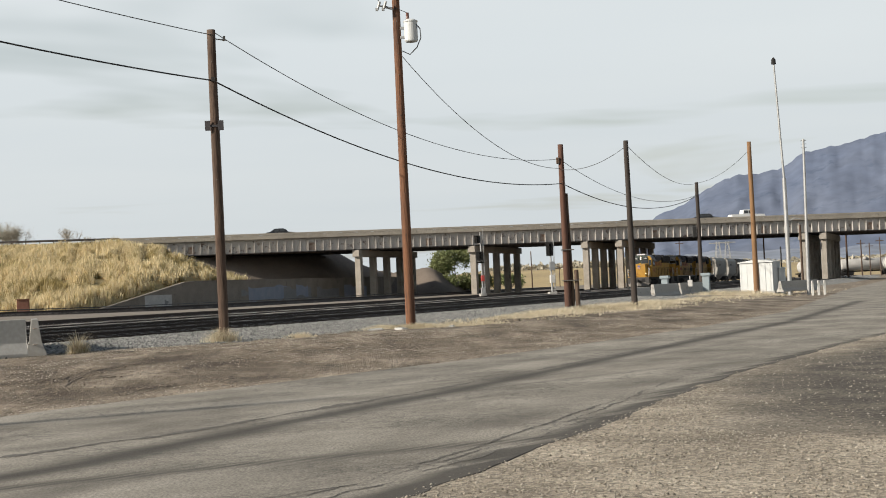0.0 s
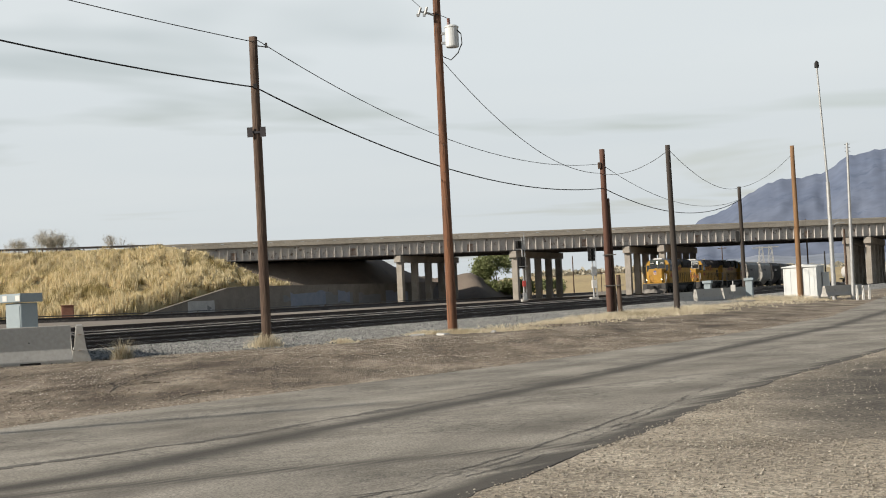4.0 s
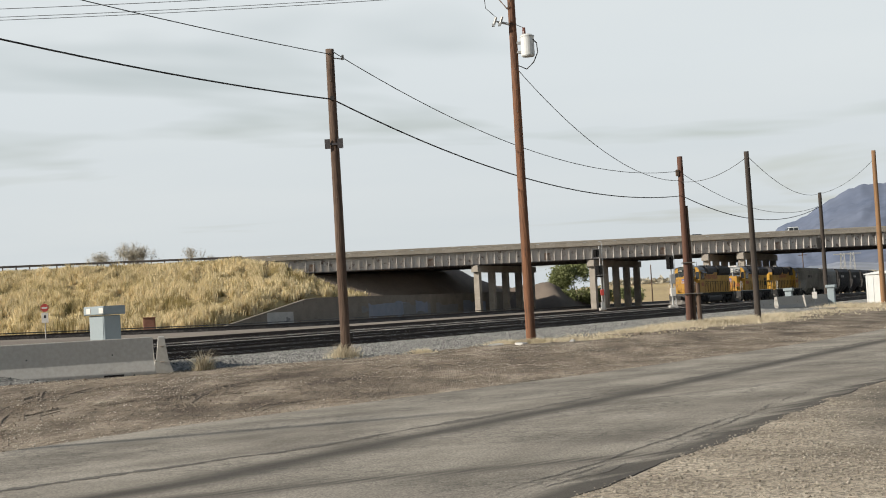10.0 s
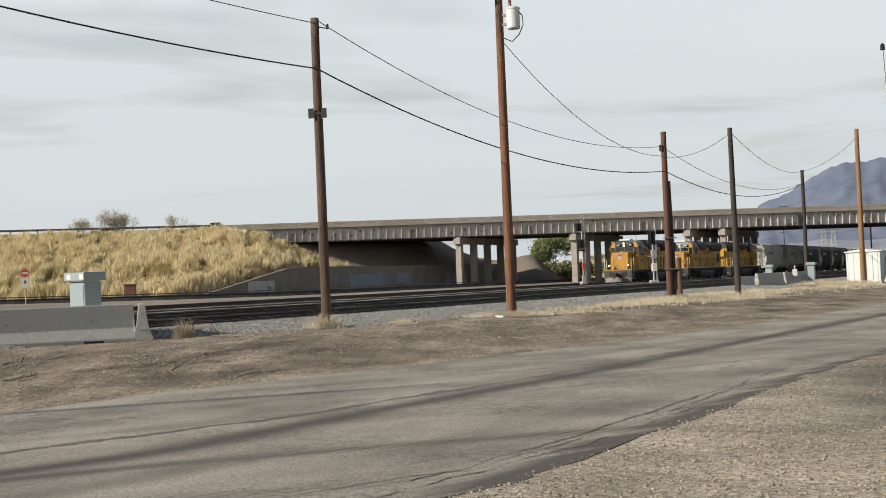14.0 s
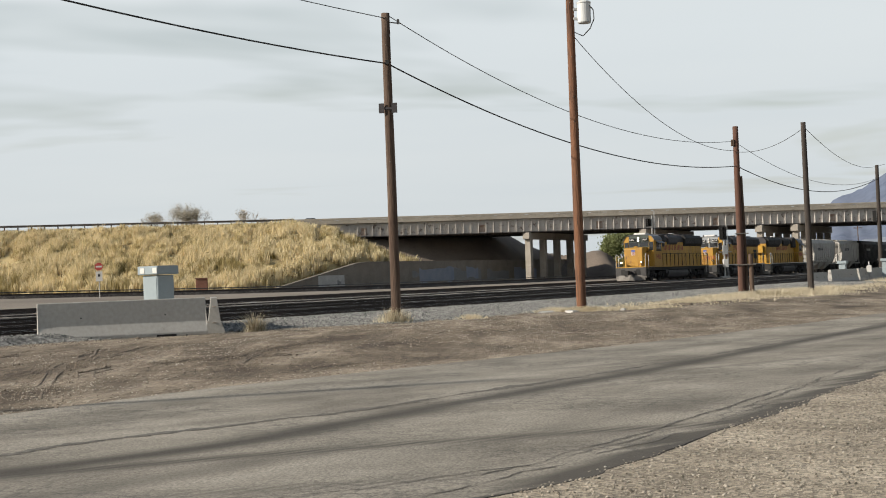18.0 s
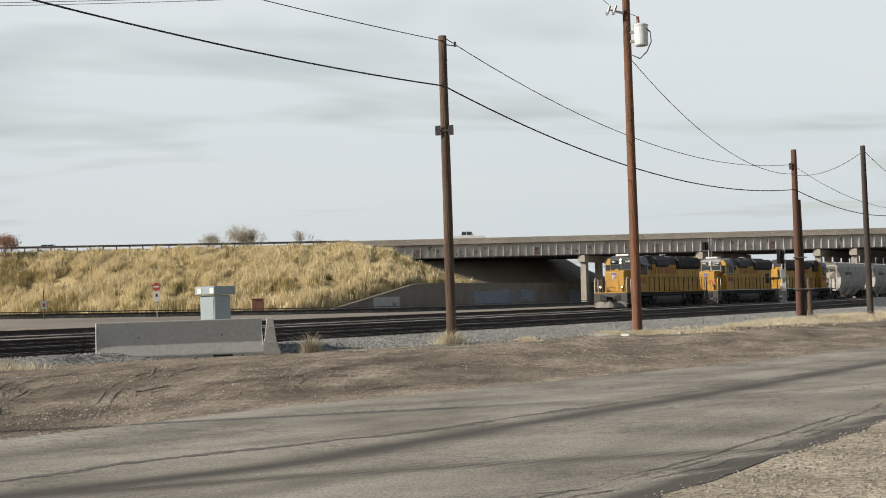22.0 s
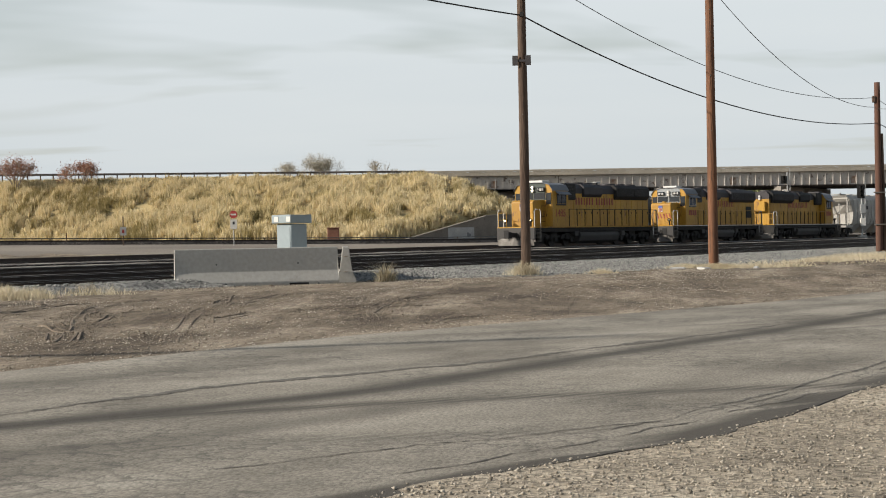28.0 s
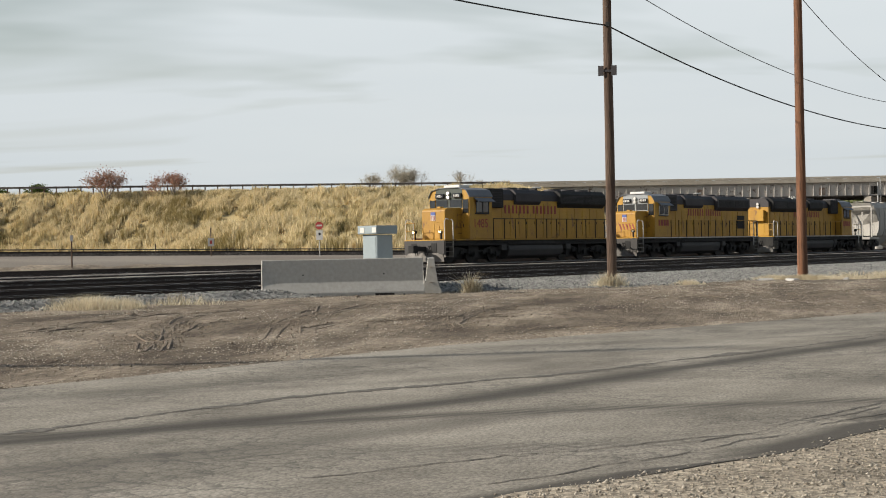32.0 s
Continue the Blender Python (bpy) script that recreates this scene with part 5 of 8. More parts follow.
def build_wall():
    bm = bmesh.new()
    prev = None
    for k in range(34):
        s = 67 + k * 3
        row = []
        zt = wall_top(s)
        for n, z in ((WALL_N, 0.3), (WALL_N, zt), (WALL_N - 0.35, zt), (WALL_N - 0.35, 0.3)):
            x, y, h = on_track(s, n)
            row.append(bm.verts.new((x, y, z)))
        if prev:
            for i in range(3):
                bm.faces.new((prev[i], prev[i + 1], row[i + 1], row[i]))
        else:
            bm.faces.new(row)
        prev = row
    bm.faces.new(prev[::-1])
    w = tagged(part("retaining_wall", bm, M["wall_concrete"]), "low grey concrete retaining wall with patches of paint", "wall", kind="structure")
    # coping and paint patches over old graffiti
    bm = bmesh.new()
    prev = None
    for k in range(34):
        s = 67 + k * 3
        row = []
        zt = wall_top(s)
        for n, z in ((WALL_N + 0.07, zt - 0.09), (WALL_N + 0.07, zt + 0.05), (WALL_N - 0.42, zt + 0.05), (WALL_N - 0.42, zt - 0.09)):
            x, y, h = on_track(s, n)
            row.append(bm.verts.new((x, y, z)))
        if prev:
            for i in range(4):
                bm.faces.new((prev[i], prev[(i + 1) % 4], row[(i + 1) % 4], row[i]))
        prev = row
    part("coping", bm, M["wall_concrete"], w)
    rnd = random.Random(8)
    for k, (s0, s1, z0, z1, mt) in enumerate(((79, 85, 1.25, 2.7, "patch_white"), (83.3, 84.2, 1.5, 2.1, "patch_grey"), (102.5, 107, 2.1, 3.0, "patch_grey"), (104.5, 116, 1.4, 3.4, "patch_blue"), (115, 124, 1.3, 3.2, "patch_grey"), (119, 123, 1.7, 3.5, "patch_blue"), (126, 134, 1.3, 3.0, "patch_grey"), (136, 145, 1.3, 3.2, "patch_blue"))):
        bm = bmesh.new()
        # rolled-on paint: stepped, uneven top and bottom
        cells = max(3, int((s1 - s0) / 0.9))
        nn = WALL_N + 0.006 + 0.003 * k
        prev = None
        lo, hi = z0, z1
        for q in range(cells + 1):
            x, y, h = on_track(s0 + (s1 - s0) * q / cells, nn)
            if q and rnd.random() < 0.4 and mt != "patch_white":
                lo, hi = z0 + rnd.uniform(-0.15, 0.3), z1 + rnd.uniform(-0.45, 0.15)
            row = (bm.verts.new((x, y, lo)), bm.verts.new((x, y, hi)))
            if prev:
                bm.faces.new((prev[0], row[0], row[1], prev[1]))
            prev = row
        part("paint_patch", bm, M[mt], w)


build_bridge()
build_embankment()
build_wall()


def build_guardrail():
    g = thing("guardrail", BR, "dark steel guardrail along the highway shoulder", "guardrail")
    first = None
    for k in range(56):
        m = pose(-35.5 - k * 1.905, -0.4, DECK - 0.95 + (k * 1.905 + 2.5) * 0.006 + 0.12)
        if first is None:
            first = part("post", bbox(-0.08, 0.08, -0.08, 0.08, -1.2, 0.95, 0.01), M["wood_dark"], g, m=m)
        else:
            again("post", first, g, m)
    z = DECK - 0.95 + 0.12
    bm = bmesh.new()
    prof = [(-0.02, -0.155), (-0.09, -0.11), (-0.09, -0.05), (-0.02, 0), (-0.09, 0.05), (-0.09, 0.11), (-0.02, 0.155), (-0.01, 0.155), (-0.08, 0.1), (-0.08, 0.05), (-0.01, 0), (-0.08, -0.05), (-0.08, -0.1), (-0.01, -0.155)]
    a = [bm.verts.new((-34, -0.48 + y, z + 0.78 + q)) for y, q in prof]
    b = [bm.verts.new((-142, -0.48 + y, z + 0.78 + q + 108 * 0.006)) for y, q in prof]
    n = len(prof)
    for i in range(n):
        bm.faces.new((a[i], a[(i + 1) % n], b[(i + 1) % n], b[i]))
    part("rail_beam", bm, M["girder_dark"], g)


build_guardrail()

# ---- things beside the tracks ----


def place_az(az, d):
    a = radians(az)
    return -math.sin(a) * d, math.cos(a) * d


def build_pole(name, label, x, y, top, r0, r1, mat, lean=(0, 0)):
    """A tapered log with a slightly uneven outline; z of the top is given in the world."""
    z0 = ground_z(x, y)
    t = thing(name, pose(x, y, z0), label, "utility pole", "utility poles")
    bm = bmesh.new()
    prev = None
    n = 14
    h = top - z0
    for k in range(n + 1):
        q = k / n
        r = r0 + (r1 - r0) * q
        cx, cy = lean[0] * q + 0.012 * noise.noise((q * 3, x, 0)), lean[1] * q + 0.012 * noise.noise((q * 3, y, 5))
        ring = [bm.verts.new((cx + r * math.cos(a) * (1 + 0.04 * noise.noise((a * 2, q * 6, x))), cy + r * math.sin(a), -0.4 + (h + 0.4) * q)) for a in [2 * math.pi * i / 18 for i in range(18)]]
        if prev:
            for i in range(18):
                bm.faces.new((prev[i], prev[(i + 1) % 18], ring[(i + 1) % 18], ring[i]))
        prev = ring
    bm.faces.new(prev)
    part("shaft", bm, mat, t, smooth=True)
    return t, z0


def bolts(t, zs, r, mat=None):
    for z in zs:
        bm = bmesh.new()
        rod(bm, (0, -r - 0.03, z), (0, r + 0.03, z), 0.018, 0.018, 6)
        part("bolt", bm, mat or M["plow"], t)


def wire(name, a, b, sag, r, mat, label, seg=26):
    a, b = Vector(a), Vector(b)
    t = thing(name, pose(*a), label, "overhead wire", "overhead wires")
    pts = []
    for k in range(seg + 1):
        q = k / seg
        p = a.lerp(b, q) - a
        p.z -= 4 * sag * q * (1 - q)
        pts.append(p)
    bm = bmesh.new()
    prev = None
    for p, nx in zip(pts, pts[1:] + [None]):
        d = (nx - p if nx is not None else p - pts[-2]).normalized()
        u = d.cross(Vector((0, 0, 1))).normalized()
        w = u.cross(d)
        ring = [bm.verts.new(p + (u * math.cos(c) + w * math.sin(c)) * r) for c in [2 * math.pi * i / 6 for i in range(6)]]
        if prev:
            for i in range(6):
                bm.faces.new((prev[i], prev[(i + 1) % 6], ring[(i + 1) % 6], ring[i]))
        prev = ring
    part("strand", bm, mat, t)
    return t


def build_poles():
    P1, P2, P3, P4, P5, P6 = (-6.75, 47.3), (-0.88, 54.6), (7.4, 81.3), (9.93, 72.8), (21.7, 119.0), (23.8, 108.4)
    old = "weathered dark brown wooden telegraph pole with wires"
    t, z = build_pole("telegraph_pole", old, *P1, 10.36, 0.165, 0.135, M["wood_dark"])
    for sx in (-1, 1):
        part("metal_plate", bbox(sx * 0.21 - 0.09, sx * 0.21 + 0.09, -0.19, -0.17, 6.78, 7.10), M["loco_grey"], t, "small dark grey metal plate bolted across the pole")
    part("plate_bracket", bbox(-0.28, 0.28, -0.17, -0.14, 6.90, 6.97), M["loco_grey"], t)
    bolts(t, (8.4, 9.0, 9.9, 5.2), 0.16)
    bm = bmesh.new()
    rod(bm, (0.12, -0.05, 9.75), (0.42, 0.1, 9.72), 0.02, 0.02, 6)
    rod(bm, (0.4, 0.1, 9.70), (0.4, 0.1, 9.86), 0.05, 0.035, 8)
    part("insulator_bracket", bm, M["plow"], t)
    bm = bmesh.new()
    box(bm, -0.03, 0.09, -0.21, -0.13, 8.36, 8.5)
    part("cable_clamp", bm, M["loco_black"], t)

    t, z = build_pole("power_pole", "tall reddish wooden power pole carrying a transformer", *P2, 13.75, 0.185, 0.135, M["wood_red"])
    bolts(t, (12.0, 11.4, 10.6, 10.2, 9.4, 8.6, 7.9, 7.0, 6.0, 5.0), 0.15)
    bm = bmesh.new()
    box(bm, -1.2, 1.2, -0.22, -0.12, 13.1, 13.22)
    part("crossarm", bevel(bm, 0.01), M["wood_dark"], t, m=pose(0, 0, 0, 0, 0, -60))
    bm = bmesh.new()
    for sx in (-1, 1):
        rod(bm, (sx * 0.75, -0.2, 13.1), (0, -0.17, 12.45), 0.02, 0.02, 6)
    part("crossarm_brace", bm, M["wood_dark"], t, m=pose(0, 0, 0, 0, 0, -60))
    for q in (-1.0, -0.45, 1.0):
        bm = bmesh.new()
        for k in range(3):
            rod(bm, (q, -0.17, 13.22 + k * 0.06), (q, -0.17, 13.26 + k * 0.06), 0.06, 0.045, 10)
        part("insulator", bm, M["porcelain"], t, m=pose(0, 0, 0, 0, 0, -60))
    # transformer can with bushing, hanger, leads
    bm = bmesh.new()
    for z0_, z1_, a, b in ((10.62, 10.66, 0.22, 0.25), (10.66, 11.36, 0.25, 0.25), (11.36, 11.40, 0.27, 0.27), (11.40, 11.46, 0.25, 0.16)):
        rod(bm, (0.52, -0.08, z0_), (0.52, -0.08, z1_), a, b, 22)
    tr = part("transformer", bm, M["shed_white"], t, "light grey transformer can hung on the pole")
    bm = bmesh.new()
    for k in range(4):
        rod(bm, (0.42, -0.1, 11.44 + k * 0.07), (0.42, -0.1, 11.50 + k * 0.07), 0.075 - 0.008 * k, 0.06, 10)
    part("bushing", bm, M["porcelain"], tr)
    for zz in (10.75, 11.1):
        part("hanger", bbox(0.12, 0.34, -0.12, -0.04, zz, zz + 0.1, 0.01), M["galv"], tr)
    bm = bmesh.new()
    for dy in (-0.1, 0.0):
        tube(bm, [(0.72, -0.12 + dy, 11.25), (0.86, -0.1 + dy, 11.1), (0.88, -0.1 + dy, 10.75), (0.72, -0.1 + dy, 10.4), (0.45, -0.1, 10.15), (0.15, -0.1, 10.3)], 0.017)
    tube(bm, [(0.42, -0.1, 11.7), (0.1, -0.15, 11.85), (-0.5, -0.2, 12.0)], 0.012)
    part("lead", bm, M["cable"], tr)
    # fused cutouts on a bracket
    bm = bmesh.new()
    tube(bm, [(-0.1, -0.1, 11.85), (-0.62, -0.25, 12.0)], 0.03)
    part("cutout_bracket", bm, M["galv"], t)
    for q in (-0.45, -0.68):
        bm = bmesh.new()
        rod(bm, (q, -0.26, 11.86), (q + 0.1, -0.3, 12.14), 0.05, 0.05, 8)
        box(bm, q - 0.07, q + 0.03, -0.34, -0.22, 11.8, 11.9)
        part("fuse_cutout", bm, M["galv"], t)
    bm = bmesh.new()
    tube(bm, [(-0.6, -0.3, 12.15), (-0.95, -0.3, 12.5), (-1.0, -0.5, 13.2)], 0.012)
    part("jumper_wire", bm, M["wire"], t)

    t, z = build_pole("telegraph_pole", "dark red-brown wooden pole strapped to a shorter second pole", *P3, 9.37, 0.20, 0.15, M["wood_brown"])
    bm = bmesh.new()
    rod(bm, (0.30, 0.08, -0.3), (0.22, 0.08, 6.35), 0.10, 0.065, 14)
    part("second_shaft", bm, M["wood_dark"], t)
    bm = bmesh.new()
    rod(bm, (0.55, -0.05, -0.3), (0.53, -0.05, 2.1), 0.13, 0.12, 14)
    part("stub_post", bm, M["wood_dark"], t)
    for zz in (1.5, 3.2):
        bm = bmesh.new()
        box(bm, -0.24, 0.78 if zz < 2 else 0.46, -0.25, 0.24, zz, zz + 0.05)
        part("steel_strap", bm, M["plow"], t)
    part("bracket_block", bbox(-0.27, -0.1, -0.2, 0.0, 8.0, 8.35, 0.02), M["wood_dark"], t)
    bolts(t, (7.0, 7.6, 8.2), 0.17)
    t, z = build_pole("telegraph_pole", old, *P4, 8.60, 0.16, 0.12, M["wood_black"], (-0.05, 0))
    bolts(t, (8.0, 7.5), 0.13)
    t, z = build_pole("telegraph_pole", "dark wooden pole with a short antenna box", *P5, 9.38, 0.18, 0.14, M["wood_black"])
    part("box", bbox(-0.5, -0.22, -0.15, 0.1, 4.6, 5.5, 0.02), M["loco_black"], t)
    t, z = build_pole("power_pole", "tan new wooden pole beside the white shed", *P6, 11.5, 0.21, 0.15, M["wood_tan"])
    bolts(t, (10.6, 9.8, 9.0, 7.5), 0.17)
    LP = (-22.3, 13.6)
    build_pole("telegraph_pole", old, *LP, 11.6, 0.165, 0.135, M["wood_dark"])
    # wires
    wl = "thin slack overhead wire between the poles"
    cl = "thick black cable slung between the poles"
    wire("cable", (*P1, 8.72), (*LP, 10.6), 0.75, 0.024, M["cable"], cl)
    wire("cable", (*P1, 8.72), (P3[0], P3[1], 7.21), 1.12, 0.024, M["cable"], cl)
    wire("cable", (P3[0], P3[1], 7.21), (*P5, 8.29), 1.2, 0.024, M["cable"], cl)
    wire("wire", (*P1, 10.2), (*LP, 11.4), 0.5, 0.014, M["wire"], wl)
    wire("wire", (P1[0] + 0.12, P1[1], 10.26), (P3[0], P3[1], 8.58), 1.36, 0.014, M["wire"], wl)
    wire("wire", (P2[0] + 0.15, P2[1], 10.39), (P3[0] - 0.1, P3[1], 8.05), 1.06, 0.014, M["wire"], wl)
    wire("wire", (P3[0], P3[1], 7.98), (*P4, 8.36), 0.38, 0.014, M["wire"], wl)
    wire("wire", (P3[0], P3[1], 8.5), (*P5, 8.35), 1.27, 0.014, M["wire"], wl)
    wire("wire", (*P4, 8.36), (*P5, 9.3), 0.75, 0.014, M["wire"], wl)
    wire("wire", (*P5, 9.3), (P6[0], P6[1], 10.9), 0.45, 0.014, M["wire"], wl)
    wire("wire", (*P5, 8.4), (27.5, 150, 6.6), 0.5, 0.014, M["wire"], wl)
    for dx, dy in ((-44.0, -9.2), (46.0, 9.6)):
        tt, zz = build_pole("power_pole", "tall wooden power pole", P2[0] + dx, P2[1] + dy, 13.75, 0.185, 0.135, M["wood_red"])
        bm = bmesh.new()
        box(bm, -1.2, 1.2, -0.22, -0.12, 13.1, 13.22)
        part("crossarm", bm, M["wood_dark"], tt, m=pose(0, 0, 0, 0, 0, -60))
        for q in (-1.0, -0.45, 1.0):
            ox, oy = 0.5 * q + 0.0, -0.866 * q
            wire("wire", (P2[0] + ox, P2[1] + oy, 13.62), (P2[0] + dx + ox, P2[1] + dy + oy, 13.62), 0.55, 0.011, M["wire"], "thin power line on a crossarm")


def build_barrier(x0, y0, x1, y1, z, label, h=1.07, loops=True):
    """Precast road barrier between two ends, with a stepped foot and steel end loops."""
    L = math.hypot(x1 - x0, y1 - y0)
    t = thing("concrete_barrier", pose((x0 + x1) / 2, (y0 + y1) / 2, z, 0, 0, math.degrees(math.atan2(y1 - y0, x1 - x0))), label, "barrier", "concrete barriers")
    k = h / 1.07
    bm = bmesh.new()
    prism(bm, [(-0.30, 0), (0.30, 0), (0.30, 0.10 * k), (0.15, 0.40 * k), (0.095, 1.07 * k), (-0.095, 1.07 * k), (-0.15, 0.40 * k), (-0.30, 0.10 * k)], "x", -L / 2, L / 2)
    part("body", bevel(bm, 0.025, 2), M["barrier"], t)
    for sx in (-1, 1):
        if loops:
            for zz in (0.35, 0.8):
                bm = bmesh.new()
                tube(bm, [(sx * L / 2, -0.05, zz * k), (sx * (L / 2 + 0.09), -0.03, zz * k), (sx * (L / 2 + 0.09), 0.03, zz * k), (sx * L / 2, 0.05, zz * k)], 0.012)
                part("end_loop", bm, M["rust"], t)
        # slot and hole are not cut; black pieces give their inner shade
        part("lifting_slot", bbox(sx * L / 4 - 0.28, sx * L / 4 + 0.28, -0.304, -0.25, 0.003, 0.06 * k), M["loco_black"], t)
        bm = bmesh.new()
        rod(bm, (sx * L / 4, -0.16, 0.62 * k), (sx * L / 4, -0.12, 0.62 * k), 0.022, 0.022, 8)
        part("form_tie_hole", bm, M["loco_black"], t)
    return t


def build_trackside():
    # barriers by the ballast
    build_barrier(-15.75, 39.55, -11.5, 41.55, 0.30, "grey concrete road barrier standing on the dirt")
    build_barrier(-11.36, 42.0, -12.35, 45.6, 0.28, "short pale concrete barrier behind the long one")
    # instrument case on a pedestal with an overhanging cap
    x, y = place_az(17.2, 45.4)
    t = thing("signal_case", pose(x, y, 0.3, 0, 0, -30), "blue-grey steel instrument case with an overhanging lid", "equipment case")
    part("body", bbox(-0.33, 0.33, -0.33, 0.33, 0.0, 1.78, 0.02), M["box_grey"], t)
    lid = part("lid", bbox(-0.44, 0.44, -0.44, 0.44, 1.80, 2.06, 0.02), M["box_grey"], t)
    part("door", bbox(-0.28, 0.28, -0.345, -0.33, 0.15, 1.7, 0.004), M["box_grey"], t)
    for yy in (-0.3, 0.24):
        part("white_label", bbox(yy, yy + 0.18, -0.452, -0.441, 1.84, 2.0), M["white_paint"], lid)
    part("footing", bbox(-0.4, 0.4, -0.4, 0.4, -0.25, 0.04, 0.02), M["barrier"], t)
    # white switch machine low behind the barrier
    x, y = place_az(18.7, 53.5)
    t = thing("switch_machine", pose(x, y, 0.42, 0, 0, 66), "low white steel switch machine beside the track", "switch machine")
    part("case", bbox(-0.6, 0.6, -0.3, 0.3, 0.2, 0.75, 0.05, 2), M["shed_white"], t)
    part("motor", bbox(0.6, 1.3, -0.22, 0.22, 0.25, 0.68, 0.06, 2), M["shed_white"], t)
    part("base", bbox(-0.8, 1.4, -0.45, 0.45, 0.0, 0.2, 0.02), M["loco_black"], t)
    # stop sign with a white plate on one post
    x, y = place_az(19.4, 130)
    z = ground_z(x, y)
    t = thing("stop_sign", pose(x, y, z, 0, 0, 12), "red stop sign above a white plate on a thin post", "road sign")
    bm = bmesh.new()
    rod(bm, (0, 0, -0.3), (0, 0, 3.0), 0.035, 0.035, 8)
    part("post", bm, M["galv"], t)
    bm = bmesh.new()
    prism(bm, [(0.36 * math.cos(radians(22.5 + 45 * k)), 2.72 + 0.36 * math.sin(radians(22.5 + 45 * k))) for k in range(8)], "y", -0.06, -0.04)
    s = part("octagon", bm, M["sign_red"], t)
    part("writing_bar", bbox(-0.24, 0.24, -0.066, -0.061, 2.65, 2.79), M["white_paint"], s)
    s = part("plate", bbox(-0.28, 0.28, -0.06, -0.04, 1.45, 2.3), M["white_paint"], t)
    part("writing_bar", bbox(-0.08, 0.1, -0.066, -0.061, 1.85, 2.1), M["loco_grey"], s)
    for az, d, top, red in ((23.57, 128, 1.0, True), (28.79, 92, 0.80, False), (25.67, 130, 0.41, False)):
        x, y = place_az(az, d)
        z = ground_z(x, y)
        hh = 1.6 + d * math.tan(radians(top)) - z
        t = thing("marker_post", pose(x, y, z, 0, 0, az), "thin marker post with a small plate", "marker post", "marker posts")
        bm = bmesh.new()
        rod(bm, (0, 0, -0.3), (0, 0, hh), 0.05, 0.05, 8)
        part("post", bm, M["wood_dark"], t)
        if d < 100 or red:
            w = 0.09 if d < 100 else 0.26
            p = part("plate", bbox(-w, w, -0.08, -0.055, hh - (0.38 if d < 100 else 1.6), hh - (0.02 if d < 100 else 0.9)), M["white_paint"], t)
            if red:
                part("writing_bar", bbox(-0.1, 0.1, -0.086, -0.081, hh - 1.4, hh - 1.1), M["sign_red"], p)
    x, y = place_az(15.57, 150)
    z = ground_z(x, y)
    t = thing("equipment_box", pose(x, y, z, 0, 0, 15), "rusty brown steel box on the ground", "equipment box")
    part("body", bbox(-0.6, 0.6, -0.4, 0.4, 0, 1.35, 0.03), M["rust_box"], t)
    part("door", bbox(-0.5, 0.5, -0.425, -0.4, 0.1, 1.25, 0.005), M["rust_box"], t)
    part("roof", bbox(-0.68, 0.68, -0.5, 0.5, 1.35, 1.43, 0.01), M["rust_box"], t)
    # far rusty fence rail and low posts along the embankment's foot
    f = thing("pipe_rail_fence", pose(0, 0, 0), "low dark pipe rail at the foot of the slope", "fence")
    first = None
    pts = []
    for k in range(46):
        s = -45 + k * 4
        x, y, h = on_track(s, -34 - 30 * smoothstep(70, -30, s))
        z = ground_z(x, y)
        pts.append((x, y, z + 0.45))
        m = pose(x, y, z)
        if first is None:
            bm = bmesh.new()
            rod(bm, (0, 0, -0.3), (0, 0, 0.5), 0.04, 0.04, 6)
            first = part("post", bm, M["wood_dark"], f, m=m)
        else:
            again("post", first, f, m)
    for dz in (0.0, -0.2):
        bm = bmesh.new()
        tube(bm, [(x, y, z + dz) for x, y, z in pts], 0.05, 5)
        part("wire", bm, M["wire"], f)


def build_signal(az, d, top, heads, sides, label, red=False):
    x, y = place_az(az, d)
    z = ground_z(x, y)
    hh = 1.6 + d * math.tan(radians(top)) - z
    t = thing("railway_signal", pose(x, y, z, 0, 0, 10), label, "railway signal", "railway signals")
    bm = bmesh.new()
    rod(bm, (0, 0, -0.3), (0, 0, hh), 0.10, 0.08, 12)
    part("mast", bm, M["galv"], t)
    part("base", bbox(-0.4, 0.4, -0.4, 0.4, -0.3, 0.45, 0.03), M["barrier"], t)
    bm = bmesh.new()
    for k in range(int(hh / 0.35)):
        rod(bm, (0.32, 0.2, 0.5 + k * 0.35), (0.32, -0.2, 0.5 + k * 0.35), 0.015, 0.015, 5)
    rod(bm, (0.32, 0.2, 0.3), (0.32, 0.2, hh + 0.5), 0.025, 0.025, 6)
    rod(bm, (0.32, -0.2, 0.3), (0.32, -0.2, hh + 0.5), 0.025, 0.025, 6)
    for k in (0.3, 0.6, 0.95):
        rod(bm, (0, 0, hh * k), (0.32, 0, hh * k), 0.02, 0.02, 5)
    part("ladder", bm, M["galv"], t)
    for el, w, hgt, sx in heads:
        zc = 1.6 + d * math.tan(radians(el)) - z
        hd = part("signal_head", bbox(sx - w / 2, sx + w / 2, -0.12, -0.06, zc - hgt / 2, zc + hgt / 2, 0.03), M["loco_black"], t, "black signal head with hooded lenses")
        for q in (0.3, 0.0, -0.3):
            bm = bmesh.new()
            rod(bm, (sx, -0.12, zc + q * hgt), (sx, -0.42, zc + q * hgt + 0.02), 0.13, 0.14, 12, cap=False)
            part("hood", bm, M["loco_black"], hd)
    for el, w, hgt, mt in sides:
        zc = 1.6 + d * math.tan(radians(el)) - z
        part("case", bbox(-w / 2, w / 2, -0.5, -0.12, zc - hgt / 2, zc + hgt / 2, 0.02), M[mt], t)
    part("platform", bbox(-0.5, 0.6, -0.5, 0.3, hh * 0.55, hh * 0.55 + 0.05), M["galv"], t)
    return t


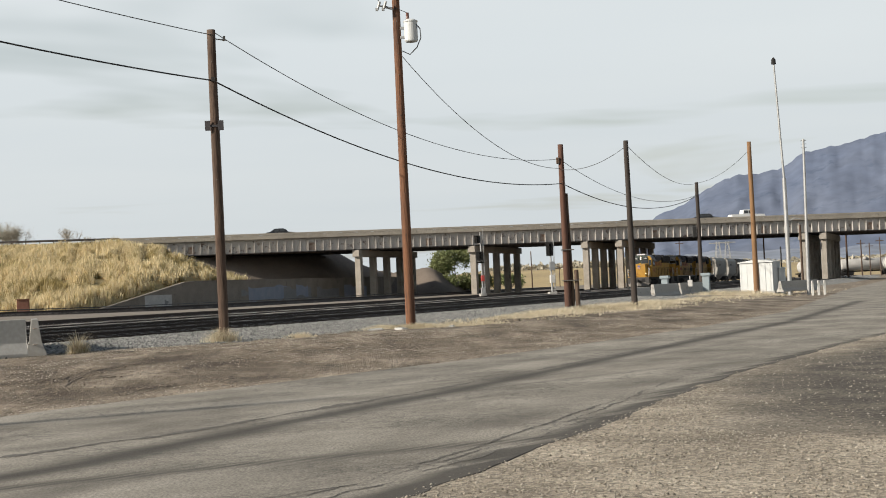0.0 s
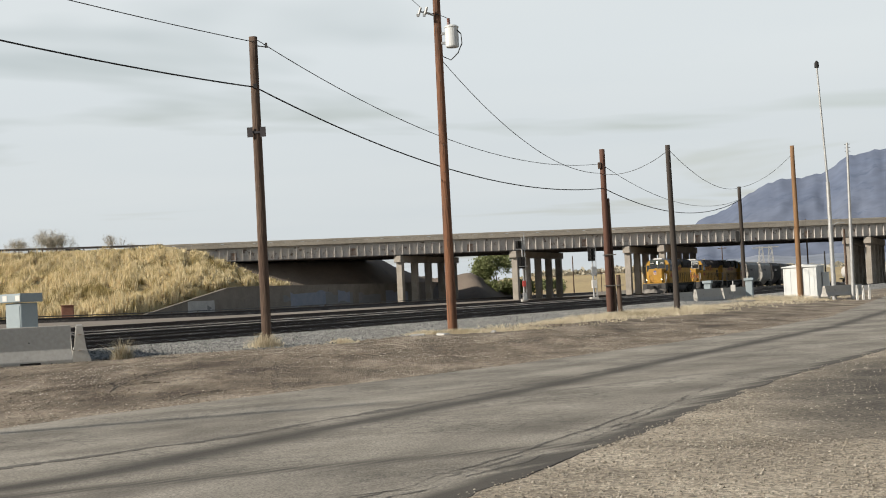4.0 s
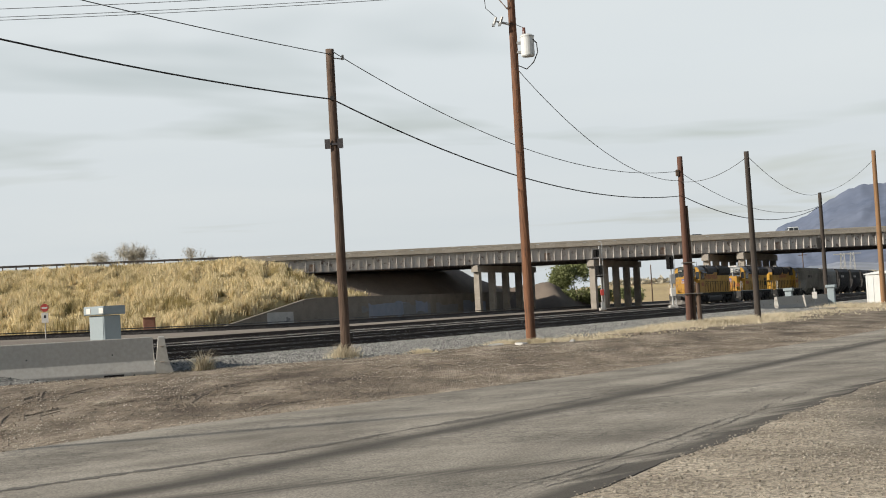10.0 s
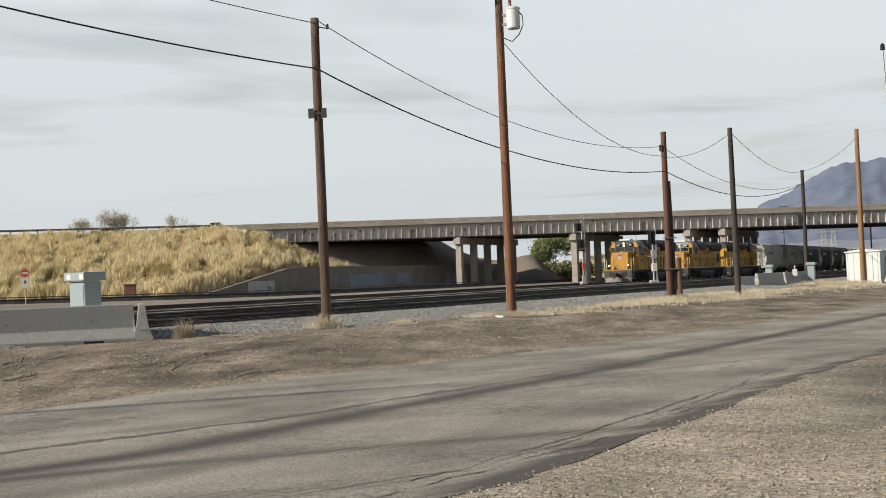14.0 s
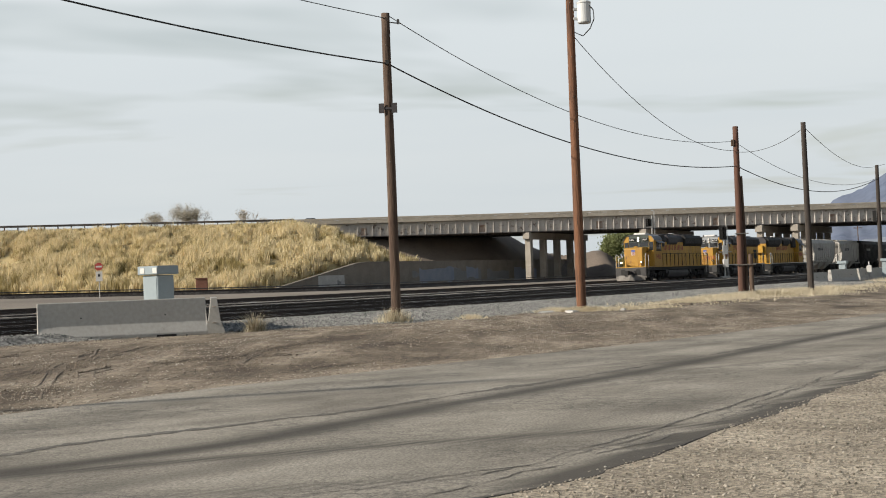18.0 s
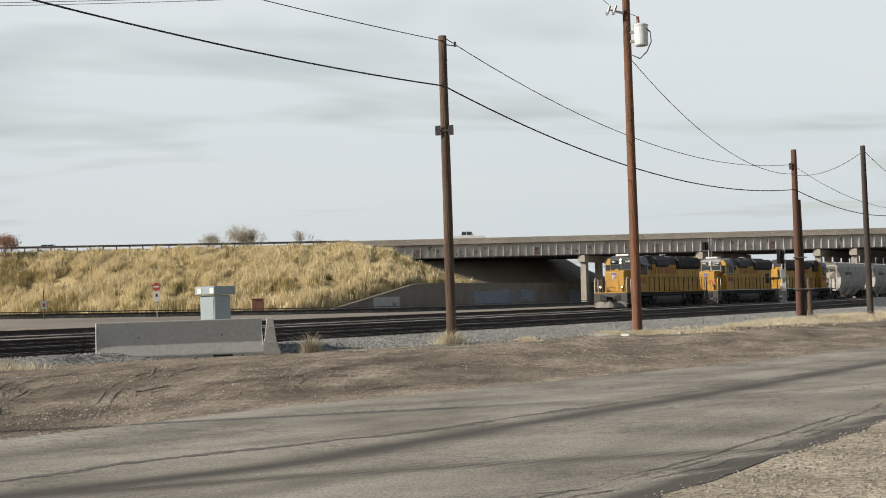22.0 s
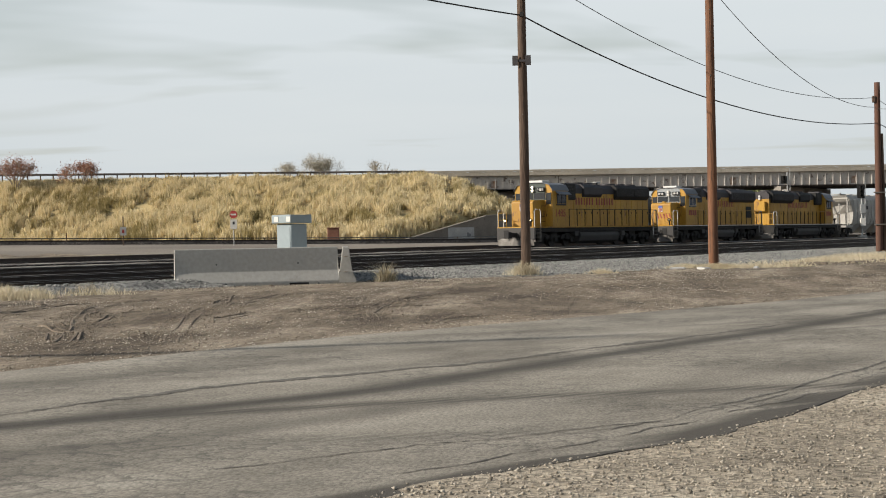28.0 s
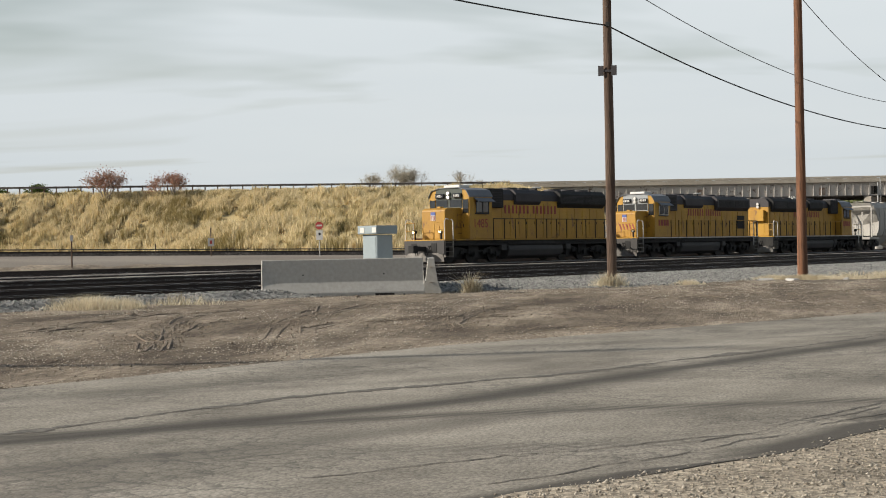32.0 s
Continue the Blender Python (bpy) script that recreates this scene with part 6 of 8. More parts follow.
def build_far_cluster():
    """Cabinets, barriers, shed and masts by the far end of the road."""
    pl = "pale concrete barrier among dry grass"
    build_barrier(15.6, 104.9, 18.2, 109.9, 0.36, pl, 0.95)
    build_barrier(18.4, 110.3, 21.0, 115.3, 0.36, pl, 0.95)
    build_barrier(14.2, 103.6, 15.3, 104.5, 0.34, "short white concrete barrier end", 0.8)
    for az, d, top, w in ((-8.95, 112, 0.16, 0.24), (-10.51, 116, 0.19, 0.26)):
        x, y = place_az(az, d)
        z = ground_z(x, y)
        hh = 1.6 + d * math.tan(radians(top)) - z
        t = thing("signal_case", pose(x, y, z, 0, 0, -20), "grey steel cable case with a square lid", "equipment case")
        part("body", bbox(-w, w, -w, w, -0.1, hh - 0.22, 0.02), M["box_grey"], t)
        part("lid", bbox(-w - 0.1, w + 0.1, -w - 0.1, w + 0.1, hh - 0.22, hh, 0.02), M["box_grey"], t)
    x, y = place_az(-9.9, 113)
    t = thing("meter_box", pose(x, y, ground_z(x, y), 0, 0, -10), "small white meter box on a post", "meter box")
    bm = bmesh.new()
    rod(bm, (0, 0, -0.2), (0, 0, 1.5), 0.05, 0.05, 8)
    part("post", bm, M["galv"], t)
    part("case", bbox(-0.18, 0.18, -0.2, -0.05, 0.7, 1.2, 0.02), M["white_paint"], t)
    # white shed
    x, y = place_az(-12.55, 112)
    z = 0.36
    t = thing("equipment_shed", pose(x, y, z, 0, 0, -30), "white steel equipment shed with a low ridged roof", "shed")
    part("wall", bbox(-1.25, 1.25, -1.0, 1.0, 0.0, 2.2, 0.02), M["shed_white"], t)
    bm = bmesh.new()
    prism(bm, [(-1.35, 2.18), (1.35, 2.18), (1.35, 2.24), (0, 2.42), (-1.35, 2.24)], "y", -1.1, 1.1)
    part("roof", bm, M["shed_white"], t)
    d = part("door", bbox(-0.2, 0.7, -1.03, -1.0, 0.1, 2.05, 0.006), M["shed_white"], t)
    part("handle", bbox(-0.1, -0.05, -1.07, -1.03, 0.95, 1.15), M["galv"], d)
    for k in range(6):
        xx = -1.15 + k * 0.44
        if not -0.3 < xx < 0.75:
            part("panel_seam", bbox(xx - 0.02, xx + 0.02, -1.02, -1.0, 0.05, 2.15), M["shed_white"], t)
    for k in range(4):
        part("side_seam", bbox(-1.27, -1.25, -0.75 + k * 0.45, -0.71 + k * 0.45, 0.05, 2.15), M["box_grey"], t)
    part("sill", bbox(-1.35, 1.35, -1.1, 1.1, -0.3, 0.06, 0.02), M["barrier"], t)
    x, y = place_az(-13.35, 112)
    t = thing("equipment_case", pose(x, y, 0.36, 0, 0, -20), "narrow white steel case beside the shed", "equipment case")
    part("body", bbox(-0.22, 0.22, -0.25, 0.25, -0.2, 1.7, 0.02), M["shed_white"], t)
    part("lid", bbox(-0.26, 0.26, -0.29, 0.29, 1.7, 1.76, 0.01), M["shed_white"], t)
    bm = bmesh.new()
    rod(bm, (0, 0, 1.7), (0, 0, 3.3), 0.05, 0.05, 8)
    part("vent_pipe", bm, M["loco_black"], t)
    x0, y0 = place_az(-13.25, 106)
    x1, y1 = place_az(-14.6, 110)
    build_barrier(x0, y0, x1, y1, 0.36, "low pale concrete barrier at the edge of the road", 0.75)
    for k in range(3):
        x, y = place_az(-14.45 - 0.22 * k, 106 + k)
        t = thing("pipe_hoop", pose(x, y, ground_z(x, y), 0, 0, 70), "white bent steel pipe hoop guarding the cabinets", "bollard", "pipe hoops")
        bm = bmesh.new()
        tube(bm, [(-0.45, 0, -0.2), (-0.4, 0, 0.85), (-0.25, 0, 1.0), (0.25, 0, 1.0), (0.4, 0, 0.85), (0.45, 0, -0.2)], 0.05, 8)
        part("pipe", bm, M["white_paint"], t)
    # masts
    x, y = place_az(-13.62, 108)
    t = thing("camera_mast", pose(x, y, 0.36), "tall thin grey steel mast with a camera on top", "mast")
    bm = bmesh.new()
    rod(bm, (0, 0, -0.3), (0, 0, 8.1), 0.17, 0.14, 14)
    part("lower_tube", bm, M["galv"], t)
    bm = bmesh.new()
    rod(bm, (0, 0, 8.0), (-0.3, 0, 16.4), 0.085, 0.06, 12)
    part("upper_tube", bm, M["galv"], t)
    bm = bmesh.new()
    rod(bm, (-0.3, 0, 16.3), (-0.3, 0, 16.65), 0.17, 0.15, 12)
    rod(bm, (-0.3, 0, 16.65), (-0.3, 0, 16.8), 0.15, 0.04, 12)
    part("camera_dome", bm, M["loco_black"], t)
    bm = bmesh.new()
    tube(bm, [(0, 0, 4.9), (0.55, 0, 5.2), (1.0, 0, 5.15)], 0.04)
    part("lamp_arm", bm, M["galv"], t)
    x, y = place_az(-14.3, 108)
    t = thing("radio_mast", pose(x, y, 0.36), "slim grey steel radio mast", "mast")
    bm = bmesh.new()
    rod(bm, (0, 0, -0.3), (0.2, 0, 10.8), 0.13, 0.08, 12)
    part("tube", bm, M["galv"], t)
    for k in range(3):
        bm = bmesh.new()
        rod(bm, (0.0, 0, 10.2 + k * 0.25), (0.4, 0, 10.2 + k * 0.25), 0.02, 0.02, 6)
        part("antenna_bar", bm, M["galv"], t)


def build_debris():
    rnd = random.Random(8)
    for x, y, w in ((-2.1, 52.2, 0.6), (-1.2, 51.9, 0.4), (0.6, 52.5, 0.25)):
        t = thing("concrete_slab", pose(x, y, ground_z(x, y) + 0.02, 3, -2, rnd.uniform(0, 60)), "flat broken piece of pale concrete on the dirt", "rubble", "broken concrete")
        bm = bmesh.new()
        prism(bm, [(-w / 2, -0.2), (w / 2 - 0.1, -0.25), (w / 2, 0.1), (0.1, 0.28), (-w / 2 + 0.1, 0.2)], "z", -0.05, 0.06)
        part("slab", bevel(bm, 0.015), M["patch_white"], t)
    for x, y, w in ((3.2, 57.5, 0.35), (4.4, 59.0, 0.3), (-12.9, 39.6, 0.16), (-14.6, 29.0, 0.22), (-3.6, 38.0, 0.14), (5.6, 60.5, 0.4), (9.0, 70.2, 0.5)):
        t = thing("rock", pose(x, y, ground_z(x, y), 0, 0, rnd.uniform(0, 180)), "dark rock lying on the dirt", "rock", "loose rocks")
        bm = bmesh.new()
        bmesh.ops.create_icosphere(bm, subdivisions=2, radius=w / 2)
        for v in bm.verts:
            v.co *= 1 + 0.35 * noise.noise(v.co * 5 + Vector((x, y, 0)))
            v.co.z *= 0.6
        part("stone", bm, M["clod"], t)


build_poles()
build_trackside()
build_signal(-1.9, 186, 2.2, ((1.92, 0.75, 1.0, -0.45), (1.22, 0.95, 1.5, -0.2)), ((0.40, 0.4, 0.75, "sign_red"), (-0.1, 0.5, 0.9, "galv")), "silver railway signal mast with two black heads")
build_signal(-4.6, 150, 1.55, ((1.4, 0.75, 1.35, -0.1),), ((0.75, 0.5, 0.9, "galv"), (0.25, 0.5, 0.8, "white_paint")), "silver railway signal mast with one black head")
build_far_cluster()
build_debris()

# ---- train: x runs from the front coupler back, the camera's side is -y, z = 0 on the rail ----


def wheelset(parent, x, spin):
    bm = bmesh.new()
    for y in (-0.72, 0.72):
        w = 0.065 * (1 if y > 0 else -1)
        rod(bm, (0, y - w, 0), (0, y + w, 0), 0.51, 0.50, 24)
        rod(bm, (0, y - w * 1.0, 0), (0, y - w * 1.5, 0), 0.545, 0.545, 24)
        rod(bm, (0, y + w, 0), (0, y + w * 1.5, 0), 0.16, 0.14, 12)
        for k in range(5):
            a = 2 * math.pi * k / 5
            rod(bm, (0.32 * math.cos(a), y + w * 0.9, 0.32 * math.sin(a)), (0.32 * math.cos(a), y + w * 1.15, 0.32 * math.sin(a)), 0.05, 0.05, 8)
    rod(bm, (0, -0.7, 0), (0, 0.7, 0), 0.09, 0.09, 10)
    ob = part("wheelset", bm, M["wheel"], parent, m=pose(x, 0, 0.51))
    spin.append((ob, x))
    return ob


SPIN = []


def build_truck(parent, x, axles):
    """A three-axle bogie: two side frames, bolster, springs, boxes, wheels."""
    half = 2.1 if axles == 3 else 0.9
    for sy in (-1, 1):
        bm = bmesh.new()
        prism(bm, [(x - half - 0.45, 0.55), (x - half - 0.3, 0.85), (x - half + 0.5, 0.95), (x - 0.4, 0.72), (x + 0.4, 0.72), (x + half - 0.5, 0.95), (x + half + 0.3, 0.85), (x + half + 0.45, 0.55), (x + half, 0.42), (x + half - 0.6, 0.6), (x - half + 0.6, 0.6), (x - half, 0.42)], "y", sy * 1.02, sy * 1.14)
        for k in range(axles):
            ax = x - half + 2 * half * k / (axles - 1)
            box(bm, ax - 0.17, ax + 0.17, sy * 1.05, sy * 1.22, 0.36, 0.68)
            if k < axles - 1:
                for q in (0.35, 0.65):
                    sx = ax + q * 2 * half / (axles - 1)
                    rod(bm, (sx, sy * 1.16, 0.5), (sx, sy * 1.16, 0.8), 0.11, 0.11, 8)
                rod(bm, (ax + 0.55, sy * 1.2, 0.62), (ax + 0.85, sy * 1.2, 0.62), 0.09, 0.09, 8)
        part("side_frame", bm, M["loco_black"], parent)
    part("brake_rigging", bbox(x - half - 0.2, x + half + 0.2, -0.5, 0.5, 0.2, 0.62, 0.03), M["loco_black"], parent)
    part("bolster", bbox(x - 0.5, x + 0.5, -1.0, 1.0, 0.6, 1.05, 0.03), M["loco_black"], parent)
    for k in range(axles):
        wheelset(parent, x - half + 2 * half * k / (axles - 1), SPIN)


def number(name, text, size, mat, parent, m, label=""):
    """Raised digits cut from a curve."""
    cu = bpy.data.curves.new(name, "FONT")
    cu.body = text
    cu.size = size
    cu.extrude = 0.004
    ob = bpy.data.objects.new(name, cu)
    me = bpy.data.meshes.new_from_object(ob)
    bpy.data.objects.remove(ob)
    me.materials.append(mat)
    ob = new(name, me)
    ob.parent = parent
    ob.matrix_basis = m
    if label:
        tagged(ob, label)
    return ob


def bars(parent, name, x0, x1, z, h, y, mat, widths, label=""):
    """Writing that stands as plain bars on a side."""
    x, total = x0, sum(widths)
    for k, w in enumerate(widths):
        ww = (x1 - x0) * w / total
        if k % 2 == 0:
            part(name, bbox(x, x + ww, y - 0.006, y + 0.006, z, z + h), mat, parent, label)
        x += ww


def build_locomotive(name, label, variant):
    e = thing(name, pose(0, 0, 0), label, "locomotive", "locomotives of the train")
    C = 10.5
    Y, G, B = M["yellow"], M["loco_grey"], M["loco_black"]

    def X(v):
        return v - C
    # frame, walkway, sill stripe
    part("frame", bbox(X(1.4), X(19.6), -1.42, 1.42, 1.02, 1.32, 0.02), B, e)
    part("walkway", bbox(X(1.35), X(19.65), -1.53, 1.53, 1.32, 1.40, 0.015), Y, e)
    # ends: plow, pilot, coupler, hoses, steps
    for end, sx in ((1.35, -1), (19.65, 1)):
        x = X(end)
        bm = bmesh.new()
        box(bm, x - 0.04, x + 0.04, -1.5, 1.5, 0.55, 1.34)
        part("pilot_plate", bm, M["loco_tank"] if sx < 0 else B, e)
        bm = bmesh.new()
        a, b = x, x + sx * 0.55
        v = [bm.verts.new(p) for p in ((a, -1.45, 0.12), (b, 0, 0.12), (a, 1.45, 0.12), (a, -1.35, 0.62), (x + sx * 0.2, 0, 0.62), (a, 1.35, 0.62), (a - sx * 0.05, -1.4, 0.12), (a - sx * 0.05, 1.4, 0.12), (a - sx * 0.05, -1.35, 0.62), (a - sx * 0.05, 1.35, 0.62))]
        for f in ((0, 1, 4, 3), (1, 2, 5, 4), (6, 7, 9, 8), (0, 3, 8, 6), (2, 7, 9, 5), (3, 4, 5, 9, 8), (0, 6, 7, 2, 1)):
            bm.faces.new([v[i] for i in f])
        part("plow", bm, M["plow"], e)
        bm = bmesh.new()
        box(bm, min(x, x + sx * 0.9), max(x, x + sx * 0.9), -0.14, 0.14, 0.72, 1.0)
        box(bm, min(x + sx * 0.85, x + sx * 1.25), max(x + sx * 0.85, x + sx * 1.25), -0.22, 0.2, 0.62, 1.06)
        part("coupler", bevel(bm, 0.03), B, e)
        bm = bmesh.new()
        for y in (-0.5, -0.36, 0.36, 0.5):
            tube(bm, [(x + sx * 0.05, y, 1.05), (x + sx * 0.25, y * 0.95, 0.75), (x + sx * 0.3, y * 0.9, 0.5)], 0.028)
        part("air_hose", bm, B, e)
        for sy in (-1, 1):
            y0, y1 = min(sy * 1.2, sy * 1.53), max(sy * 1.2, sy * 1.53)
            for k in range(4):
                z = 0.42 + k * 0.27
                part("step", bbox(min(x - sx * 0.06, x - sx * 0.75), max(x - sx * 0.06, x - sx * 0.75), y0, y1, z - 0.02, z + 0.02), M["plow"], e)
            for q in (0.03, 0.76):
                part("step_stringer", bbox(min(x - sx * q, x - sx * (q + 0.03)), max(x - sx * q, x - sx * (q + 0.03)), y0, y1, 0.36, 1.33), M["plow"], e)
            # white grab irons at the corners
            bm = bmesh.new()
            tube(bm, [(x - sx * 0.05, sy * 1.47, 1.38), (x - sx * 0.05, sy * 1.47, 2.45), (x - sx * 0.2, sy * 1.47, 2.6), (x - sx * 0.45, sy * 1.47, 2.55)], 0.028)
            tube(bm, [(x - sx * 0.8, sy * 1.5, 0.7), (x - sx * 0.8, sy * 1.5, 2.45), (x - sx * 0.65, sy * 1.5, 2.55)], 0.028)
            part("grab_iron", bm, M["white_paint"], e)
        for s2 in (-1, 1):
            bm = bmesh.new()
            for y in (0.75, 1.4):
                rod(bm, (x, s2 * y, 1.38), (x, s2 * y, 2.38), 0.022, 0.022, 6)
            for z in (1.9, 2.38):
                tube(bm, [(x, s2 * 0.75, z), (x, s2 * 1.4, z)], 0.02)
            part("end_handrail", bm, Y, e)
    # low nose
    bm = bmesh.new()
    prism(bm, [(X(2.2), 1.40), (X(3.75), 1.40), (X(3.75), 3.26), (X(2.42), 3.24), (X(2.2), 3.12)], "y", -0.88, 0.88)
    part("nose", bevel(bm, 0.07, 2), M["yellow"], e, "yellow short nose")
    bm = bbox(X(2.185), X(2.2), -0.45, 0.15, 1.5, 2.2)
    part("nose_door", bm, M["yellow"], e)
    # headlamp housing hump and sand filler on the nose, grab irons up its side
    part("sand_filler", bbox(X(2.7), X(3.0), -0.15, 0.15, 3.24, 3.34, 0.02), M["yellow"], e)
    bm = bmesh.new()
    for k in range(4):
        z = 1.75 + 0.36 * k
        tube(bm, [(X(3.35), -0.88, z), (X(3.35), -0.95, z), (X(3.68), -0.95, z), (X(3.68), -0.88, z)], 0.014, 5)
    part("nose_grab", bm, B, e)
    # step doorways beside the coupler: flat black panels paint the shade inside them
    for sy in (-1, 1):
        part("pilot_recess_shade", bbox(X(1.285), X(1.312), min(sy * 0.55, sy * 0.95), max(sy * 0.55, sy * 0.95), 0.66, 1.18), B, e)
    bm = bmesh.new()
    box(bm, X(2.17), X(2.19), -0.16, 0.18, 2.82, 3.0)
    part("nose_emblem_top", bm, M["blue_paint"], e)
    bm = bmesh.new()
    for k in range(3):
        box(bm, X(2.17), X(2.19), -0.13 + k * 0.1, -0.07 + k * 0.1, 2.52, 2.80)
    part("nose_emblem_stripe", bm, M["red_paint"], e)
    part("nose_emblem_field", bbox(X(2.176), X(2.196), -0.16, 0.18, 2.5, 2.82), M["white_paint"], e)
    # cab
    bm = bmesh.new()
    prism(bm, [(-1.53, 1.40), (1.53, 1.40), (1.53, 3.95), (1.30, 4.30), (0.7, 4.44), (-0.7, 4.44), (-1.30, 4.30), (-1.53, 3.95)], "x", X(3.7), X(5.9))
    part("cab", bevel(bm, 0.03), Y, e, "yellow driver's cab with dark windows")
    # dark anti-glare panel over the nose, round the windscreen and the number boards
    bm = bmesh.new()
    prism(bm, [(-1.0, 3.24), (1.0, 3.24), (1.0, 4.36), (0.7, 4.42), (-0.7, 4.42), (-1.0, 4.36)], "x", X(3.685), X(3.70))
    part("cab_brow", bm, M["loco_green"] if variant == 1 else M["loco_pale"] if variant == 2 else G, e, "dark green-grey panel round the windscreen" if variant == 1 else "")
    bm = bmesh.new()
    prism(bm, [(-1.545, 3.88), (-1.545, 3.96), (-1.31, 4.315), (-0.71, 4.47), (0.71, 4.47), (1.31, 4.315), (1.545, 3.96), (1.545, 3.88), (1.53, 3.88), (1.53, 3.945), (1.30, 4.295), (0.7, 4.435), (-0.7, 4.435), (-1.30, 4.295), (-1.53, 3.945), (-1.53, 3.88)], "x", X(3.62), X(5.95))
    part("cab_roof", bm, M["loco_awning"], e, "weathered grey curved cab roof")
    for sy in (-1, 1):
        for a, b in ((4.35, 4.9), (4.98, 5.5)):
            w = part("side_window", bbox(X(a), X(b), min(sy * 1.525, sy * 1.55), max(sy * 1.525, sy * 1.55), 3.0, 3.62), M["glass"], e)
            bm = bmesh.new()
            for q in (a - 0.05, b):
                box(bm, X(q), X(q + 0.05), min(sy * 1.53, sy * 1.57), max(sy * 1.53, sy * 1.57), 2.95, 3.67)
            for q in (2.93, 3.62):
                box(bm, X(a - 0.05), X(b + 0.05), min(sy * 1.532, sy * 1.568), max(sy * 1.532, sy * 1.568), q, q + 0.05)
            part("window_frame", bm, M["white_paint"] if variant == 2 else G, w)
        bm = bmesh.new()
        prism(bm, [(sy * 1.52, 3.82), (sy * 1.56, 3.84), (sy * 1.9, 3.62), (sy * 1.88, 3.59)], "x", X(4.1), X(5.75))
        part("sun_awning", bm, M["loco_awning"], e)
        part("armrest", bbox(X(4.2), X(5.5), min(sy * 1.53, sy * 1.6), max(sy * 1.53, sy * 1.6), 2.86, 2.93, 0.01), B, e)
    for y0, y1 in ((-1.42, -1.08), (-0.92, -0.1), (0.1, 0.92), (1.08, 1.42)):
        mid_w = abs(y0) < 1 and abs(y1) < 1
        w = part("front_window", bbox(X(3.672), X(3.705), y0, y1, 3.32 if mid_w else 2.95, 3.74), M["glass"], e)
        for q in (y0 - 0.03, y1):
            part("gasket", bbox(X(3.665), X(3.70), q, q + 0.03, 3.29 if mid_w else 2.92, 3.77), B, w)
    # front doors beside the nose
    for sy in (-1, 1):
        d = part("cab_door", bbox(X(3.675), X(3.70), min(sy * 0.98, sy * 1.46), max(sy * 0.98, sy * 1.46), 1.45, 2.9), Y, e)
        part("door_handle", bbox(X(3.655), X(3.675), min(sy * 1.05, sy * 1.1), max(sy * 1.05, sy * 1.1), 2.1, 2.3), B, d)
    for y0 in (-0.62, 0.02):
        nb = part("number_board", bbox(X(3.55), X(3.72), y0 - 0.35 if y0 < 0 else y0 + 0.33, y0 + 0.27 if y0 < 0 else y0 + 0.95, 3.86, 4.12, 0.02), M["glass"], e)
        lo = y0 - 0.29 if y0 < 0 else y0 + 0.4
        if variant == 1:
            number("number", "1485", 0.24, M["white_paint"], nb, Matrix.Translation((X(3.538), lo + 0.5, 3.90)) @ Euler((math.pi / 2, 0, -math.pi / 2)).to_matrix().to_4x4())
        else:
            for k in range(4):
                part("number_bar", bbox(X(3.535), X(3.549), lo + k * 0.13, lo + 0.07 + k * 0.13, 3.92, 4.06), M["white_paint"], nb)
    for z in (3.9, 4.14):
        bm = bmesh.new()
        rod(bm, (X(3.72), 0, z), (X(3.56), 0, z), 0.105, 0.105, 14)
        hl = part("headlight_case", bm, M["white_paint"], e)
        bm = bmesh.new()
        rod(bm, (X(3.565), 0, z), (X(3.55), 0, z), 0.07, 0.07, 14)
        part("lens", bm, M["lamp"] if variant == 1 else M["white_paint"], hl)
    for y in (-1.0, 1.0):
        bm = bmesh.new()
        rod(bm, (X(1.75), y, 1.85), (X(1.55), y, 1.85), 0.12, 0.12, 14)
        box(bm, X(1.6), X(1.75), y - 0.03, y + 0.03, 1.40, 1.75)
        dl = part("ditch_light", bm, B, e)
        bm = bmesh.new()
        rod(bm, (X(1.548), y, 1.85), (X(1.535), y, 1.85), 0.07, 0.07, 14)
        part("lens", bm, M["lamp"] if variant == 1 else M["white_paint"], dl)
    # roof gear
    bm = bbox(X(3.95), X(4.95), -0.6, 0.6, 4.44, 4.63, 0.06, 2)
    part("air_conditioner", bm, M["white_paint"] if variant != 3 else G, e, "white roof air conditioner")
    bm = bmesh.new()
    for k in range(3):
        rod(bm, (X(12.3), -0.15 + k * 0.15, 4.62), (X(12.9 - k * 0.12), -0.15 + k * 0.15, 4.66), 0.03, 0.07, 8)
    box(bm, X(12.25), X(12.35), -0.2, 0.2, 4.4, 4.64)
    part("air_horn", bm, M["white_paint"], e)
    bm = bmesh.new()
    rod(bm, (X(6.3), -0.5, 4.4), (X(6.3), -0.5, 5.0), 0.02, 0.015, 6)
    part("antenna", bm, B, e)
    # long hood: body, panels, roof
    part("long_hood", bbox(X(5.9), X(19.2), -0.92, 0.92, 1.40, 3.9, 0.04), Y, e)
    bm = bmesh.new()
    prism(bm, [(-0.93, 3.74), (0.93, 3.74), (0.93, 4.12), (0.66, 4.42), (-0.66, 4.42), (-0.93, 4.12)], "x", X(5.9), X(19.22))
    part("hood_roof", bevel(bm, 0.02), G, e, "dark grey hood roof")
    part("air_filter_box", bbox(X(5.95), X(7.5), -1.22, 1.22, 3.28, 4.45, 0.05), B if variant != 2 else G, e)
    bm = bmesh.new()
    prism(bm, [(-0.95, 3.35), (-1.2, 3.6), (-1.2, 4.2), (-0.9, 4.45), (0.9, 4.45), (1.2, 4.2), (1.2, 3.6), (0.95, 3.35)], "x", X(13.6), X(18.9))
    part("radiator", bevel(bm, 0.02), B if variant != 2 else G, e, "black radiator section of the hood")
    bm = bmesh.new()
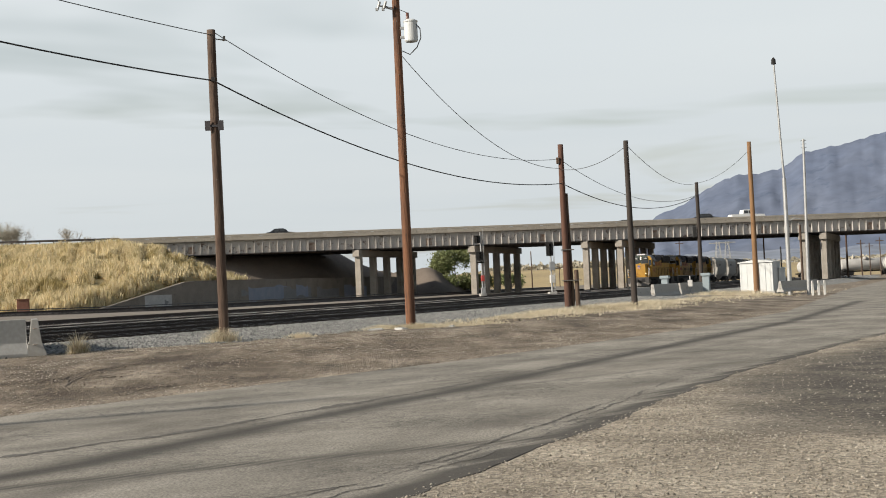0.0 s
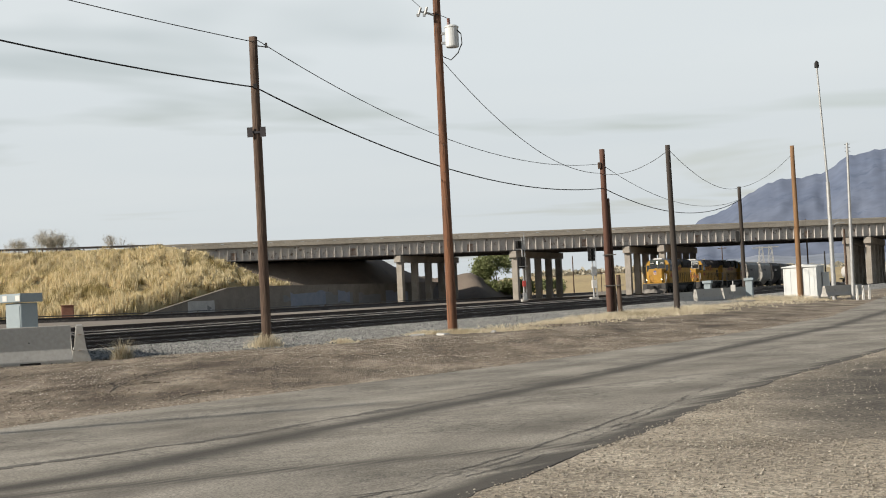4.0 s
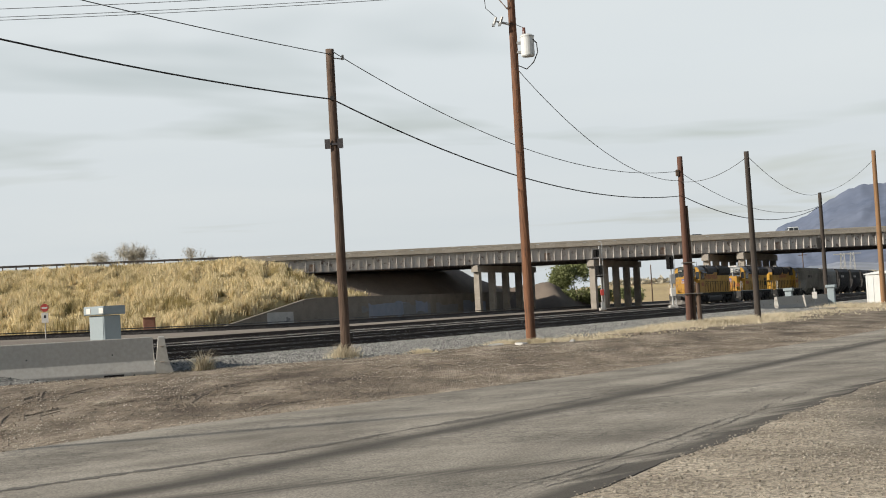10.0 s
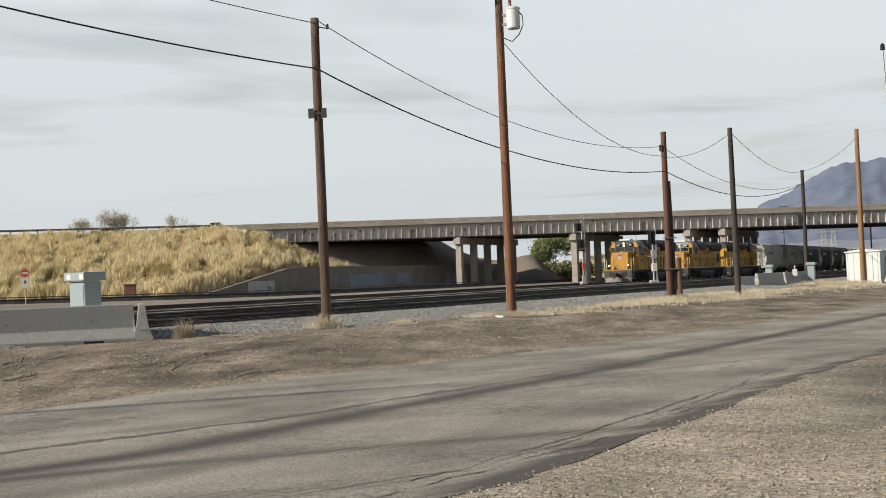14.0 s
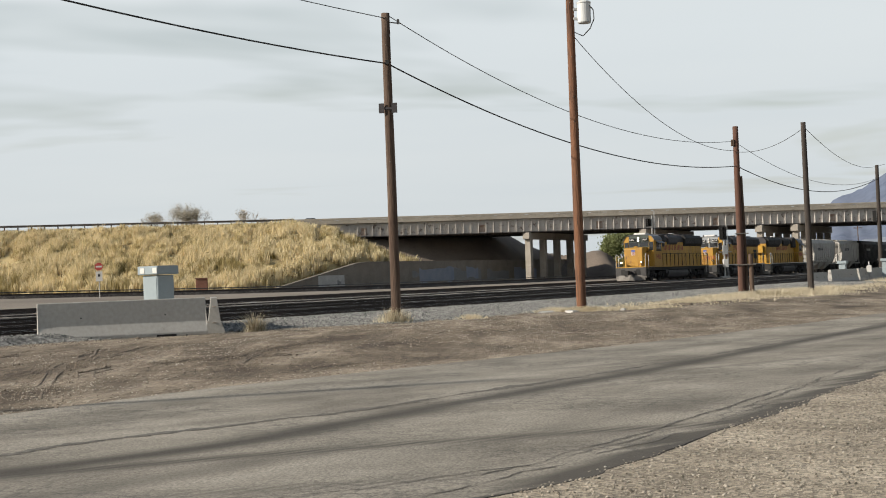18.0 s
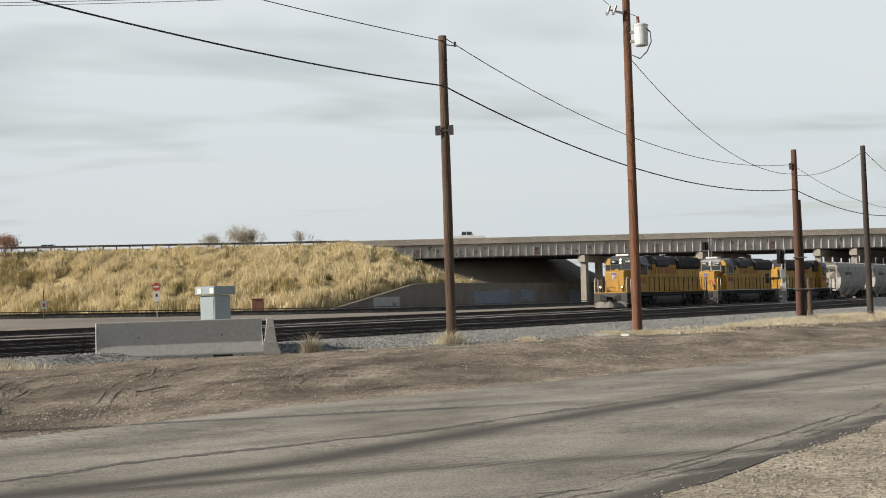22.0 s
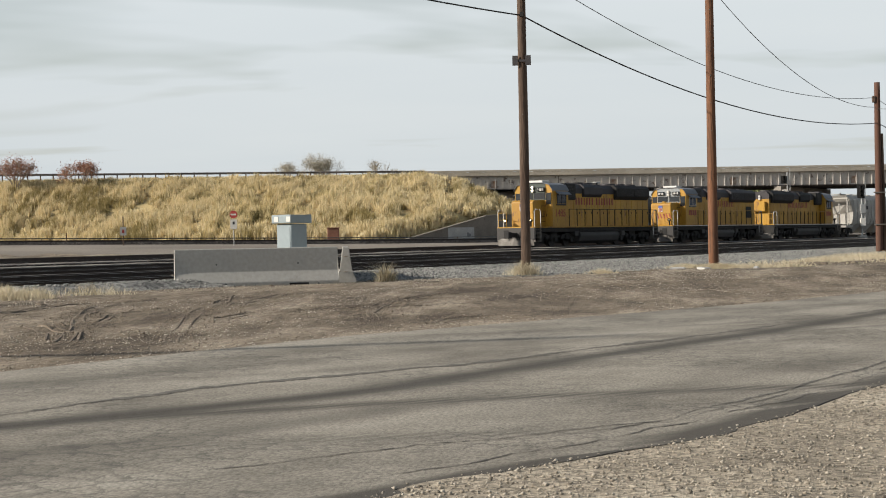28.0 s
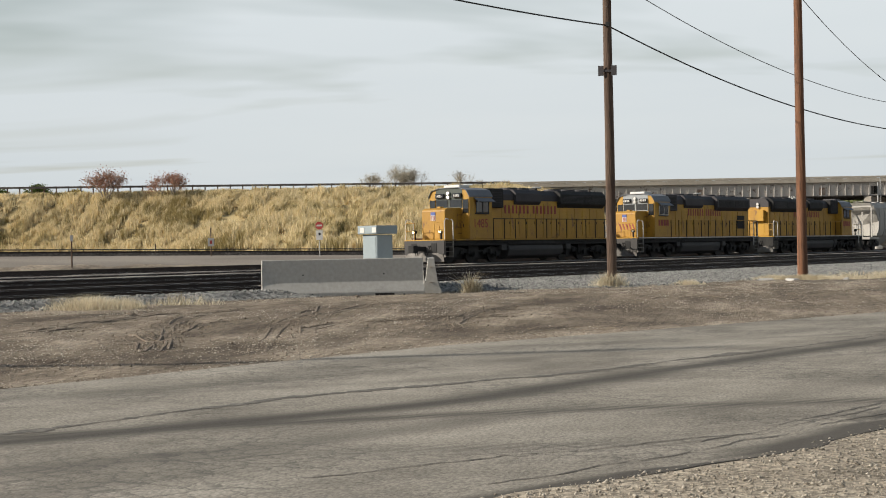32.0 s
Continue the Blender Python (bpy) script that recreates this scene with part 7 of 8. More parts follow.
    prism(bm, [(-0.94, 3.5), (-1.1, 3.7), (-1.1, 4.2), (-0.85, 4.44), (0.85, 4.44), (1.1, 4.2), (1.1, 3.7), (0.94, 3.5)], "x", X(8.9), X(11.6))
    part("brake_blister", bevel(bm, 0.02), B if variant == 3 else G, e)
    for x in (9.6, 10.9, 14.4, 16.0, 17.6):
        bm = bmesh.new()
        rod(bm, (X(x), 0, 4.40), (X(x), 0, 4.58), 0.58, 0.55, 20)
        rod(bm, (X(x), 0, 4.56), (X(x), 0, 4.60), 0.2, 0.2, 12)
        part("roof_fan", bm, G, e)
    bm = bmesh.new()
    box(bm, X(12.0), X(12.22), -0.35, 0.35, 4.4, 4.62)
    part("exhaust_stack", bm, B, e)
    for sy in (-1, 1):
        # engine-room doors with hinges and latches
        for k in range(13):
            x = 7.65 + k * 0.88
            z1 = 3.3 if (13.4 < x + 0.8) or (8.8 < x + 0.4 < 11.7) else 3.6
            d = part("hood_door", bbox(X(x), X(x + 0.82), min(sy * 0.925, sy * 0.945), max(sy * 0.925, sy * 0.945), 1.55, z1), Y, e)
            part("latch", bbox(X(x + 0.74), X(x + 0.80), min(sy * 0.945, sy * 0.965), max(sy * 0.945, sy * 0.965), 2.3, 2.45), B, d)
        # handrail with posts
        post = None
        for k in range(13):
            m = pose(X(6.05 + k * 1.11), sy * 1.48, 1.38)
            if post is None:
                bm = bmesh.new()
                rod(bm, (0, 0, 0), (0, 0, 1.24), 0.03, 0.03, 6)
                post = part("handrail_post", bm, B, e, m=m)
            else:
                again("handrail_post", post, e, m)
        bm = bmesh.new()
        tube(bm, [(X(6.05), sy * 1.48, 2.61), (X(19.37), sy * 1.48, 2.61)], 0.022)
        part("handrail", bm, B if variant == 1 else Y, e)
        bm = bmesh.new()
        box(bm, X(1.5), X(19.5), min(sy * 1.53, sy * 1.545), max(sy * 1.53, sy * 1.545), 1.33, 1.39)
        part("sill_stripe", bm, M["white_paint"] if variant != 1 else Y, e)
        lx = (7.9, 13.4) if variant == 1 else (9.5, 14.5)
        bars(e, "letter_bar", X(lx[0]), X(lx[1]), 2.95, 0.5, sy * 0.953, M["red_paint"], [1.2, 1.5, 1.2, 1.6, 1.2, 1.5, 1, 1.6, 1.2, 1.5, 1.2, 1.6, 1.2, 3.2, 1.2, 1.5, 1.2, 1.6, 1.2, 1.5, 1.2, 1.6, 1, 1.6, 1.2, 1.5, 1.2])
        if variant == 1:
            turn = Euler((math.pi / 2, 0, 0 if sy < 0 else math.pi)).to_matrix().to_4x4()
            number("cab_number", "1485", 0.74, M["red_paint"], e, Matrix.Translation((X(4.0) if sy < 0 else X(5.8), sy * 1.54, 2.08)) @ turn, "faded red cab number")
        else:
            bars(e, "number_bar", X(4.2), X(5.6), 2.2, 0.42, sy * 1.54, M["red_paint"], [2, 1, 3, 1, 3, 1, 3])
    for sy in (-1, 1):
        # slatted radiator intakes and the blower louvres behind the cab
        for a, b, z0, z1, yy, cnt in ((13.9, 16.2, 3.66, 4.14, 1.2, 6), (16.4, 18.7, 3.66, 4.14, 1.2, 6), (6.1, 7.3, 3.45, 4.25, 1.22, 8)):
            gr = part("intake_grille", bbox(X(a), X(b), min(sy * yy, sy * (yy + 0.012)), max(sy * yy, sy * (yy + 0.012)), z0, z1), B, e)
            for k in range(cnt):
                z = z0 + (z1 - z0) * (k + 0.5) / cnt
                part("slat", bbox(X(a), X(b), min(sy * (yy + 0.012), sy * (yy + 0.035)), max(sy * (yy + 0.012), sy * (yy + 0.035)), z - 0.012, z + 0.012), G, gr)
        # cables, brackets and piping hung under the walkway
        bm = bmesh.new()
        tube(bm, [(X(2.4), sy * 1.46, 1.2), (X(7.4), sy * 1.46, 1.2), (X(7.6), sy * 1.46, 1.1), (X(13.4), sy * 1.46, 1.1), (X(13.6), sy * 1.46, 1.2), (X(18.8), sy * 1.46, 1.2)], 0.03, 6)
        part("brake_pipe", bm, B, e)
        for a in (6.9, 13.8):
            part("equipment_locker", bbox(X(a), X(a + 0.5), min(sy * 1.1, sy * 1.45), max(sy * 1.1, sy * 1.45), 0.72, 1.04, 0.02), M["loco_tank"], e)
    # rear sand box, number boards and lamp at the hood's end
    part("rear_sand_box", bbox(X(19.2), X(19.5), -0.6, 0.6, 2.6, 3.5, 0.03), Y, e)
    bm = bmesh.new()
    for z in (3.75, 3.98):
        rod(bm, (X(19.2), 0, z), (X(19.34), 0, z), 0.11, 0.11, 12)
    part("rear_headlight", bm, M["white_paint"], e)
    if variant == 2:
        for sy in (-1, 1):
            # a flat black plate stands for the shade inside the hatch
            part("open_hatch", bbox(X(17.2), X(18.4), min(sy * 0.93, sy * 0.97), max(sy * 0.93, sy * 0.97), 2.0, 3.0), B, e, "black open hatch in the hood side")
        bm = bmesh.new()
        for k in range(5):
            prism(bm, [(-1.35 + k * 0.26, 1.95), (-1.25 + k * 0.26, 1.95), (-1.1 + k * 0.26, 2.35), (-1.2 + k * 0.26, 2.35)], "x", X(1.30), X(1.325))
        part("warning_stripe", bm, M["red_paint"], e)
    # fuel tank, air tanks, bogies
    bm = bmesh.new()
    prism(bm, [(-1.42, 1.0), (-1.5, 0.75), (-1.35, 0.36), (-0.9, 0.18), (0.9, 0.18), (1.35, 0.36), (1.5, 0.75), (1.42, 1.0)], "x", X(7.6), X(13.4))
    part("fuel_tank", bevel(bm, 0.04), M["loco_tank"], e)
    for sy in (-1, 1):
        bm = bmesh.new()
        rod(bm, (X(8.0), sy * 1.3, 1.12), (X(12.6), sy * 1.3, 1.12), 0.16, 0.16, 12)
        part("air_reservoir", bm, B, e)
    build_truck(e, X(4.7), 3)
    build_truck(e, X(16.3), 3)
    return e


def build_hopper(label, mat, end_mat):
    """Covered hopper wagon, 17 m long, with outlet chutes, end platforms and ladders."""
    e = thing("hopper_car", pose(0, 0, 0), label, "wagon", "wagons of the train")
    bm = bmesh.new()
    prof = [(-1.3, 1.35), (-1.5, 1.9), (-1.56, 2.8), (-1.5, 3.9), (-1.15, 4.35), (1.15, 4.35), (1.5, 3.9), (1.56, 2.8), (1.5, 1.9), (1.3, 1.35)]
    prism(bm, prof, "x", -6.2, 6.2)
    part("body", bm, mat, e)
    for sx in (-1, 1):
        bm = bmesh.new()
        ring = [bm.verts.new((sx * 6.2, y, z)) for y, z in prof]
        end = [bm.verts.new((sx * (7.4 - max(0, (4.35 - z)) * 0.75) if z > 2.0 else sx * 5.7, y * 0.98, z)) for y, z in prof]
        n = len(prof)
        for i in range(n):
            bm.faces.new((ring[i], ring[(i + 1) % n], end[(i + 1) % n], end[i]))
        bm.faces.new(end)
        part("slope_end", bm, end_mat, e)
        part("end_platform", bbox(min(sx * 5.8, sx * 8.1), max(sx * 5.8, sx * 8.1), -1.4, 1.4, 1.0, 1.22, 0.02), mat, e)
        bm = bmesh.new()
        for y in (-1.35, 1.35, -0.5, 0.5):
            box(bm, sx * 7.55 - 0.05, sx * 7.55 + 0.05, y - 0.05, y + 0.05, 1.2, 4.1 if abs(y) > 1 else 3.5)
        box(bm, sx * 7.55 - 0.06, sx * 7.55 + 0.06, -1.4, 1.4, 3.95, 4.1)
        part("end_post", bm, end_mat, e)
        bm = bmesh.new()
        for sy in (-1, 1):
            for k in range(9):
                z = 1.4 + k * 0.32
                rod(bm, (sx * 7.1, sy * 1.42, z), (sx * 7.5, sy * 1.42, z), 0.018, 0.018, 6)
            rod(bm, (sx * 7.1, sy * 1.42, 1.2), (sx * 7.1, sy * 1.42, 4.1), 0.02, 0.02, 6)
        part("ladder", bm, end_mat, e)
        bm = bmesh.new()
        box(bm, min(sx * 8.0, sx * 8.9), max(sx * 8.0, sx * 8.9), -0.15, 0.15, 0.72, 1.0)
        part("coupler", bm, M["loco_black"], e)
        build_truck(e, sx * 6.6, 2)
    for k in range(3):
        x = -3.9 + k * 3.9
        bm = bmesh.new()
        a = [bm.verts.new(p) for p in ((x - 1.8, -1.25, 1.4), (x + 1.8, -1.25, 1.4), (x + 1.8, 1.25, 1.4), (x - 1.8, 1.25, 1.4))]
        b = [bm.verts.new(p) for p in ((x - 0.4, -0.5, 0.42), (x + 0.4, -0.5, 0.42), (x + 0.4, 0.5, 0.42), (x - 0.4, 0.5, 0.42))]
        for i in range(4):
            bm.faces.new((a[i], a[(i + 1) % 4], b[(i + 1) % 4], b[i]))
        bm.faces.new(b)
        part("chute", bm, mat, e)
    for k in range(11):
        x = -6.0 + k * 1.2
        for sy in (-1, 1):
            bm = bmesh.new()
            pr = [(y * 1.0, z) for y, z in ((1.3, 1.35), (1.5, 1.9), (1.56, 2.8), (1.5, 3.9), (1.56, 3.9), (1.63, 2.8), (1.57, 1.9), (1.37, 1.35))]
            prism(bm, [(sy * y, z) for y, z in pr], "x", x - 0.04, x + 0.04)
            part("side_rib", bm, mat, e)
    part("roof_walk", bbox(-7.2, 7.2, -0.45, 0.45, 4.44, 4.50), mat, e)
    for k in range(6):
        bm = bmesh.new()
        rod(bm, (-5.2 + k * 2.08, -0.75, 4.34), (-5.2 + k * 2.08, -0.75, 4.46), 0.3, 0.28, 14)
        part("hatch", bm, mat, e)
    for sy in (-1, 1):
        bars(e, "letter_bar", -4.2, -1.2, 2.9, 0.35, sy * 1.575, M["white_paint"] if mat == M["hopper_dark"] else M["loco_grey"], [3, 1, 2, 1, 3, 1, 3])
    return e


def build_tank(label, mat):
    e = thing("tank_car", pose(0, 0, 0), label, "wagon", "tank wagons")
    bm = bmesh.new()
    prev = None
    for x, r in ((-7.6, 0.2), (-7.5, 0.8), (-7.25, 1.25), (-6.9, 1.48), (6.9, 1.48), (7.25, 1.25), (7.5, 0.8), (7.6, 0.2)):
        ring = [bm.verts.new((x, r * math.cos(a), 2.75 + r * math.sin(a))) for a in [2 * math.pi * i / 24 for i in range(24)]]
        if prev:
            for i in range(24):
                bm.faces.new((prev[i], prev[(i + 1) % 24], ring[(i + 1) % 24], ring[i]))
        else:
            bm.faces.new(ring[::-1])
        prev = ring
    bm.faces.new(prev)
    part("tank", bm, mat, e, smooth=True)
    bm = bmesh.new()
    rod(bm, (0, 0, 4.1), (0, 0, 4.55), 0.6, 0.6, 16)
    part("dome", bm, mat, e)
    part("underframe", bbox(-8.2, 8.2, -0.4, 0.4, 0.9, 1.25, 0.02), M["loco_black"], e)
    bm = bmesh.new()
    box(bm, -1.0, 1.0, -1.3, 1.3, 4.05, 4.1)
    for x in (-1.0, 1.0):
        for y in (-1.3, 1.3):
            rod(bm, (x, y, 4.1), (x, y, 5.0), 0.02, 0.02, 6)
    part("top_platform", bm, M["loco_black"], e)
    for sx in (-1, 1):
        part("saddle", bbox(min(sx * 5.6, sx * 6.6), max(sx * 5.6, sx * 6.6), -1.2, 1.2, 1.2, 1.6), M["loco_black"], e)
        build_truck(e, sx * 5.9, 2)
    return e


# front of the train on the line, in metres, second by second
S_T = [(0, 132.3), (6, 108.3), (9, 97.5), (13, 81.1), (14, 77.3), (19, 58.0), (23, 39.8), (25, 30.6), (28, 16.9), (32, -0.8)]
S_POLY = np.polyfit([a for a, b in S_T], [b for a, b in S_T], 3)


def s_at(t):
    return float(np.polyval(S_POLY, t))


TRAIN = []      # thing, distance of its middle behind the front coupler, turned round
TRAIN.append((build_locomotive("diesel_locomotive", "yellow and grey diesel locomotive with lit headlights, leading", 1), 10.5, False))
TRAIN.append((build_locomotive("diesel_locomotive", "faded yellow diesel locomotive with a grey hood roof", 2), 31.5, False))
TRAIN.append((build_locomotive("diesel_locomotive", "yellow diesel locomotive coupled with its cab at the rear", 3), 52.5, True))
h_light = build_hopper("light grey covered hopper wagon with end ladders", M["hopper_light"], M["hopper_light"])
h_dark = build_hopper("black covered hopper wagon", M["hopper_dark"], M["hopper_dark"])
TRAIN.append((h_light, 63 + 8.9, False))
TRAIN.append((h_dark, 63 + 8.9 + 17.8 * 2, False))
for k, src in ((1, h_light), (3, h_dark), (4, h_dark), (5, h_dark), (6, h_light), (7, h_dark), (8, h_dark), (9, h_dark), (10, h_light)):
    TRAIN.append((copy_thing(src, pose(0, 0, 0)), 63 + 8.9 + 17.8 * k, False))

# ---- vegetation and distance ----


def build_shrub(name, label, x, y, z, height, width, mat, seed, bare=0.0, leaves=1400, size=0.22):
    """Trunk, forking limbs, and a crown of separate leaves gathered round the twigs' ends."""
    rnd = random.Random(seed)
    t = thing(name, pose(x, y, z), label, "tree" if height > 4 else "shrub")
    bm = bmesh.new()
    tips = []

    def grow(p, d, length, r, depth):
        q = p + d * length
        rod(bm, p, q, r, r * 0.62, 6, cap=False)
        if depth == 0:
            tips.append(q)
            return
        for k in range(rnd.choice((2, 3, 3))):
            nd = (d + Vector((rnd.uniform(-1, 1), rnd.uniform(-1, 1), rnd.uniform(-0.25, 0.6))) * 0.75).normalized()
            nd.x *= width / height * 1.1
            grow(q, nd.normalized(), length * rnd.uniform(0.6, 0.85), r * 0.6, depth - 1)
    stems = 1 if height > 7 else 6
    for k in range(stems):
        d = Vector((rnd.uniform(-0.7, 0.7) if stems > 1 else 0.05, rnd.uniform(-0.5, 0.5) if stems > 1 else 0, 1)).normalized()
        grow(Vector((0, 0, -0.2)), d, height * 0.33, height * 0.022, 3 if stems > 1 else 4)
    part("trunk", bm, M["bark"] if height > 6.5 else M["twig"], t)
    if leaves:
        tp = np.array([tuple(q) for q in tips])
        pick = RNG.integers(0, len(tp), leaves)
        base = tp[pick] * RNG.uniform(0.78, 1.0, (leaves, 1)) + RNG.normal(0, height * 0.07, (leaves, 3))
        n = len(base)
        a = RNG.normal(0, 1, (n, 3))
        b = RNG.normal(0, 1, (n, 3))
        a /= np.linalg.norm(a, axis=1)[:, None]
        b /= np.linalg.norm(b, axis=1)[:, None]
        s = size * RNG.uniform(0.5, 1.3, n)[:, None]
        v = np.stack([base - a * s, base + b * s * 0.6, base + a * s, base - b * s * 0.6], 1).reshape(-1, 3)
        f = np.arange(n * 4).reshape(n, 4)
        me_ob = raw_mesh("crown", v, f, mat, "", "")
        me_ob.parent = t
        for key in ("kind", "category", "label"):
            if key in me_ob:
                del me_ob[key]
    return t


def on_bank(az, v, dz=0.0):
    """A place on the embankment's top in a direction from the camera."""
    lo, hi = -200.0, 60.0
    for _ in range(40):
        mid = (lo + hi) / 2
        p = BR @ Vector((mid, v, 0))
        if math.degrees(math.atan2(-p.x, p.y)) > az:
            lo = mid
        else:
            hi = mid
    return lo, (BR @ Vector((lo, v, 0)))


def bank_shrub(az, v, name, label, h, w, mat, seed, **kw):
    u, p = on_bank(az, v)
    z = bank_z(u, v)[2]
    build_shrub(name, label, p.x, p.y, z - 0.1, h, w, mat, seed, **kw)


bank_shrub(27.5, -4.0, "shrub", "red-leaved autumn shrub on the grassy slope", 5.6, 5.0, M["leaf_red"], 1, leaves=4200, size=0.11)
bank_shrub(25.1, -4.0, "shrub", "red-leaved autumn shrub on the grassy slope", 4.9, 4.2, M["leaf_red"], 2, leaves=3800, size=0.11)
bank_shrub(30.0, 21.6, "shrub", "green bush beyond the highway guardrail", 3.6, 6.5, M["leaf_green"], 3)
bank_shrub(31.4, 21.6, "shrub", "green bush beyond the highway guardrail", 3.2, 6.0, M["leaf_green"], 31)
bank_shrub(28.6, 21.6, "shrub", "yellowing bush beyond the highway guardrail", 2.6, 6.0, M["leaf_yellow"], 4)
bank_shrub(26.2, 21.6, "shrub", "dull green bush beyond the highway guardrail", 2.2, 4.0, M["leaf_brown"], 5, leaves=1800, size=0.08)
bank_shrub(24.0, 21.6, "shrub", "bare brown bush beyond the highway guardrail", 2.4, 3.0, M["leaf_brown"], 6, leaves=1500, size=0.08)
bank_shrub(22.6, 21.6, "shrub", "dull green bush beyond the highway guardrail", 2.0, 3.5, M["leaf_green"], 7, leaves=600)
bank_shrub(21.2, 21.6, "shrub", "dull green bush beyond the highway guardrail", 1.9, 3.0, M["leaf_brown"], 8, leaves=1500, size=0.08)
bank_shrub(19.8, 21.6, "shrub", "low brown bush beyond the highway guardrail", 1.7, 3.0, M["leaf_brown"], 9, leaves=1500, size=0.08)
bank_shrub(17.2, 21.6, "shrub", "pale bare shrub beyond the highway", 4.4, 3.0, M["leaf_brown"], 10, leaves=2600, size=0.08)
bank_shrub(16.4, 21.6, "shrub", "pale bare shrub beyond the highway", 5.8, 4.8, M["leaf_brown"], 11, leaves=4200, size=0.08)
bank_shrub(15.7, 21.6, "shrub", "pale bare shrub beyond the highway", 5.0, 4.0, M["leaf_brown"], 12, leaves=3200, size=0.08)
bank_shrub(13.8, 21.6, "shrub", "thin bare sapling beyond the highway", 4.6, 2.4, M["leaf_brown"], 13, leaves=700, size=0.08)
bank_shrub(13.2, 21.6, "shrub", "thin bare sapling beyond the highway", 3.0, 2.0, M["leaf_brown"], 14, leaves=500, size=0.08)

# green tree and brush seen under the bridge
for az, d, h, w, mt, sd, lb in ((-0.85, 250, 8.8, 12, "leaf_olive", 21, "leafy olive-green tree behind the bridge"), (-0.95, 247, 4.4, 11, "leaf_olive", 26, "low olive-green bush behind the bridge"), (-0.2, 246, 4.2, 7.5, "leaf_olive", 22, "green bush behind the bridge"), (-1.6, 253, 4.6, 8, "leaf_olive", 23, "green bush behind the bridge"), (0.6, 275, 4.8, 5, "leaf_brown", 24, "dull brown bush behind the bridge"), (-2.0, 285, 4.0, 6.0, "leaf_yellow", 25, "yellowing bush behind the bridge"), (-2.9, 285, 4.6, 7.0, "leaf_olive", 27, "dull green bush behind the bridge")):
    x, y = place_az(az, d)
    build_shrub("tree" if h > 6 else "shrub", lb, x, y, 0.6, h, w, M[mt], sd, leaves=11000 if h > 6 else 4200, size=0.21)


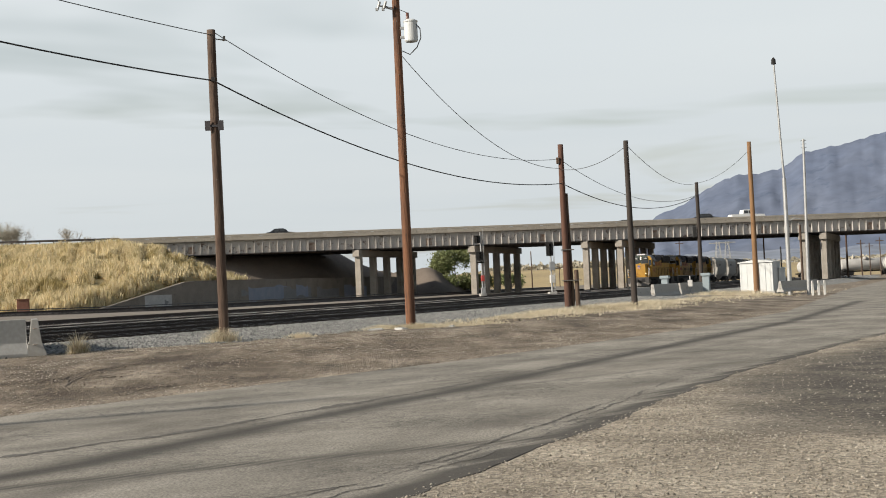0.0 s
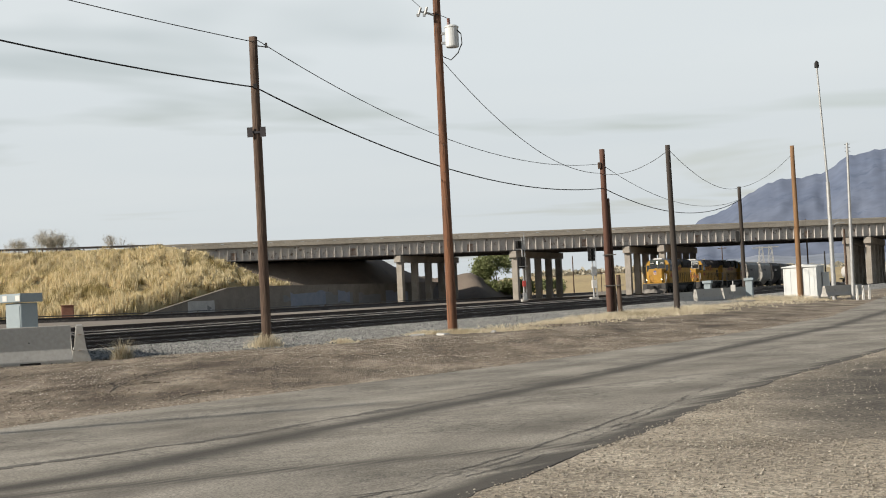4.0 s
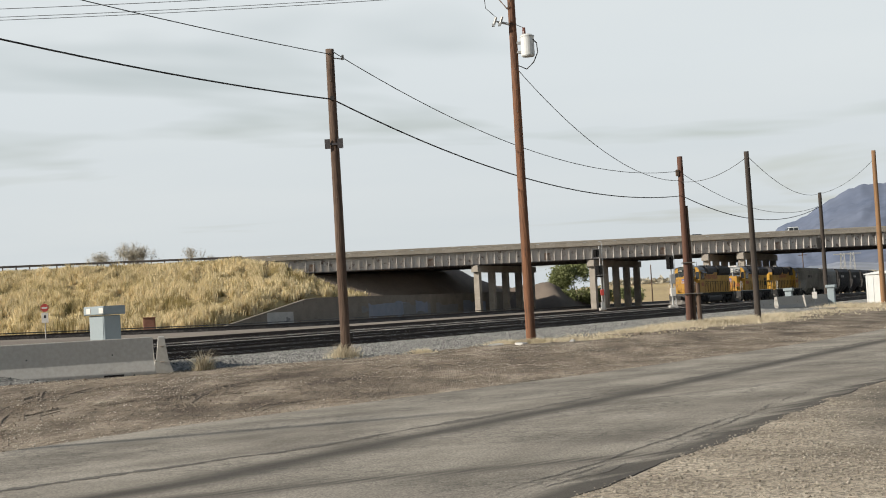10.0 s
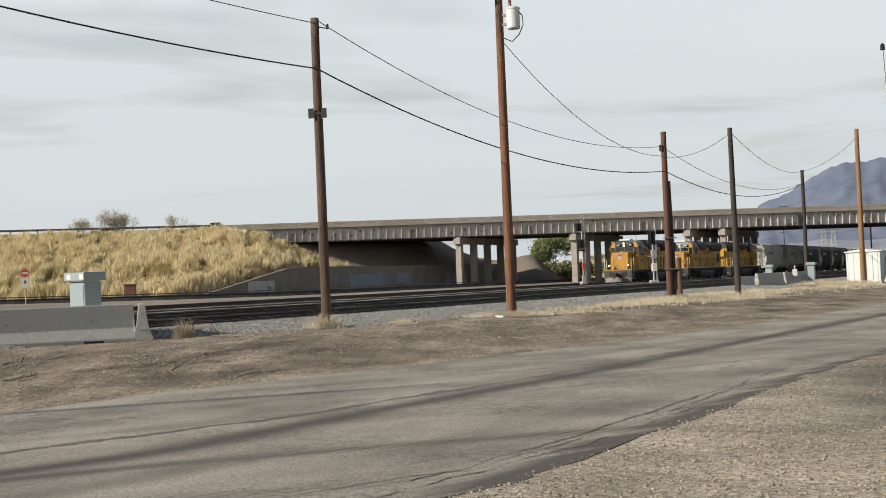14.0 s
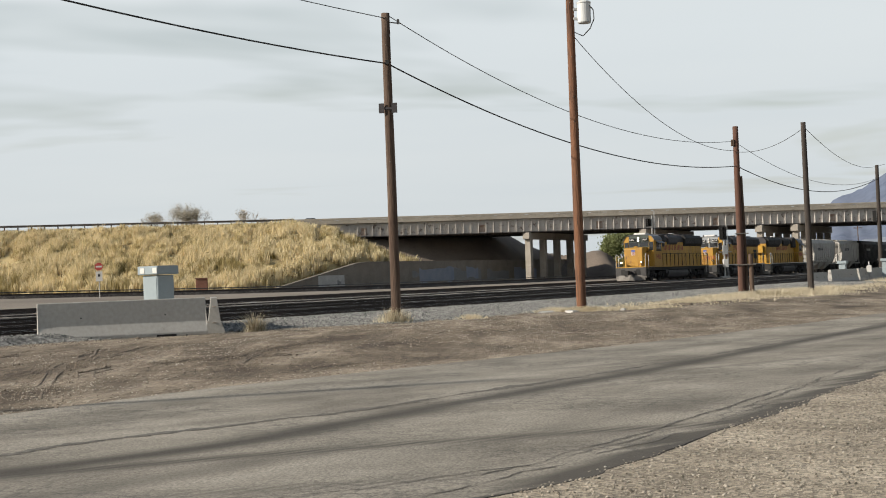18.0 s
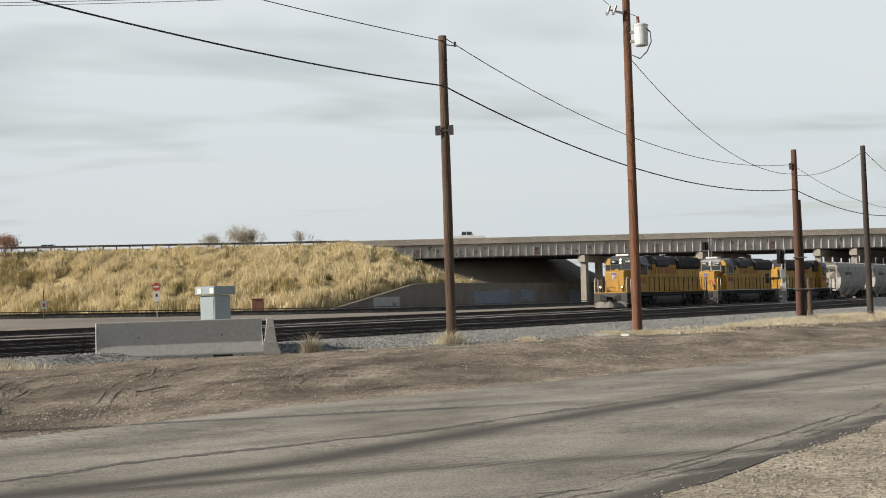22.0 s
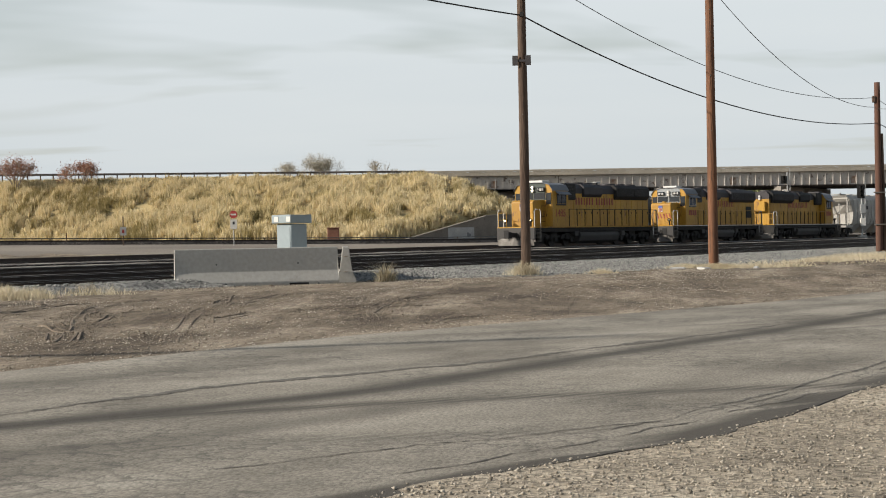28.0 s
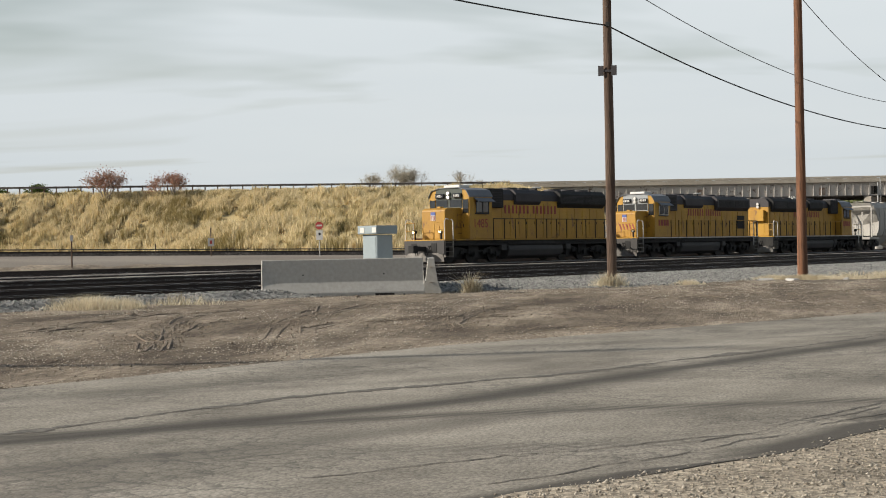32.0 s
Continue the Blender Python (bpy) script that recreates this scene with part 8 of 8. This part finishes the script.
def build_distance():
    # dry rising field beyond the tracks with a line of bushes on it
    bm = bmesh.new()
    rows = []
    for d, zz in ((420, 0.4), (520, 3.0), (640, 8.0), (760, 10.0), (900, 8.5)):
        row = []
        for k in range(60):
            az = 8 - k * 0.65
            x, y = place_az(az, d)
            row.append(bm.verts.new((x, y, zz * (1 + 0.12 * noise.noise((az * 0.3, d * 0.01, 0))) * smoothstep(3, -2, az) * (1 - 0.25 * smoothstep(-8, -14, az)))))
        rows.append(row)
    for a, b in zip(rows, rows[1:]):
        for i in range(59):
            bm.faces.new((a[i], a[i + 1], b[i + 1], b[i]))
    tagged(part("far_field", bm, M["field"], smooth=True), "dry tan field rising behind the tracks", "field", kind="structure")
    # bushes along the field's far edge: many small leaves
    n = 9000
    az = np.concatenate([RNG.uniform(-9.5, -2.2, n // 2), RNG.uniform(-20, -2.2, n - n // 2)])
    prof = np.array([0.5 + 0.5 * noise.noise((a * 1.7, 0, 3)) + 0.35 * noise.noise((a * 5.1, 2, 3)) for a in az])
    d = RNG.uniform(745, 775, n)
    hgt = np.clip(prof, 0.05, 1.5) * 5.5 * np.where(az < -9, 0.5, 1.0)
    zz = 9.6 * (1 - 0.25 * np.clip((-az - 8) / 6, 0, 1)) + RNG.uniform(-0.1, 1, n) * hgt
    base = np.stack([-np.sin(np.radians(az)) * d, np.cos(np.radians(az)) * d, zz], 1)
    a = RNG.normal(0, 1, (n, 3))
    b = RNG.normal(0, 1, (n, 3))
    s = RNG.uniform(0.25, 0.6, n)[:, None]
    v = np.stack([base - a * s, base + b * s, base + a * s, base - b * s], 1).reshape(-1, 3)
    raw_mesh("far_brush", v, np.arange(n * 4).reshape(n, 4), M["leaf_brown"], "distant brown brush along the field", "brush")
    # poles and pylons beyond the bridge
    for k, (az, d, top, r) in enumerate(((-3.83, 300, 1.36, 0.14), (-15.75, 260, 1.38, 0.20), (-14.1, 190, 1.84, 0.17), (-12.72, 235, 2.3, 0.13), (-16.27, 330, 1.14, 0.17), (-16.57, 360, 1.01, 0.15), (-15.3, 420, 0.85, 0.15), (-17.3, 300, 1.1, 0.14), (-9.55, 320, 1.5, 0.13), (-3.2, 320, 0.75, 0.1), (-4.9, 320, 0.8, 0.1), (-16.95, 330, 1.2, 0.14))):
        x, y = place_az(az, d)
        t = thing("utility_pole", pose(x, y, 0.3), "dark distant wooden pole beyond the bridge", "utility pole", "distant poles")
        bm = bmesh.new()
        rod(bm, (0, 0, -0.5), (0, 0, 1.3 + d * math.tan(radians(top))), r, r * 0.75, 8)
        part("shaft", bm, M["wood_dark"], t)
        if d > 310:
            part("crossarm", bbox(-0.9, 0.9, -0.07, 0.07, 1.0 + d * math.tan(radians(top)) - 0.5, 1.0 + d * math.tan(radians(top)) - 0.35), M["wood_dark"], t)
    for az, d in ((-11.0, 520), (-11.35, 540)):
        x, y = place_az(az, d)
        t = thing("lattice_pylon", pose(x, y, 0.3), "grey steel lattice pylon far behind the bridge", "pylon", "distant pylons")
        bm = bmesh.new()
        top = d * math.tan(radians(1.5))
        for sx in (-1, 1):
            for sy in (-1, 1):
                rod(bm, (sx * 1.4, sy * 1.4, 0), (sx * 0.5, sy * 0.5, top), 0.12, 0.09, 6)
        for k in range(7):
            q0, q1 = k / 7, (k + 1) / 7
            w0, w1 = 1.4 - 0.9 * q0, 1.4 - 0.9 * q1
            rod(bm, (-w0, -w0, top * q0), (w1, -w1, top * q1), 0.07, 0.07, 5)
            rod(bm, (w0, -w0, top * q0), (-w1, -w1, top * q1), 0.07, 0.07, 5)
        part("frame", bm, M["galv"], t)
        part("arm", bbox(-3.0, 3.0, -0.2, 0.2, top - 0.6, top - 0.3), M["galv"], t)
    # tank wagons standing on a far siding
    first = build_tank("white tank wagon standing on a far siding", M["tank_white"])
    for k in range(5):
        x, y = place_az(-14.95 - 1.35 * k - 0.1 * k * k, 395 - 14 * k)
        m = pose(x, y, 0.35, 0, 0, 8 + 5 * k)
        if k == 0:
            first.matrix_basis = m
        else:
            copy_thing(first, m)


build_distance()


def build_mountain():
    """A ridge with spurs and gullies, and lower foothills before it."""
    ridge = [(3, -1.0), (-6.5, 0.2), (-7.6, 1.3), (-8.7, 2.42), (-10, 3.0), (-11.3, 3.72), (-12.5, 3.9), (-13.5, 4.0), (-14.5, 4.58), (-16, 4.8), (-17.4, 5.14), (-20, 6.0), (-25, 6.4), (-32, 5.2), (-45, 3.0), (-60, 1.0)]

    def top(az):
        for (a0, e0), (a1, e1) in zip(ridge, ridge[1:]):
            if a1 <= az <= a0:
                return e0 + (e1 - e0) * (a0 - az) / (a0 - a1)
        return 0
    bm = bmesh.new()
    nj = 26
    prev = None
    for k in range(330):
        az = 3 - k * 0.18
        e = top(az) + 0.10 * noise.noise((az * 1.3, 0, 0)) + 0.06 * noise.noise((az * 4, 1, 0)) + 0.035 * noise.noise((az * 11, 1, 0))
        row = []
        for j in range(nj + 1):
            q = j / nj
            d = 3300 + 1100 * q
            sp = 1 - abs(noise.noise((az * 0.45 + q * 2.2, q * 2.0, 4)))
            sp2 = 1 - abs(noise.noise((az * 1.5 - q * 3.0, q * 4, 8)))
            sp3 = noise.noise((az * 3.1 + q * 5.0, q * 9, 2))
            el = e * (q ** 1.1) * (1 + (0.12 * (sp - 0.8) + 0.07 * (sp2 - 0.8) + 0.03 * sp3) * (1 - q ** 3) * 1.8)
            x, y = place_az(az, d)
            row.append(bm.verts.new((x, y, 1.6 + d * math.tan(radians(max(el, -0.2))))))
        if prev:
            for j in range(nj):
                bm.faces.new((prev[j], prev[j + 1], row[j + 1], row[j]))
        prev = row
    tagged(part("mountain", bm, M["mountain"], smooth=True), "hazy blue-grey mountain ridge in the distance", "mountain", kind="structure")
    bm = bmesh.new()
    prev = None
    for k in range(200):
        az = 0 - k * 0.2
        e = 0.95 * smoothstep(-3, -9, az) + 0.25 * noise.noise((az * 0.5, 3, 0)) * smoothstep(-5, -9, az) + 0.05 * noise.noise((az * 3, 3, 0))
        row = []
        for q in (0, 0.35, 0.7, 1):
            d = 2300 + 500 * q
            x, y = place_az(az, d)
            row.append(bm.verts.new((x, y, 1.0 + d * math.tan(radians(max(0, e * q))))))
        if prev:
            for j in range(3):
                bm.faces.new((prev[j], prev[j + 1], row[j + 1], row[j]))
        prev = row
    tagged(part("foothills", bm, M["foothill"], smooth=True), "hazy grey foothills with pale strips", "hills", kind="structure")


build_mountain()

# ---- cars on the highway ----


def build_car(label, mat, pickup=False):
    """Small car or pickup: x runs forward, z = 0 on the road."""
    e = thing("pickup_truck" if pickup else "car", pose(0, 0, 0), label, "car", "cars on the highway")
    L, H = (2.7, 1.85) if pickup else (2.25, 1.45)
    bm = bmesh.new()
    if pickup:
        prism(bm, [(-L, 0.45), (L, 0.45), (L, 0.95), (L - 0.15, 1.1), (1.15, 1.15), (0.75, 1.2), (-0.9, 1.2), (-0.9, 1.15), (-L, 1.15)], "y", -0.95, 0.95)
    else:
        prism(bm, [(-L, 0.35), (L, 0.35), (L, 0.7), (L - 0.2, 0.8), (1.0, 0.95), (-1.5, 0.98), (-L, 0.9)], "y", -0.88, 0.88)
    part("body", bevel(bm, 0.05, 2), mat, e)
    bm = bmesh.new()
    if pickup:
        prism(bm, [(1.1, 1.15), (0.55, H), (-0.75, H), (-0.9, 1.15)], "y", -0.85, 0.85)
    else:
        prism(bm, [(1.0, 0.94), (0.3, H), (-1.0, H), (-1.75, 0.96)], "y", -0.76, 0.76)
    cab = part("cabin", bevel(bm, 0.06, 2), mat, e)
    for sy in (-1, 1):
        y = 0.855 if pickup else 0.765
        for a, b, z0, z1 in (((0.05, 0.75, 1.25, 1.72), (-0.7, -0.05, 1.25, 1.72)) if pickup else ((-0.25, 0.5, 1.0, 1.36), (-1.2, -0.35, 1.0, 1.36))):
            part("side_window", bbox(a, b, min(sy * y, sy * (y + 0.012)), max(sy * y, sy * (y + 0.012)), z0, z1), M["glass"], cab)
        for x in ((-1.65, 1.7) if pickup else (-1.35, 1.4)):
            bm = bmesh.new()
            rod(bm, (x, sy * 0.68, 0.34), (x, sy * 0.90, 0.34), 0.34, 0.34, 18)
            w = part("wheel", bm, M["loco_black"], e)
            bm = bmesh.new()
            rod(bm, (x, sy * 0.90, 0.34), (x, sy * 0.915, 0.34), 0.19, 0.18, 12)
            part("rim", bm, M["galv"], w)
    xw = 0.86 if pickup else 0.68
    bm = bmesh.new()
    prism(bm, [(xw + 0.16, 1.22 if pickup else 1.0), (xw - 0.12, H - 0.12), (xw - 0.10, H - 0.12), (xw + 0.19, 1.22 if pickup else 1.0)], "y", -0.7, 0.7)
    part("windscreen", bm, M["glass"], cab)
    for sy in (-0.65, 0.65):
        part("headlight", bbox(L - 0.04, L + 0.01, sy - 0.14, sy + 0.14, 0.6 if not pickup else 0.8, 0.75 if not pickup else 0.95), M["white_paint"], e)
        part("tail_light", bbox(-L - 0.01, -L + 0.04, sy - 0.12, sy + 0.12, 0.65, 0.85), M["sign_red"], e)
    return e


# thing, lane, time and place on the bridge, speed
CARS = [
    (build_car("dark grey car driving on the bridge", M["car_dark"]), 3.0, 0.0, -10.9, 25.6),
    (build_car("black car driving on the bridge", M["car_dark"]), 3.0, 0.0, 54.1, 26.5),
    (build_car("white pickup truck driving on the bridge", M["car_white"], True), 3.0, 0.0, 60.6, 26.5),
    (build_car("dark car driving in the far lane of the bridge", M["car_dark"]), 14.5, 0.0, 44.1, -23.2),
    (build_car("white pickup truck driving in the far lane", M["car_white"], True), 14.5, 12.0, 7.9, -22.0),
    (build_car("dark car driving in the far lane of the highway", M["car_dark"]), 14.5, 12.0, -8.4, -22.2),
    (build_car("dark car driving in the far lane of the highway", M["car_dark"]), 14.5, 14.0, 52.9, -21.4),
    (build_car("white pickup truck driving on the highway", M["car_white"], True), 3.0, 22.0, -17.0, 24.3),
    (build_car("small white car with dark windows on the highway", M["car_white"]), 3.0, 24.0, -25.8, 26.26),
]


def motions():
    for e, off, turned in TRAIN:
        rows = []
        for k in range(33):
            x, y, h = on_track(s_at(k) + off)
            rows.append((k, pose(x, y, RAIL_Z, 0, 0, 90 - math.degrees(h) + (180 if turned else 0))))
        walk(e, rows)
        # wheels turn as far as the train has rolled
        if e.name.startswith("diesel_locomotive"):
            for w in e.children:
                if w.name.startswith("wheelset"):
                    x = w.matrix_basis.translation.x
                    wrows = []
                    for k in range(0, 193):
                        t = k / 6
                        a = math.degrees((s_at(t) - s_at(0)) / 0.51) * (-1 if turned else 1)
                        wrows.append((t, pose(x, 0, 0.51, 0, a, 0)))
                    walk(w, wrows)

    # cars keep their lanes at an even speed, and stand where the built road ends
    for e, lane, t0, u0, v in CARS:
        rows = []
        for k in range(65):
            t = k / 2
            u = min(240, max(-210, u0 + v * (t - t0)))
            m = BR @ pose(u, lane, DECK - 0.67, 0, 0, 0 if v > 0 else 180)
            rows.append((t, m))
        walk(e, rows)


motions()
